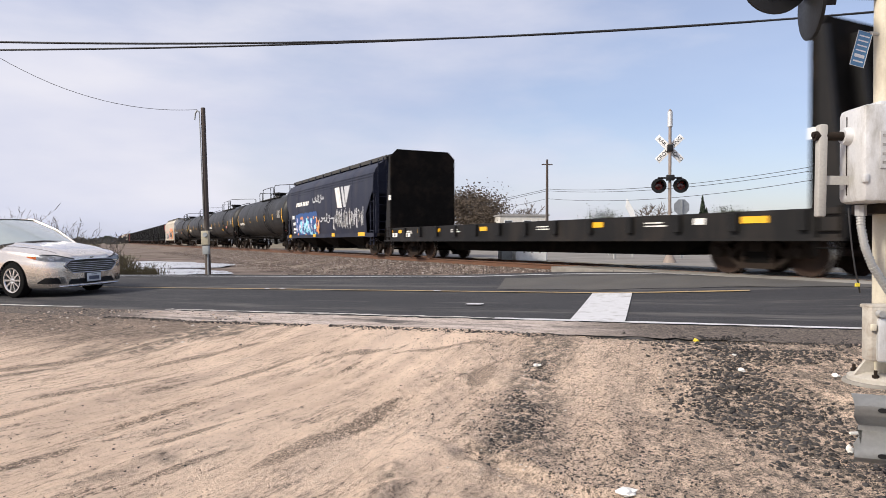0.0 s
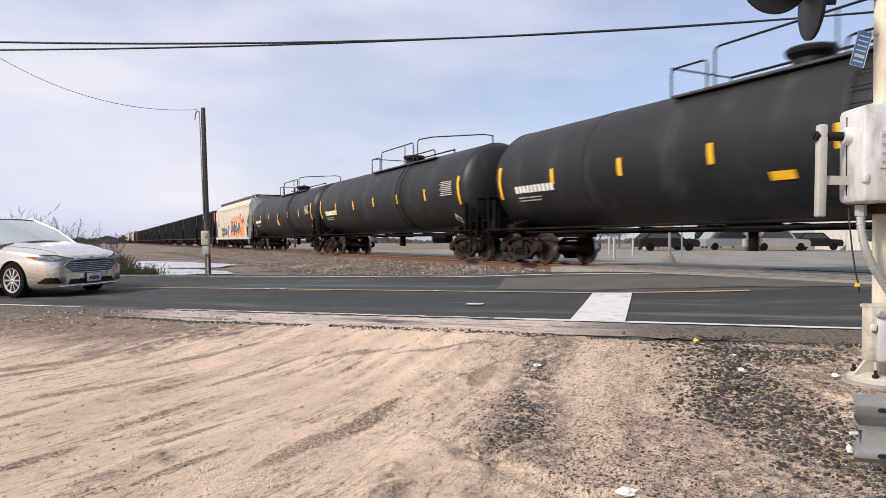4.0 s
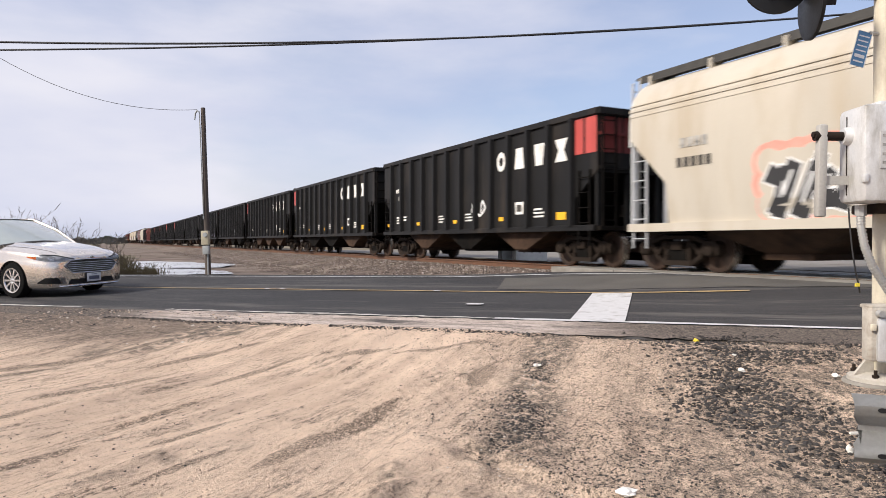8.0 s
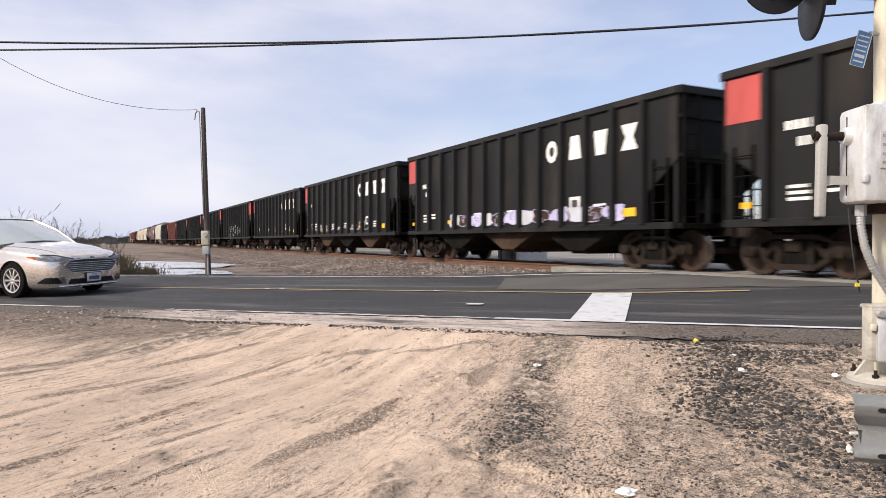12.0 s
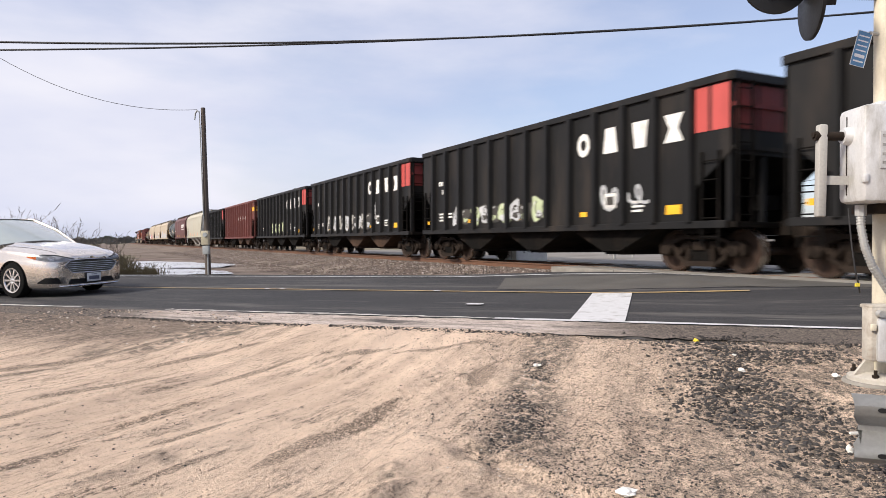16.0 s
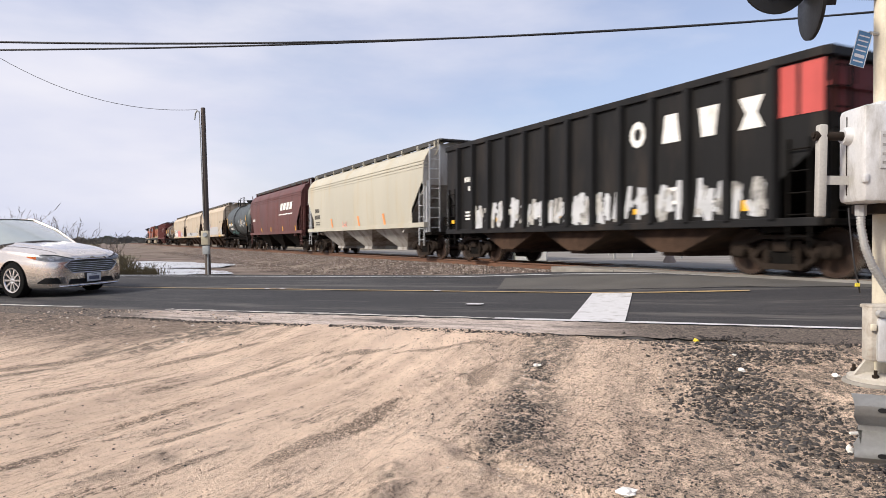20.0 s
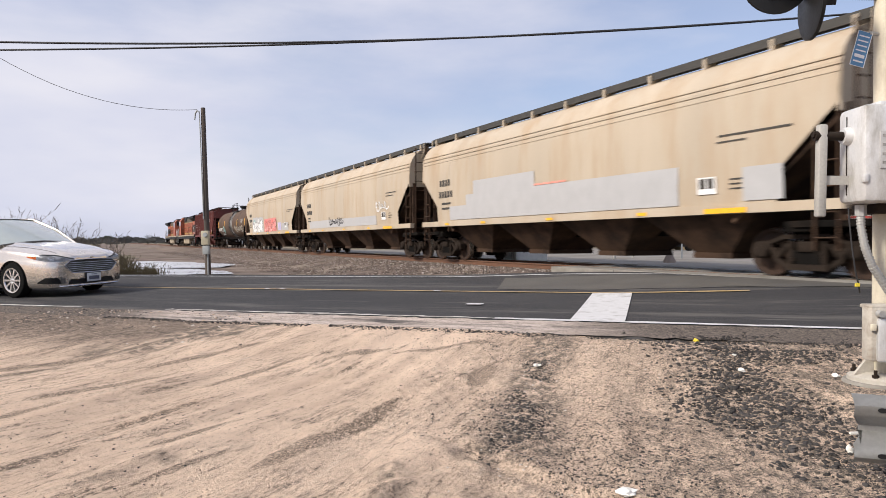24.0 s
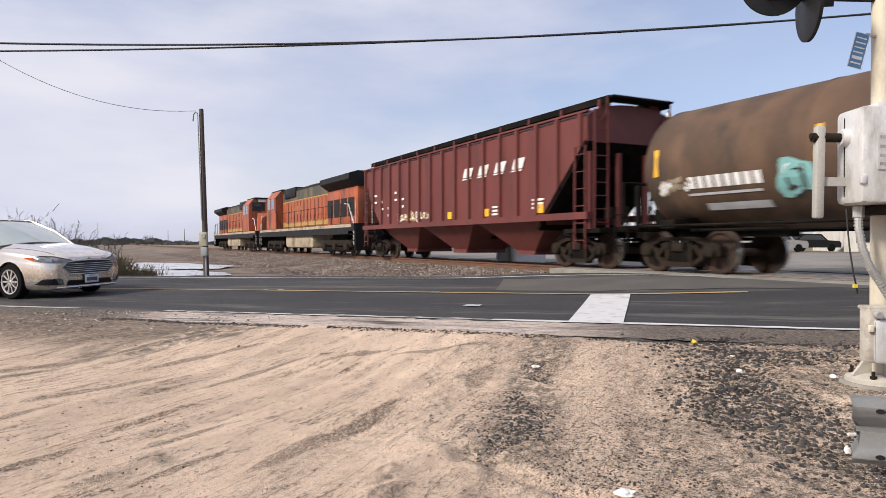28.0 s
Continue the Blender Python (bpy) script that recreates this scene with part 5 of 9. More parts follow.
def piece(w, side, x0, x1, z0, z1, fills, outline, n, seed, halo=(), accent=None, fat=0.16, jag=0.0, eps=0.012):
    """Sprayed chunky strokes with no meaning: a scalloped cloud behind, outlined bars in mixed colours, glints and bright tips."""
    rnd = random.Random(seed)
    step, h = (x1 - x0) / n, z1 - z0
    coats, count = {}, [0]

    def put(name, mat, level, q):
        count[0] += 1
        coats.setdefault((name, mat), []).append((eps + level * 0.004 + 0.00002 * count[0], q))

    def bar(a, b, t, grow):
        a, b = Vector(a), Vector(b)
        d = (b - a).normalized()
        m = Vector((-d.y, d.x))
        t0, t1 = t * rnd.uniform(0.85, 1.25) + grow, t * rnd.uniform(0.7, 1.1) + grow
        a, b = a - d * (t * 0.5 + grow), b + d * (t * 0.5 + grow)
        mid = (a + b) / 2 + m * rnd.uniform(-0.15, 0.15) * t
        tm = (t0 + t1) / 2 * rnd.uniform(0.9, 1.1)
        return [tuple(a + m * t0), tuple(a - m * t0), tuple(mid - m * tm), tuple(b - m * t1), tuple(b + m * t1), tuple(mid + m * tm)]
    for k, hm in enumerate(halo):
        for i in range(n * 5):
            x = x0 + (x1 - x0) * (i + 0.5) / (n * 5)
            for z in (z0 + 0.25 * h, z0 + 0.6 * h, z0 + 0.95 * h):
                r = h * rnd.uniform(0.24, 0.36) * (1.0 - 0.35 * k)
                put("spray_halo", hm, 0.0 + 0.3 * k, [(min(max(x + r * math.cos(a), x0 - 0.5), x1 + 0.5), max(z0 - 0.06, z + r * math.sin(a))) for a in (2 * math.pi * j / 12 for j in range(12))])
    for i in range(n):
        cx, hh = x0 + i * step, h * (1.0 - jag * rnd.random())
        lean = rnd.uniform(-0.12, 0.2) * step
        for j, (ax, az, bx_, bz) in enumerate(strokes(rnd)):
            def at(u, v):
                return (cx + step * (1.12 * u - 0.06) + lean * v + rnd.uniform(-0.04, 0.04) * step, z0 + hh * (0.10 + 0.84 * v) + rnd.uniform(-0.03, 0.03) * h)
            a, b = at(ax, az), at(bx_, bz)
            t, state = fat * min(step, h) * rnd.uniform(0.8, 1.15), rnd.getstate()
            f = fills[(i + j * 2 + rnd.randint(0, 1)) % len(fills)]
            if outline:
                rnd.setstate(state)
                put("spray_outline", outline, 1.0, bar(a, b, t, 0.035))
            rnd.setstate(state)
            put("spray_fill", f, 1.6, bar(a, b, t, 0.0))
            if outline and rnd.random() < 0.5:
                g = Vector(a).lerp(Vector(b), rnd.uniform(0.2, 0.5)), Vector(a).lerp(Vector(b), rnd.uniform(0.6, 0.9))
                put("spray_glint", "g_white" if f != "g_white" else "g_silver", 2.2, bar(g[0], g[1], t * 0.2, 0.0))
        if accent and rnd.random() < 0.8:
            r = 0.13 * min(step, h) * rnd.uniform(0.8, 1.5)
            x, z = cx + step * rnd.uniform(0.1, 0.9), z0 + h * rnd.choice((0.04, 0.1, 0.97, 1.0))
            put("spray_tip", accent, 0.9, [(x + 1.6 * r * math.cos(q_), z + r * math.sin(q_)) for q_ in (2 * math.pi * j / 9 for j in range(9))])
    for (name, mat), shapes in coats.items():
        layer(w, name, mat, shapes, side)


def big_letters(w, side, xr, z=3.06, h=0.60, mat="white_mark"):
    """Four big plain white shapes where the wagon owner's name is painted."""
    xs = [xr - 4.45, xr - 3.45, xr - 2.45, xr - 1.45]
    hw_ = 0.25
    g = ring_pts(xs[0], z, 2 * hw_, h, 10, 0.31)
    gi = ring_pts(xs[0], z, hw_ * 0.9, h * 0.46, 10, 0.31)
    bm = bmesh.new()
    a = [bm.verts.new((p[0], -side(p[1]) - 0.012, p[1])) for p in g]
    b = [bm.verts.new((p[0], -side(p[1]) - 0.012, p[1])) for p in gi]
    for i in range(10):
        bm.faces.new((a[i], a[(i + 1) % 10], b[(i + 1) % 10], b[i]))
    part("letter_block", bm, mat, w, "white painted shape", smooth=0)
    plate_on(w, "letter_block", mat, [(xs[1] - hw_, z - h / 2), (xs[1] + hw_, z - h / 2), (xs[1] + 0.17, z + h / 2), (xs[1] - 0.17, z + h / 2)], side, label="white painted shape")
    plate_on(w, "letter_block", mat, [(xs[2] - 0.17, z - h / 2), (xs[2] + 0.17, z - h / 2), (xs[2] + 0.25, z + h / 2), (xs[2] - 0.25, z + h / 2)], side, label="white painted shape")
    x = xs[3]
    plate_on(w, "letter_block", mat, [(x - 0.27, z - h / 2), (x + 0.27, z - h / 2), (x + 0.12, z), (x + 0.27, z + h / 2), (x - 0.27, z + h / 2), (x - 0.12, z)], side, label="white painted shape")


def open_hopper(p_right, p_left, paint="black_car", red_end=1, letters=True, load=0.25, art=None, seed=0, slope_mat="under", label=""):
    nm = "black" if paint == "black_car" else "mineral red"
    w, L, tau = wagon("hopper_wagon", label or "%s ribbed steel open hopper wagon loaded with coal" % nm, "railway wagon", p_right, p_left)
    rnd = random.Random(seed)
    h0, h1, hw = 1.05, 3.92, 1.5
    e = L / 2

    def side(z):
        return hw
    out = [(-e, 2.4), (-e + 0.9, 1.72), (-e + 0.9, h0), (e - 0.9, h0), (e - 0.9, 1.72), (e, 2.4), (e, h1), (-e, h1)]
    for sy in (-1, 1):
        part("side_sheet", shared("oh_side%.1f" % L, lambda: prism(bmesh.new(), out, "y", -0.03, 0.03), paint, 0), paint, w, at=(0, sy * (hw - 0.03), 0))
        part("top_chord", shared("oh_chord%.1f" % L, lambda: bx(-e - 0.02, e + 0.02, -0.07, 0.09, h1 - 0.14, h1 + 0.02, bevel=0.015), paint, 0), paint, w, at=(0, sy * hw, 0))
        part("side_sill", shared("oh_sill%.1f" % L, lambda: bx(-e + 0.05, e - 0.05, -0.08, 0.08, h0 - 0.13, h0 + 0.02, bevel=0.01), paint, 0), paint, w, at=(0, sy * hw, 0))
        n = 13
        for i in range(n):
            x = -e + 0.95 + (L - 1.9) * i / (n - 1)
            lo = h0
            part("rib", shared("oh_rib%.2f" % lo, lambda lo=lo: prism(bmesh.new(), ((-0.10, 0), (-0.065, -0.14), (0.065, -0.14), (0.10, 0)), "z", lo, h1 - 0.12), paint, 0), paint, w,
                 at=Matrix.Translation((x, sy * hw, 0)) @ Matrix.Rotation(0 if sy < 0 else math.pi, 4, "Z"))
    for sx in (-1, 1):
        turn = Matrix.Rotation(0 if sx > 0 else math.pi, 4, "Z")

        def end():
            bm = bx(-0.04, 0.0, -hw + 0.05, hw - 0.05, 2.36, h1)
            return bm
        part("end_sheet", shared("oh_end", end, paint, 0), paint, w, at=Matrix.Translation((sx * e, 0, 0)) @ turn)
        for z in (2.45, 3.28):
            rm = "red_end" if red_end > 0 and sx > 0 and z > 2.8 else paint
            part("end_rib", shared("oh_end_rib", lambda: bx(0, 0.045, -hw + 0.06, hw - 0.06, 0, 0.08), rm, 0), rm, w, at=Matrix.Translation((sx * e, 0, z)) @ turn)
        part("end_chord", shared("oh_end_chord", lambda: bx(-0.02, 0.12, -hw - 0.02, hw + 0.02, h1 - 0.14, h1 + 0.024), paint, 0), paint, w, at=Matrix.Translation((sx * e, 0, 0)) @ turn)
        part("slope_sheet", shared("oh_slope", lambda: prism(bmesh.new(), ((-0.05, 2.40), (0.0, 2.36), (-2.35, 0.98), (-2.4, 1.04)), "y", -hw + 0.06, hw - 0.06), slope_mat, 0), slope_mat, w, at=Matrix.Translation((sx * e, 0, 0)) @ turn)
        part("end_platform", shared("oh_plat", lambda: bx(-0.95, 0.12, -hw + 0.02, hw - 0.02, 0.93, 1.04, bevel=0.01), "under", 0), "under", w, at=Matrix.Translation((sx * e, 0, 0)) @ turn)
        for y in (-1.42, -0.5, 0.5, 1.42):
            part("end_post", shared("oh_post", lambda: bx(-0.05, 0.05, -0.05, 0.05, 1.02, 2.42), paint, 0), paint, w, at=(sx * (e - 0.07), y, 0))
        for y in (-1.2, 1.2):
            ladder("end_ladder", w, (sx * (e + 0.10), y, 1.0), 2.8, 0.40, "under", 8, "y")
        for y in (-1.54, 1.54):
            ladder("side_ladder", w, (sx * (e - 0.45), y, 0.55), 1.9, 0.42, "under", 5)
        part("brake_gear", shared("oh_brake", lambda: lathe(bx(-0.5, -0.2, -0.35, 0.2, 1.3, 1.6, bevel=0.04), ((0, 0.0), (0.0, 0.28), (0.03, 0.28), (0.03, 0.0)), "x", 14, (0.02, 0.7, 2.1)), "under"), "under", w, at=Matrix.Translation((sx * e, 0, 0)) @ turn)

    def chute():
        bm = prism(bmesh.new(), ((-1.75, h0), (1.75, h0), (0.30, 0.42), (-0.30, 0.42)), "y", -1.32, 1.32)
        box(bm, -0.34, 0.34, -1.2, 1.2, 0.34, 0.44)
        return bm
    rust = [rnd.random() < 0.5 for _ in range(3)]
    for i, x in enumerate((-3.3, 0.0, 3.3)):
        cm = "dark_brown" if rust[i] else "under"
        part("hopper_chute", shared("oh_chute", chute, cm, 0), cm, w, at=(x, 0, 0))
    # the load
    nx, ny = 26, 8
    rows = []
    for i in range(nx + 1):
        x = -e + 0.1 + (L - 0.2) * i / nx
        row = []
        for j in range(ny + 1):
            y = -hw + 0.08 + 2 * (hw - 0.08) * j / ny
            hh = math.sin(math.pi * j / ny) * (0.35 + 0.65 * abs(math.sin(math.pi * (i / nx) * 3 + seed))) * min(1, 6 * i / nx, 6 * (nx - i) / nx)
            row.append((x, y, h1 - 0.28 + load * 1.5 * hh + 0.06 * noise.noise((x * 1.3, y * 1.3, seed))))
        rows.append(row)
    part("coal_load", sheet(bmesh.new(), rows), "coal", w, "heaped black coal")
    underframe(w, L, tau, L / 2 - 1.15, end=0.62)
    # paint marks
    if red_end:
        for sy in (-1,):
            xs = (-e + 0.02, -e + 0.86) if red_end < 0 else (e - 0.95, e - 0.02)
            if red_end < 0:
                plate_on(w, "red_panel", "red_panel", [(xs[0], 2.9), (xs[1], 2.9), (xs[1], 3.76), (xs[0], 3.76)], side, label="faded red end panel")
            else:
                for a, b in ((xs[0], xs[0] + 0.42), (xs[0] + 0.50, xs[1])):
                    plate_on(w, "red_panel", "red_panel", [(a, 2.86), (b, 2.86), (b, 3.76), (a, 3.76)], side, label="faded red end panel")
                # end panels take the red with painted shade
                for y in (-1.05, -0.35, 0.35, 1.05):
                    part("red_end_panel", shared("redend", lambda: bx(0.0, 0.006, -0.32, 0.32, 2.86, 3.74), "red_end", 0), "red_end", w, "red end panel with shade in its colour", at=(e + 0.002, y, 0))
    if letters:
        big_letters(w, side, e)
        number_blocks(w, side, -e + 1.35, 2.70, 4)
        number_blocks(w, side, -e + 1.60, 2.40, 3)
    bars(w, side, -e + 1.6, 1.62, 0.5, 3, seed=seed)
    bars(w, side, -e + 2.25, 1.62, 0.4, 2, seed=seed + 1)
    for i, x in enumerate((-e + 0.5, -3.5, -0.5, 2.5, e - 1.45)):
        plate_on(w, "reflector", "yellow", rect(x, 1.33, 0.26 if i < 4 else 0.42, 0.12 if i < 4 else 0.2), side, label="yellow reflective strip")
    for x in (-1.5, 0.5, 4.5):
        bars(w, side, x, 1.55, 0.5, 3, 0.05, 0.05, seed=seed + int(x * 3) + 9)
    plate_on(w, "notice_plate", "white_mark", rect(3.5, 1.62, 0.42, 0.36), side)
    plate_on(w, "notice_plate", "dark_mark", rect(3.5, 1.62, 0.26, 0.2), side, 0.018)
    if art:
        for a in art:
            spray(w, side, *a[:4], a[4], a[5], a[6], seed + 5, a[7] if len(a) > 7 else None)
    return tagged(w, group="open hopper wagons of the train")


SECTION = ((0.92, 1.46), (1.35, 1.52), (2.0, 1.56), (2.7, 1.58), (3.4, 1.565), (3.72, 1.535), (3.95, 1.46), (4.15, 1.335), (4.32, 1.15), (4.46, 0.86), (4.56, 0.46), (4.60, 0.0))


def section_y(z):
    for (z0, y0), (z1, y1) in zip(SECTION[:-1], SECTION[1:]):
        if z <= z1:
            return y0 + (y1 - y0) * max(0, (z - z0)) / (z1 - z0)
    return 0.0


def covered_hopper(p_right, p_left, paint, end_mat, under_mat, label, bays=3, cut=1.05, seams=6, kind="curved", walk_mat="grating", sill_mat=None, post_mat=None, zb=0.92, truck_in=0.95, board_low=0.28, sheet_mat=None):
    """A covered hopper: a bulging or ribbed side, a rounded roof with hatches and running board, sloped ends, chutes below."""
    w, L, tau = wagon("covered_hopper_wagon", label, "railway wagon", p_right, p_left)
    e = L / 2
    ribbed = kind == "ribbed"
    ez, ey = (3.92, 1.54) if ribbed else (3.57, 1.566)

    def side(z):
        return 1.48 if ribbed and z < 4.15 else section_y(z)

    def zz(z):
        if ribbed:
            return z if z < 3.6 else 3.6 + (z - 3.6) * 0.60
        return z if z < 2.8 else 2.8 + (z - 2.8) * 0.92
    zs = [zb, zb + 0.28, 1.6, 2.0, 2.4, 2.8, 3.2, 3.5, 3.72, 3.95, 4.15, 4.25, 4.32, 4.40, 4.46, 4.52, 4.56, 4.60]

    def bottom(x):
        d = e - abs(x)
        if ribbed:
            return max(zb, 3.34 - 1.0 * d)
        return 3.0 if d < 0.02 else (3.0 - (d / cut) * 1.1 if d < cut else (1.9 if d < cut + 0.015 else zb))
    stations = sorted({-e, -e + 0.3, -e + 0.7, -e + cut, -e + cut + 0.02, e - cut - 0.02, e - cut, e - 0.7, e - 0.3, e, *[(-e + cut + 0.1) + (L - 2 * cut - 0.2) * i / 10 for i in range(11)]})
    for sy, nm in ((-1, "side_shell"), (1, "side_shell")):
        rows = []
        for x in stations:
            b = bottom(x)
            rows.append([(x, sy * side(max(z, b)), zz(max(z, b))) for z in zs])
        part(nm, sheet(bmesh.new(), rows), paint, w, smooth=50)
        part("side_sill", prism(bmesh.new(), ((sy * 1.40, zb - 0.05), (sy * 1.56, zb - 0.05), (sy * 1.56, zb + 0.13), (sy * 1.40, zb + 0.13)), "x", -e - 0.05, e + 0.05), sill_mat or paint, w, smooth=0)
        if ribbed:
            for i in range(17):
                x = -e + 0.25 + (L - 0.5) * i / 16
                lo = max(bottom(x), zb + 0.1)
                part("rib", shared("ch_rib%.2f" % lo, lambda lo=lo: prism(bmesh.new(), ((-0.07, 0), (-0.05, -0.09), (0.05, -0.09), (0.07, 0)), "z", lo, 3.92), paint, 0), paint, w,
                     at=Matrix.Translation((x, sy * 1.48, 0)) @ Matrix.Rotation(0 if sy < 0 else math.pi, 4, "Z"))
        else:
            for i in range(seams):
                x = -e + cut + 0.2 + (L - 2 * cut - 0.4) * (i + 0.5) / seams
                part("seam", sheet(bmesh.new(), [[(x + dx, sy * (side(z) + dy), zz(z)) for z in zs if 1.1 < z < 4.3] for dx, dy in ((-0.035, 0.001), (-0.01, 0.010), (0.01, 0.010), (0.035, 0.001))]), paint, w)
        part("eave_rail", prism(bmesh.new(), ((sy * 1.40, ez), (sy * ey, ez), (sy * ey, ez + 0.05), (sy * 1.40, ez + 0.08)), "x", -e, e), paint, w, smooth=0)
        for dz in () if ribbed else (-0.12, 0.13):
            part("eave_seam", prism(bmesh.new(), ((sy * 1.40, ez + dz), (sy * (side(ez + dz) + 0.008), ez + dz), (sy * (side(ez + dz) + 0.006), ez + dz + 0.03), (sy * 1.40, ez + dz + 0.03)), "x", -e, e), paint, w, smooth=0)
    for sx in (-1, 1):
        turn = Matrix.Rotation(0 if sx > 0 else math.pi, 4, "Z")
        key, foot = ("rb", 3.2) if ribbed else ("cv", 2.8)

        def end():
            bm = bmesh.new()
            pts = [(-side(z), zz(z)) for z in zs if z >= foot] + [(side(z), zz(z)) for z in reversed(zs[:-1]) if z >= foot]
            return prism(bm, pts, "x", -0.05, -0.005)
        # ribbed: black slope sheets put the hollow end's shade into the colour
        head, slope = sheet_mat or end_mat, "under" if ribbed else end_mat
        part("end_sheet", shared("ch_end" + key, end, head, 0), head, w, at=Matrix.Translation((sx * e, 0, 0)) @ turn)
        part("slope_sheet", shared("ch_slope" + key, lambda: prism(bmesh.new(), ((-0.05, foot + 0.06), (0.0, foot), (-2.2, 1.0), (-2.26, 1.06)), "y", -1.44, 1.44), slope, 0), slope, w, at=Matrix.Translation((sx * e, 0, 0)) @ turn)
        part("end_platform", shared("ch_plat", lambda: bx(-1.0, 0.35, -1.4, 1.4, 0.90, 1.02, bevel=0.01), "under", 0), "under", w, at=Matrix.Translation((sx * e, 0, 0)) @ turn)
        pm = post_mat or end_mat
        for y in (-1.38, -0.45, 0.45, 1.38):
            part("end_post", shared("ch_post", lambda: bx(-0.06, 0.06, -0.05, 0.05, 1.0, 2.95), pm, 0), pm, w, at=(sx * (e - 0.04), y, 0))
        for y in (-1.15, 1.15):
            ladder("end_ladder", w, (sx * (e + 0.12), y, 1.0), 3.0 if ribbed else 3.3, 0.42, pm, 9, "y")
        for y in (-1.5, 1.5):
            ladder("side_ladder", w, (sx * (e - 0.28), y, 0.5), 2.6, 0.42, pm, 6)
        part("brake_gear", shared("oh_brake", lambda: bx(-0.5, -0.2, -0.35, 0.2, 1.3, 1.6), "under"), "under", w, at=Matrix.Translation((sx * (e - 0.2), 0, 0)) @ turn)
    # roof: hatch trough, running boards on stands
    low = 0.46 if ribbed else board_low
    part("roof_trough", bx(-e + 0.9, e - 0.9, -0.3, 0.3, zz(4.58) - 0.02, zz(4.60) + 0.04, bevel=0.02), paint, w)
    for sy in (-1, 1):
        part("running_board", bx(-e - 0.25, e + 0.25, sy * 0.75 - 0.24, sy * 0.75 + 0.24, 4.74 - low, 4.78 - low), walk_mat, w, "dark steel roof walkway", smooth=0)
        part("board_rim", bx(-e - 0.25, e + 0.25, sy * 1.0 - 0.015, sy * 1.0 + 0.015, 4.63 - low, 4.80 - low), walk_mat, w, smooth=0)
        for i in range(11):
            x = -e + 0.1 + (L - 0.2) * i / 10
            part("board_stand", shared("stand%.1f" % low, lambda: bx(-0.035, 0.035, -0.20, 0.165, 4.36 - low, 4.745 - low), paint, 0), paint, w, at=(x, sy * 0.86, 0))
    for sx in (-1, 1):
        part("end_board", bx(sx * (e + 0.10) - 0.3, sx * (e + 0.10) + 0.3, -1.0, 1.0, 4.735 - low, 4.785 - low), walk_mat, w, smooth=0)
        for y in (-1.05, 1.05):
            part("end_grab", pipe(bmesh.new(), [(sx * e, y, 4.22 - low), (sx * (e + 0.22), y, 4.42 - low), (sx * (e + 0.22), y, 4.76 - low)], 0.02), paint, w)
    # chutes
    step = (L - 3.4) / bays
    for i in range(bays):
        x = -L / 2 + 1.7 + step * (i + 0.5)
        hwid = step * 0.5

        def chute(hwid=hwid):
            bm = bmesh.new()
            top = [bm.verts.new((sx * hwid, sy * 1.42, zb + 0.06)) for sx, sy in ((-1, -1), (1, -1), (1, 1), (-1, 1))]
            low = [bm.verts.new((sx * 0.45, sy * 0.75, 0.40)) for sx, sy in ((-1, -1), (1, -1), (1, 1), (-1, 1))]
            for k in range(4):
                bm.faces.new((top[k], top[(k + 1) % 4], low[(k + 1) % 4], low[k]))
            bm.faces.new(low)
            box(bm, -0.5, 0.5, -0.8, 0.8, 0.30, 0.42)
            return bm
        part("hopper_chute", shared("ch_chute%.2f%.2f" % (hwid, zb), chute, under_mat, 0), under_mat, w, at=(x, 0, 0))
    underframe(w, L, tau, L / 2 - truck_in, end=0.75)
    tagged(w, group="covered hopper wagons of the train")
    return w, L, side


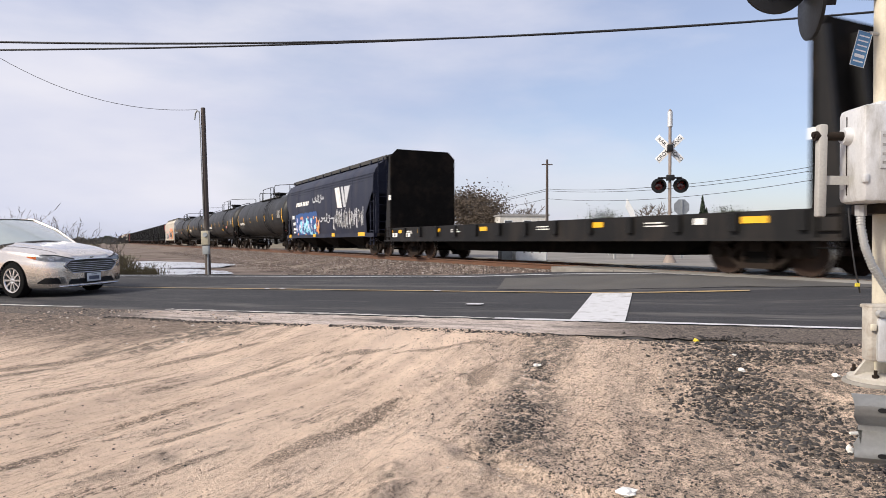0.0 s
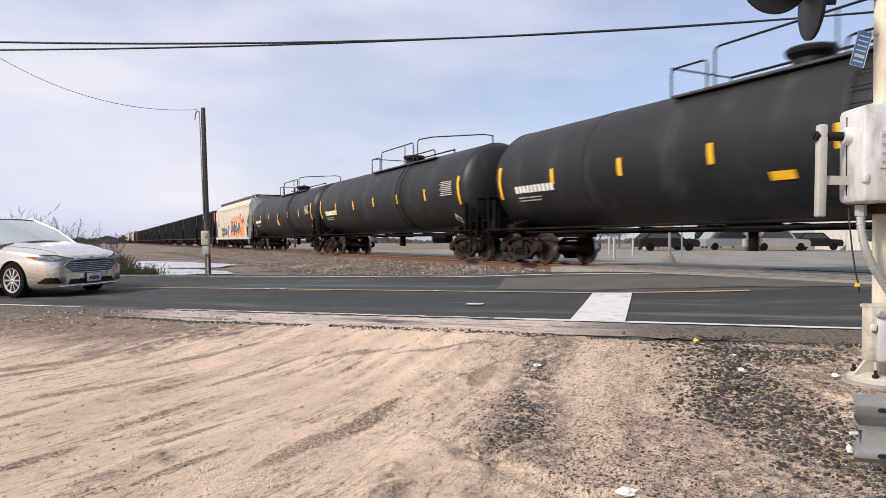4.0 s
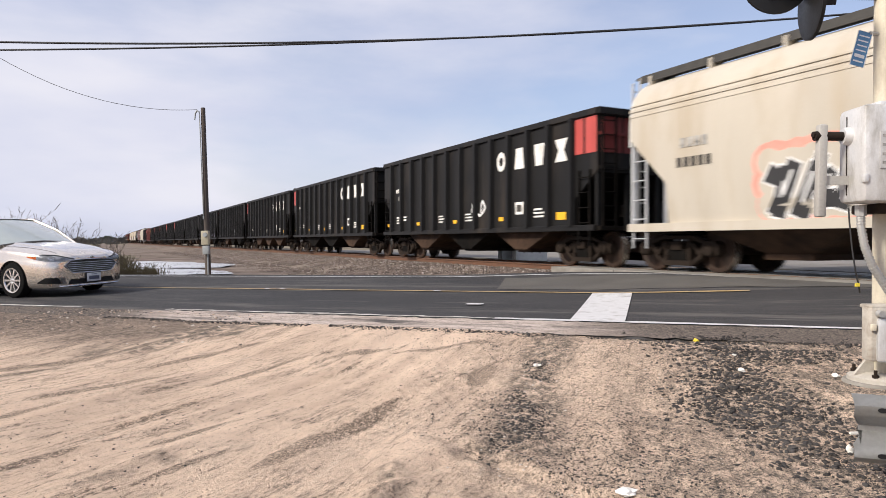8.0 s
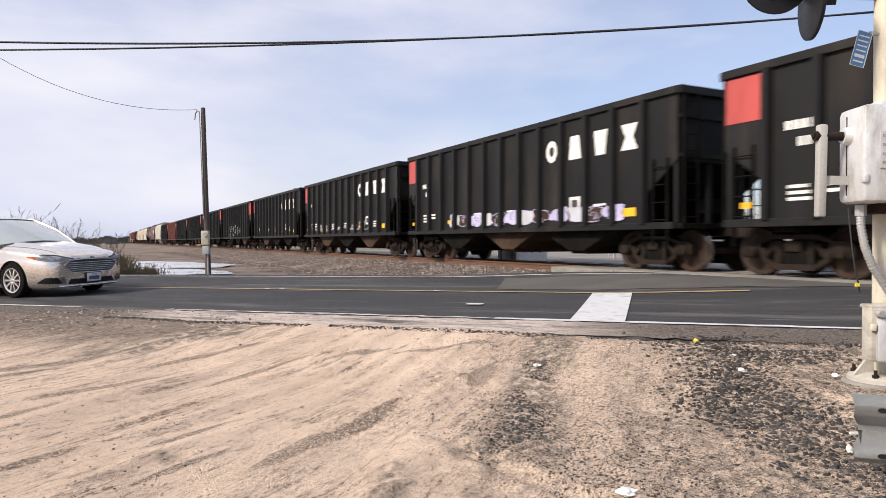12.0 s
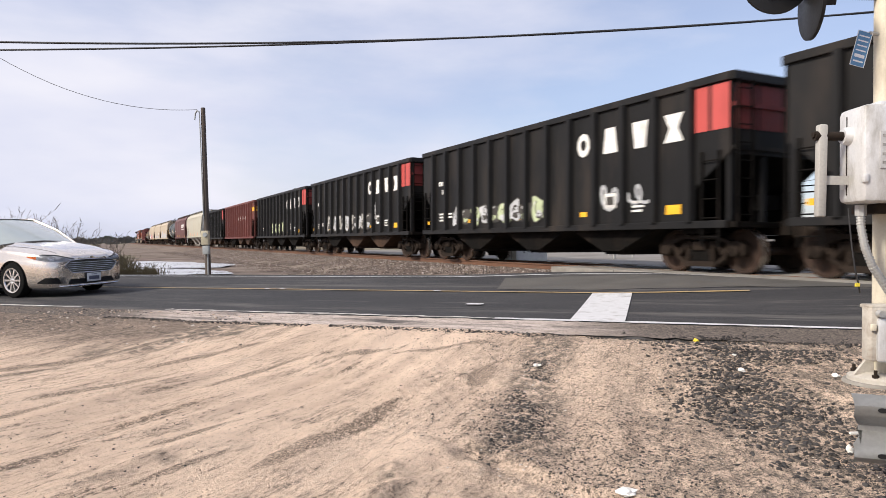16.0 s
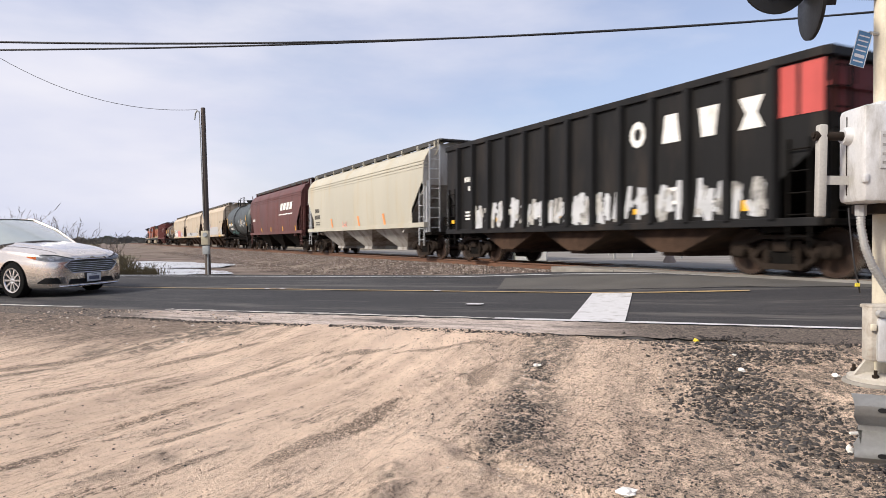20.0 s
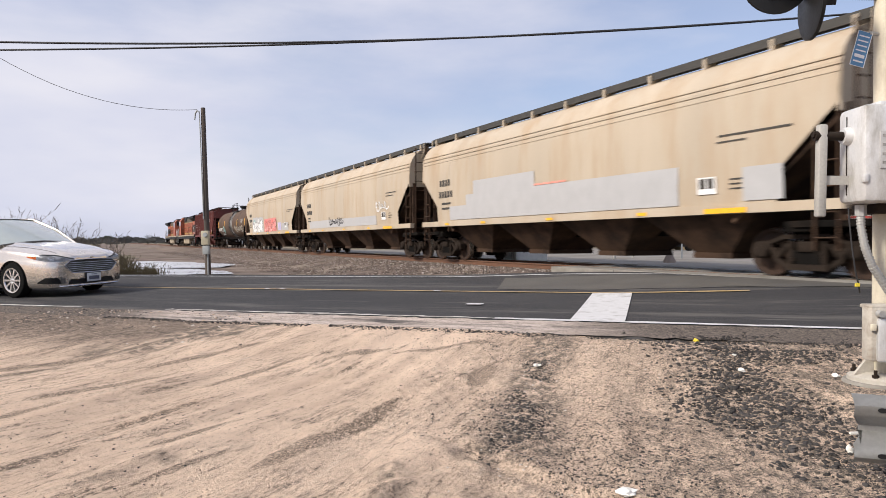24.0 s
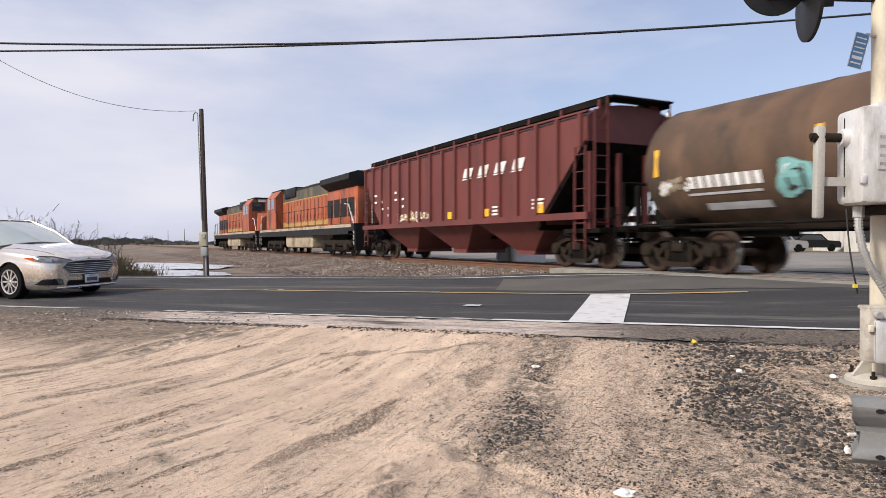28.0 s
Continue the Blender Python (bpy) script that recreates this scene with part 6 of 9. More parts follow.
def tank_car(p_right, p_left, paint, label, r=1.52, zc=2.55, walk_x=0.0, strips=True, long_walk=True, ring=None):
    w, L, tau = wagon("tank_wagon", label, "tank wagon", p_right, p_left)
    e = L / 2
    shell = [(-e + (L) * i / 12, r) for i in range(13)]
    hd = [(math.sin(a) * 0.62, math.cos(a) * r) for a in (math.pi / 2 * k / 8 for k in range(1, 9))]
    prof = [(-e - d, rr if rr > 1e-4 else 0.0) for d, rr in reversed(hd)] + shell + [(e + d, rr if rr > 1e-4 else 0.0) for d, rr in hd]
    part("tank_shell", lathe(bmesh.new(), prof, "x", 48, (0, 0, zc)), paint, w, smooth=50)
    for x in (-e, e, -e / 2, e / 2):
        part("weld_ring", lathe(bmesh.new(), ((x - 0.03, r), (x - 0.02, r + 0.012), (x + 0.02, r + 0.012), (x + 0.03, r)), "x", 48, (0, 0, zc)), paint, w)

    def side(z):
        return math.sqrt(max(0.01, r * r - (z - zc) ** 2))
    tc = e - 0.55
    ends = e + 1.35
    for sx in (-1, 1):
        part("stub_sill", bx(sx * (e - 0.6) - 2.0, sx * (e - 0.6) + 2.0, -0.2, 0.2, 0.78, 1.12), "under", w, smooth=0)

        def saddle():
            pts = [(-1.38, 0.95), (1.38, 0.95), (1.38, 1.15)] + [(r * math.sin(a), zc - r * math.cos(a)) for a in np.linspace(0.6, -0.6, 9)] + [(-1.38, 1.15)]
            return prism(bmesh.new(), pts, "x", -0.2, 0.2)
        part("saddle", shared("saddle%.2f%.2f" % (r, zc), saddle, "under", 0), "under", w, at=(sx * tc, 0, 0))
        bogie(w, sx * tc, tau)
        coupler(w, sx * (ends - 0.65), sx)
        part("end_sill", shared("tk_end", lambda: bx(-0.5, 0.35, -1.4, 1.4, 0.92, 1.02), "under", 0), "under", w, at=(sx * (ends - 0.75), 0, 0))
        part("end_railing", pipe(pipe(pipe(bmesh.new(), [(sx * (ends - 0.5), -1.35, 1.0), (sx * (ends - 0.5), -1.35, 2.05), (sx * (ends - 0.5), 1.35, 2.05), (sx * (ends - 0.5), 1.35, 1.0)], 0.028),
                                 [(sx * (ends - 0.5), -0.5, 1.0), (sx * (ends - 0.5), -0.5, 2.05)], 0.028), [(sx * (ends - 0.5), 0.5, 1.0), (sx * (ends - 0.5), 0.5, 2.05)], 0.028), "under", w)
        for y in (-1.45, 1.45):
            part("corner_post", bx(sx * (e + 0.25) - 0.06, sx * (e + 0.25) + 0.06, y - 0.05, y + 0.05, 0.95, 1.95), "under", w, smooth=0)
            ladder("corner_step", w, (sx * (ends - 0.55), y, 0.4), 1.1, 0.42, "under", 3)
        part("brake_gear", bx(sx * (e + 0.5) - 0.25, sx * (e + 0.5) + 0.25, -0.5, 0.3, 1.05, 1.45, bevel=0.04), "under", w)
    for y in (-1.5, 1.5):
        part("side_rail", rod(bmesh.new(), (-ends + 0.6, y, 1.02), (ends - 0.6, y, 1.02), 0.03, 6), "under", w)
        part("side_pipe", rod(bmesh.new(), (-e + 1.0, y * 0.75, 0.92), (e - 1.0, y * 0.75, 0.92), 0.035, 6), "under", w)
        for i in range(7):
            x = -e + 1.2 + (L - 2.4) * i / 6
            part("rail_bracket", bx(x - 0.03, x + 0.03, min(y, y * 0.62), max(y, y * 0.62), 1.0, 1.06), "under", w, smooth=0)
    part("bottom_valve", lathe(bx(walk_x - 0.5, walk_x + 0.5, -0.3, 0.3, zc - r - 0.18, zc - r + 0.1), ((0.45, 0.0), (0.45, 0.14), (zc - r, 0.14), (zc - r, 0.0)), "z", 10, (walk_x, 0, 0)), "under", w)
    part("air_reservoir", lathe(bmesh.new(), ((-0.6, 0), (-0.55, 0.18), (0.55, 0.18), (0.6, 0)), "x", 14, (e - 3.0, -0.7, 0.78)), "under", w)
    # top works
    top = zc + r
    part("manway", lathe(bmesh.new(), ((top - 0.1, 0.34), (top + 0.12, 0.35), (top + 0.22, 0.47), (top + 0.30, 0.49), (top + 0.34, 0.45), (top + 0.35, 0.0)), "z", 20, (walk_x + (1.3 if long_walk else 0.0), 0, 0)), "black_part", w)
    loops = ((-1.4, -0.4, 0.62), (-0.2, 3.3, 0.82), (2.6, 5.3, 0.30), (3.7, 6.4, 0.88)) if long_walk else ((-1.5, -0.7, 0.6), (-0.5, 1.5, 0.72))
    part("platform", bx(walk_x + loops[0][0], walk_x + loops[-1][1] - (1.2 if long_walk else 0.0), -0.95, 0.95, top - 0.22, top - 0.17), "grating", w, "steel top platform", smooth=0)
    for a, b, hh in loops:
        a, b, z0 = a + walk_x, b + walk_x, top - 0.2
        if long_walk and b > 6:
            # the end rail turns across the top to the far side
            part("platform_railing", pipe(bmesh.new(), [(a, -0.95, z0), (a, -0.95, z0 + hh - 0.1), (a + 0.1, -0.92, z0 + hh), (a + 0.9, -0.72, z0 + hh), (b - 0.3, 0.75, z0 + hh), (b, 0.95, z0 + hh - 0.08), (b, 0.95, z0)], 0.024), "black_part", w)
            continue
        part("platform_railing", pipe(bmesh.new(), [(a, -0.95, z0), (a, -0.95, z0 + hh - 0.1), (a + 0.03, -0.95, z0 + hh - 0.03), (a + 0.12, -0.95, z0 + hh), (b - 0.12, -0.95, z0 + hh), (b - 0.03, -0.95, z0 + hh - 0.03), (b, -0.95, z0 + hh - 0.1), (b, -0.95, z0)], 0.024), "black_part", w)
        if hh > 0.5 and b - a > 1.5:
            part("railing_post", rod(bmesh.new(), (a * 0.25 + b * 0.75, -0.95, z0), (a * 0.25 + b * 0.75, -0.95, z0 + hh), 0.02), "black_part", w)
    part("railing_gate", rod(bmesh.new(), (walk_x + loops[0][0], -0.95, top + 0.45), (walk_x + loops[0][0], 0.95, top + 0.45), 0.02), "black_part", w)
    part("far_railing", pipe(bmesh.new(), [(walk_x + loops[0][0], 0.95, top - 0.2), (walk_x + loops[0][0], 0.95, top + 0.45), (walk_x + loops[1][1], 0.95, top + 0.45), (walk_x + loops[1][1], 0.95, top - 0.2)], 0.022), "black_part", w)
    walk_x = walk_x + (3.2 if long_walk else 0.0)
    for dx in (-0.22, 0.22):
        part("ladder_stile", pipe(bmesh.new(), [(walk_x + dx, -side(z) - 0.10 if z < top - 0.3 else -0.95, z) for z in np.linspace(1.0, top - 0.2, 9)], 0.02, 5), "black_part", w)
    for z in np.linspace(1.15, top - 0.35, 10):
        part("ladder_rung", rod(bmesh.new(), (walk_x - 0.22, -side(z) - 0.10, z), (walk_x + 0.22, -side(z) - 0.10, z), 0.014, 5), "black_part", w)
    walk_x = walk_x - (3.2 if long_walk else 0.0)
    if ring:
        part("saddle_band", lathe(bmesh.new(), ((walk_x - 0.8, r), (walk_x - 0.78, r + 0.03), (walk_x + 0.78, r + 0.03), (walk_x + 0.8, r)), "x", 48, (0, 0, zc)), ring, w, "pale worn band round the middle")
    # marks
    if strips:
        for x in [-e + 0.15 + (L - 0.3) * i / 6 for i in range(7)] if L > 12 else (-e + 0.2, 0.0 - e / 2, e / 2, e - 0.2):
            hh = 0.48 if abs(x) > e - 0.3 else 0.21
            patch_on(w, "reflector", "yellow", x - 0.065, x + 0.065, 2.40 - hh, 2.40 + hh, side, 0.02, "yellow reflective strip")
    # hazard plates as plain shapes
    for x in (e - 0.9,):
        plate_on(w, "hazard_plate", "sign_white", [(x - 0.2, 1.45), (x, 1.25), (x + 0.2, 1.45), (x, 1.65)], side, 0.03, "white and red hazard diamond")
        plate_on(w, "hazard_plate", "red_panel", [(x - 0.13, 1.45), (x, 1.32), (x + 0.13, 1.45), (x, 1.58)], side, 0.036, "white and red hazard diamond")
    tagged(w, group="tank wagons of the train")
    return w, L, side


def flat_wagon():
    w, L, tau = wagon("bulkhead_flat_wagon", "black empty bulkhead flat wagon with yellow reflective strips", "railway wagon", 12.2, 32.2)
    e = L / 2

    def side(z):
        return 1.5
    part("deck", bx(-e, e, -1.46, 1.46, 1.10, 1.19), "black_car", w, smooth=0)
    for sy in (-1, 1):
        part("side_sill", prism(bmesh.new(), ((sy * 1.38, 0.72), (sy * 1.5, 0.72), (sy * 1.5, 1.22), (sy * 1.38, 1.22)), "x", -e, e), "black_car", w, smooth=0)
        part("sill_flange", bx(-e, e, sy * 1.5 - 0.06, sy * 1.5 + 0.06, 0.66, 0.72), "black_car", w, smooth=0)
        for i in range(14):
            x = -e + 0.7 + (L - 1.4) * i / 13
            part("stake_pocket", shared("stake", lambda: bx(-0.09, 0.09, -0.05, 0.05, 0.84, 1.20, bevel=0.01), "black_car", 0), "black_car", w, at=(x, sy * 1.54, 0))
    part("centre_sill", bx(-e - 0.3, e + 0.3, -0.4, 0.4, 0.62, 1.10), "under", w, smooth=0)
    part("belly_beam", prism(bmesh.new(), ((-e + 3.6, 0.64), (e - 3.6, 0.64), (e - 4.6, 0.34), (-e + 4.6, 0.34)), "y", -0.55, 0.55), "under", w, "deep black centre beam", smooth=0)
    for sx in (-1, 1):
        xb = sx * (e - 0.55)

        def bulk():
            pts = [(-1.5, 1.19), (1.5, 1.19), (1.5, 4.24), (1.2, 4.54), (-1.2, 4.54), (-1.5, 4.24)]
            return prism(bmesh.new(), pts, "x", -0.06, 0.06)
        b = part("bulkhead", shared("bulkhead", bulk, "under", 0), "under", w, "tall black steel bulkhead", at=(xb, 0, 0))
        for y in (-1.43, -0.48, 0.48, 1.43):
            part("bulkhead_post", shared("bulkpost", lambda: prism(bmesh.new(), ((0, 1.15), (0.52, 1.15), (0.30, 2.8), (0.14, 4.32), (0, 4.32)), "y", -0.06, 0.06), "black_car", 0), "black_car", b,
                 at=Matrix.Rotation(0 if sx > 0 else math.pi, 4, "Z") @ Matrix.Translation((0.05, 0, 0)) @ Matrix.Translation((0, y if sx > 0 else -y, 0)))
        part("side_mark", bx(xb + sx * 0.05 - 0.12, xb + sx * 0.05 + 0.12, -1.515, -1.505, 2.4, 2.6), "white_mark", w, "white round mark", smooth=0)
        bogie(w, sx * (e - 2.0), tau)
        coupler(w, sx * (e + 0.1), sx)
        ladder("corner_ladder", w, (sx * (e - 0.25), -1.52, 0.4), 0.85, 0.42, "under", 3)
    for x, ww, m in ((-e + 1.6, 0.35, "yellow"), (-e + 5.0, 0.45, "yellow"), (-e + 8.3, 0.45, "yellow"), (e - 6.2, 0.5, "yellow"), (e - 1.7, 0.6, "yellow"), (e - 3.0, 0.3, "white_mark"), (-e + 0.7, 0.3, "yellow"), (-e + 3.4, 0.22, "yellow")):
        plate_on(w, "reflector", m, rect(x, 1.06, ww, 0.13), side, label="yellow reflective strip" if m == "yellow" else "")
    for x in (-e + 2.6, -e + 6.4, e - 4.2, e - 8.4):
        bars(w, side, x, 1.06, 0.7, 2, 0.03, 0.04, seed=int(x * 7))
    for i, x in enumerate((-e + 0.9, -e + 1.2, -e + 2.2, -e + 2.5)):
        plate_on(w, "number_block", "white_mark", rect(x, 0.92, 0.2, 0.16), side)
    return w


def locomotive(p_right, p_left, cab_right, seed=0):
    """A six-axle diesel: orange hood with a yellow band, black roof and radiator wings, orange nose."""
    w, L, tau = wagon("diesel_locomotive", "orange and black six-axle diesel freight locomotive with yellow band", "locomotive", p_right, p_left)
    f = 1 if cab_right else -1
    e = L / 2

    def X(a, b):
        return (min(f * a, f * b), max(f * a, f * b))

    def bxx(a, b, *r, **k):
        return bx(*X(a, b), *r, **k)
    part("frame", bxx(-e, e, -1.5, 1.5, 1.25, 1.6), "loco_black", w, smooth=0)
    part("frame_stripe", bxx(-e + 0.4, e - 0.4, -1.515, -1.50, 1.42, 1.58), "tan_tank", w, smooth=0)
    part("hood", bxx(-e + 5.6, e - 5.4, -1.0, 1.0, 1.6, 3.98, bevel=0.06), "orange", w, "orange engine hood")
    part("hood_roof", bxx(-e + 5.6, e - 5.4, -0.98, 0.98, 3.98, 4.14, bevel=0.06), "loco_black", w)
    part("hood_band", bxx(-e + 5.7, e - 5.5, -1.012, 1.012, 3.30, 3.40), "loco_yellow", w, smooth=0)
    part("hood_band", bxx(-e + 5.7, e - 5.5, -1.014, 1.014, 1.72, 2.02), "loco_yellow", w, smooth=0)
    part("dark_band", bxx(-e + 5.7, e - 5.5, -1.010, 1.010, 3.41, 3.99), "loco_grime", w, smooth=0)
    part("radiator_house", bxx(-e + 0.7, -e + 5.6, -1.05, 1.05, 1.6, 3.9, bevel=0.05), "orange", w, "orange radiator housing")
    part("radiator_wing", prism(bmesh.new(), ((-1.05, 3.45), (-1.55, 3.78), (-1.55, 4.05), (-1.1, 4.20), (1.1, 4.20), (1.55, 4.05), (1.55, 3.78), (1.05, 3.45)), "x", *X(-e + 0.6, -e + 5.4)), "loco_black", w, "black flared radiator wings", smooth=0)
    part("exhaust_stack", bxx(-1.0, 0.6, -0.5, 0.5, 4.1, 4.3, bevel=0.05), "loco_black", w)
    part("dynamic_brake_box", bxx(e - 9.0, e - 6.2, -1.1, 1.1, 3.6, 4.27, bevel=0.08), "loco_black", w)
    part("cab", prism(bmesh.new(), ((-1.5, 1.6), (-1.5, 3.75), (-1.1, 4.26), (1.1, 4.26), (1.5, 3.75), (1.5, 1.6)), "x", *X(e - 5.4, e - 2.6)), "orange", w, "orange cab", smooth=0)
    part("cab_roof", bxx(e - 5.5, e - 2.4, -1.12, 1.12, 4.23, 4.34, bevel=0.05), "loco_black", w)
    part("nose", prism(bmesh.new(), [(f * p[0], p[1]) for p in ((e - 2.6, 1.6), (e - 0.9, 1.6), (e - 0.9, 2.75), (e - 1.2, 2.95), (e - 2.6, 3.1))], "y", -0.85, 0.85), "orange", w, smooth=0)
    for y in (-1.507, 1.507):
        for a in (e - 4.95, e - 3.85):
            part("cab_window", bx(*X(a, a + 0.75), y - 0.01, y + 0.01, 3.0, 3.7), "glass_dark", w, "dark cab window", smooth=0)
    for y in (-0.75, 0.75):
        part("windscreen", bx(*X(e - 2.6, e - 2.585), y - 0.5, y + 0.5, 3.25, 3.95), "glass_dark", w, "dark windscreen", smooth=0)
    for i in range(12):
        x = -e + 6.0 + i * (L - 12.2) / 12
        for y in (-1.012, 1.012):
            part("hood_door", shared("hood_door", lambda: bx(-0.28, 0.28, -0.012, 0.012, 1.95, 3.35, bevel=0.004), "orange", 0), "orange", w, at=(f * (x + 0.3), y, 0))
    for i in range(4):
        x = -e + 1.2 + i * 1.15
        part("grille", bx(*X(x, x + 0.9), -1.07, -1.05, 2.0, 2.95), "loco_black", w, "black intake grille", smooth=0)
    part("fuel_tank", bx(-3.1, 3.1, -1.35, 1.35, 0.35, 1.22, bevel=0.15), "tan_tank", w, "dusty tan fuel tank")
    part("walkway_skirt", bxx(-e + 0.8, e - 1.0, -1.52, -1.50, 1.08, 1.26), "loco_black", w, smooth=0)
    rail = bmesh.new()
    for y in (-1.46, 1.46):
        for i in range(11):
            x = f * (-e + 0.6 + i * (L - 6.4) / 10)
            rod(rail, (x, y, 1.6), (x, y, 2.6), 0.018, 5)
        rod(rail, (f * (-e + 0.6), y, 2.6), (f * (e - 5.8), y, 2.6), 0.018, 5)
    part("side_handrail", rail, "loco_black", w, "dark side handrails")
    rail = bmesh.new()
    for sx in (-1, 1):
        for y in (-1.46, 1.46):
            pipe(rail, [(sx * (e - 0.15), y, 0.55), (sx * (e - 0.15), y, 1.6), (sx * (e - 0.9), y, 2.55), (sx * (e - 1.5), y, 2.6)], 0.028, 5)
        for y in (-1.35, -0.5, 0.5, 1.35):
            rod(rail, (sx * (e - 0.2), y, 0.5 if abs(y) > 1 else 1.6), (sx * (e - 0.2), y, 2.7), 0.02, 5)
        rod(rail, (sx * (e - 0.2), -0.5, 2.7), (sx * (e - 0.2), 0.5, 2.7), 0.02, 5)
    part("handrail", rail, "alu", w, "pale end handrails")
    for i in range(3):
        for sx in (-1, 1):
            part("step", bx(sx * (e - 0.35) - 0.3, sx * (e - 0.35) + 0.3, -1.5, -1.2, 0.45 + 0.3 * i, 0.50 + 0.3 * i), "under", w, smooth=0)
    for sx in (-1, 1):
        part("pilot", bx(*((sx * e - 0.12, sx * e + 0.05) if sx > 0 else (sx * e - 0.05, sx * e + 0.12)), -1.45, 1.45, 0.3, 1.5), "loco_black", w, smooth=0)
        coupler(w, sx * (e - 0.1), sx)
        b = part("bogie", shared("loco_bogie", lambda: box(bx(-2.5, 2.5, -1.15, -0.98, 0.5, 0.82, bevel=0.05), -2.5, 2.5, 0.98, 1.15, 0.5, 0.82), "truck"), "truck", w, "dusty three-axle locomotive bogie", at=(sx * (e - 3.9), 0, 0))
        part("brake_rigging", shared("loco_brake", lambda: box(bx(-2.2, 2.2, -1.2, -1.05, 0.2, 0.45, bevel=0.05), -1.2, 1.2, -0.9, 0.9, 0.5, 1.25), "under"), "under", b)
        for k in (-1.85, 0, 1.85):
            ww = part("wheelset", wheelset_mesh(), "wheel", b, at=Matrix.Translation((k, 0, WR)))
            WHEELS.append((ww, Vector((k, 0, WR)), tau - sx * (e - 3.9) - k))
            part("axle_box", shared("axle_box", lambda: bx(-0.25, 0.25, -0.12, 0.12, 0.28, 0.62, bevel=0.04), "truck"), "truck", b, at=(k, -1.14, 0))
    for y in (-1.6, 1.6):
        part("number_board", bx(*X(e - 2.62, e - 2.55), y * 0.3 - 0.3, y * 0.3 + 0.3, 3.98, 4.18), "sign_white", w, smooth=0)
    bars(w, lambda z: 1.0, f * 1.2, 2.75, 1.9, 1, 0.5, mat="loco_yellow", name="name_bar")
    return tagged(w, group="locomotives of the train")


def build_train():
    flat_wagon()
    # navy covered hopper with sprayed shapes
    w, L, sd = covered_hopper(33.5, 49.0, "navy", "navy", "under", "navy covered hopper wagon with white chevrons and colourful graffiti", 3, 1.0, 4, sill_mat="navy", truck_in=1.1, board_low=0.30)
    e = L / 2
    for x, ww in ((2.85, 0.72), (3.62, 0.32)):
        plate_on(w, "chevron", "white_mark" if ww > 0.36 else "g_silver", rect(x, 2.88, ww, 1.05, -0.45), sd, label="white chevron bar")
    plate_on(w, "chevron", "g_silver", [(3.75, 3.38), (4.65, 3.38), (4.05, 2.42)], sd, label="pale grey chevron wedge")
    for i in range(8):
        plate_on(w, "letter_block", "white_mark", rect(-5.2 + i * 0.33 + (0.12 if i > 3 else 0), 2.88, 0.25, 0.24, 0.45), sd, label="white painted shape")
    spray(w, sd, -1.6, 0.4, 2.75, 3.3, ["g_silver"], None, 3, 12)
    for x, z, ww, hh in ((-6.1, 2.15, 0.5, 0.22), (-5.85, 1.75, 0.7, 0.18), (-5.85, 1.42, 0.7, 0.12), (-6.0, 1.22, 0.5, 0.10)):
        plate_on(w, "data_panel", "white_mark", rect(x, z, ww, hh), sd, label="white data panel")
    piece(w, sd, -5.4, -1.2, 0.98, 2.05, ["g_sky", "g_royal", "g_sky", "g_lilac", "g_royal"], "g_navy", 7, 3, ("g_royal",), "g_orange", 0.24)
    piece(w, sd, -1.4, -0.5, 1.2, 2.0, ["g_orange"], "dark_mark", 1, 5, (), "g_orange", 0.2)
    piece(w, sd, 1.9, 6.5, 1.25, 2.3, ["g_silver", "g_silver", "grey_mark"], None, 13, 8, (), None, 0.11)
    spray(w, sd, -0.4, 2.0, 1.65, 2.15, ["g_silver"], None, 4, 9)
    for x in (-e + 0.9, -1.5, 2.0, e - 1.5):
        plate_on(w, "reflector", "yellow", rect(x, 1.0, 0.5 if x < e - 2 else 0.9, 0.17), lambda z: 1.565, label="yellow reflective strip")
    # long black tanks
    for k, (a, b) in enumerate(((50.6, 66.9), (69.5, 85.7), (88.1, 104.5), (106.2, 122.9))):
        w, L, sd = tank_car(a, b, "tank_black", "long black tank wagon with yellow reflective strips", walk_x=-0.2)
        e = L / 2
        number_blocks(w, sd, -e + 1.0, 2.15, 10, 0.20)
        bars(w, sd, -e + 1.6, 1.92, 1.2, 2, 0.035, 0.05, "grey_mark")
        patch_on(w, "data_panel", "truck", e - 1.6, e - 0.6, 2.25, 2.8, sd, 0.016, "worn white data panel")
        for i in range(8):
            patch_on(w, "data_bar", "grey_mark", e - 1.57 + 0.07 * (i % 3), e - 0.63, 2.275 + i * 0.066, 2.31 + i * 0.066, sd, 0.022)
        if k in (1, 3):
            plate_on(w, "warning_plate", "g_pink", rect(-0.2 if k == 3 else 4.2, 2.05, 0.4, 0.24), sd, 0.02, "faded red and white notice")
            plate_on(w, "warning_plate", "yellow", rect(-0.2 if k == 3 else 1.5, 1.85, 0.5, 0.16), sd, 0.02, "yellow notice")
        if k == 2:
            number_blocks(w, sd, -e + 1.0, 2.16, 9, 0.23, "yellow")
    # cream-white hopper with big graffiti
    w, L, sd = covered_hopper(124.4, 141.9, "white_car", "grey_end", "dark_brown", "cream-white covered hopper wagon with black and orange graffiti", 4, 1.1, 6, sheet_mat="pale_end", post_mat="silver")
    e = L / 2
    piece(w, sd, -5.2, -0.9, 1.02, 2.15, ["g_black"], "g_white", 6, 21, ("g_pink", "white_car"), None, 0.2)
    piece(w, sd, -0.9, 0.5, 1.05, 1.8, ["g_black", "g_white"], None, 3, 24, ("g_pink",), None, 0.12)
    piece(w, sd, 0.7, 4.9, 1.15, 2.55, ["g_black"], "g_white", 6, 22, ("g_pink", "g_orange"), "yellow", 0.23)
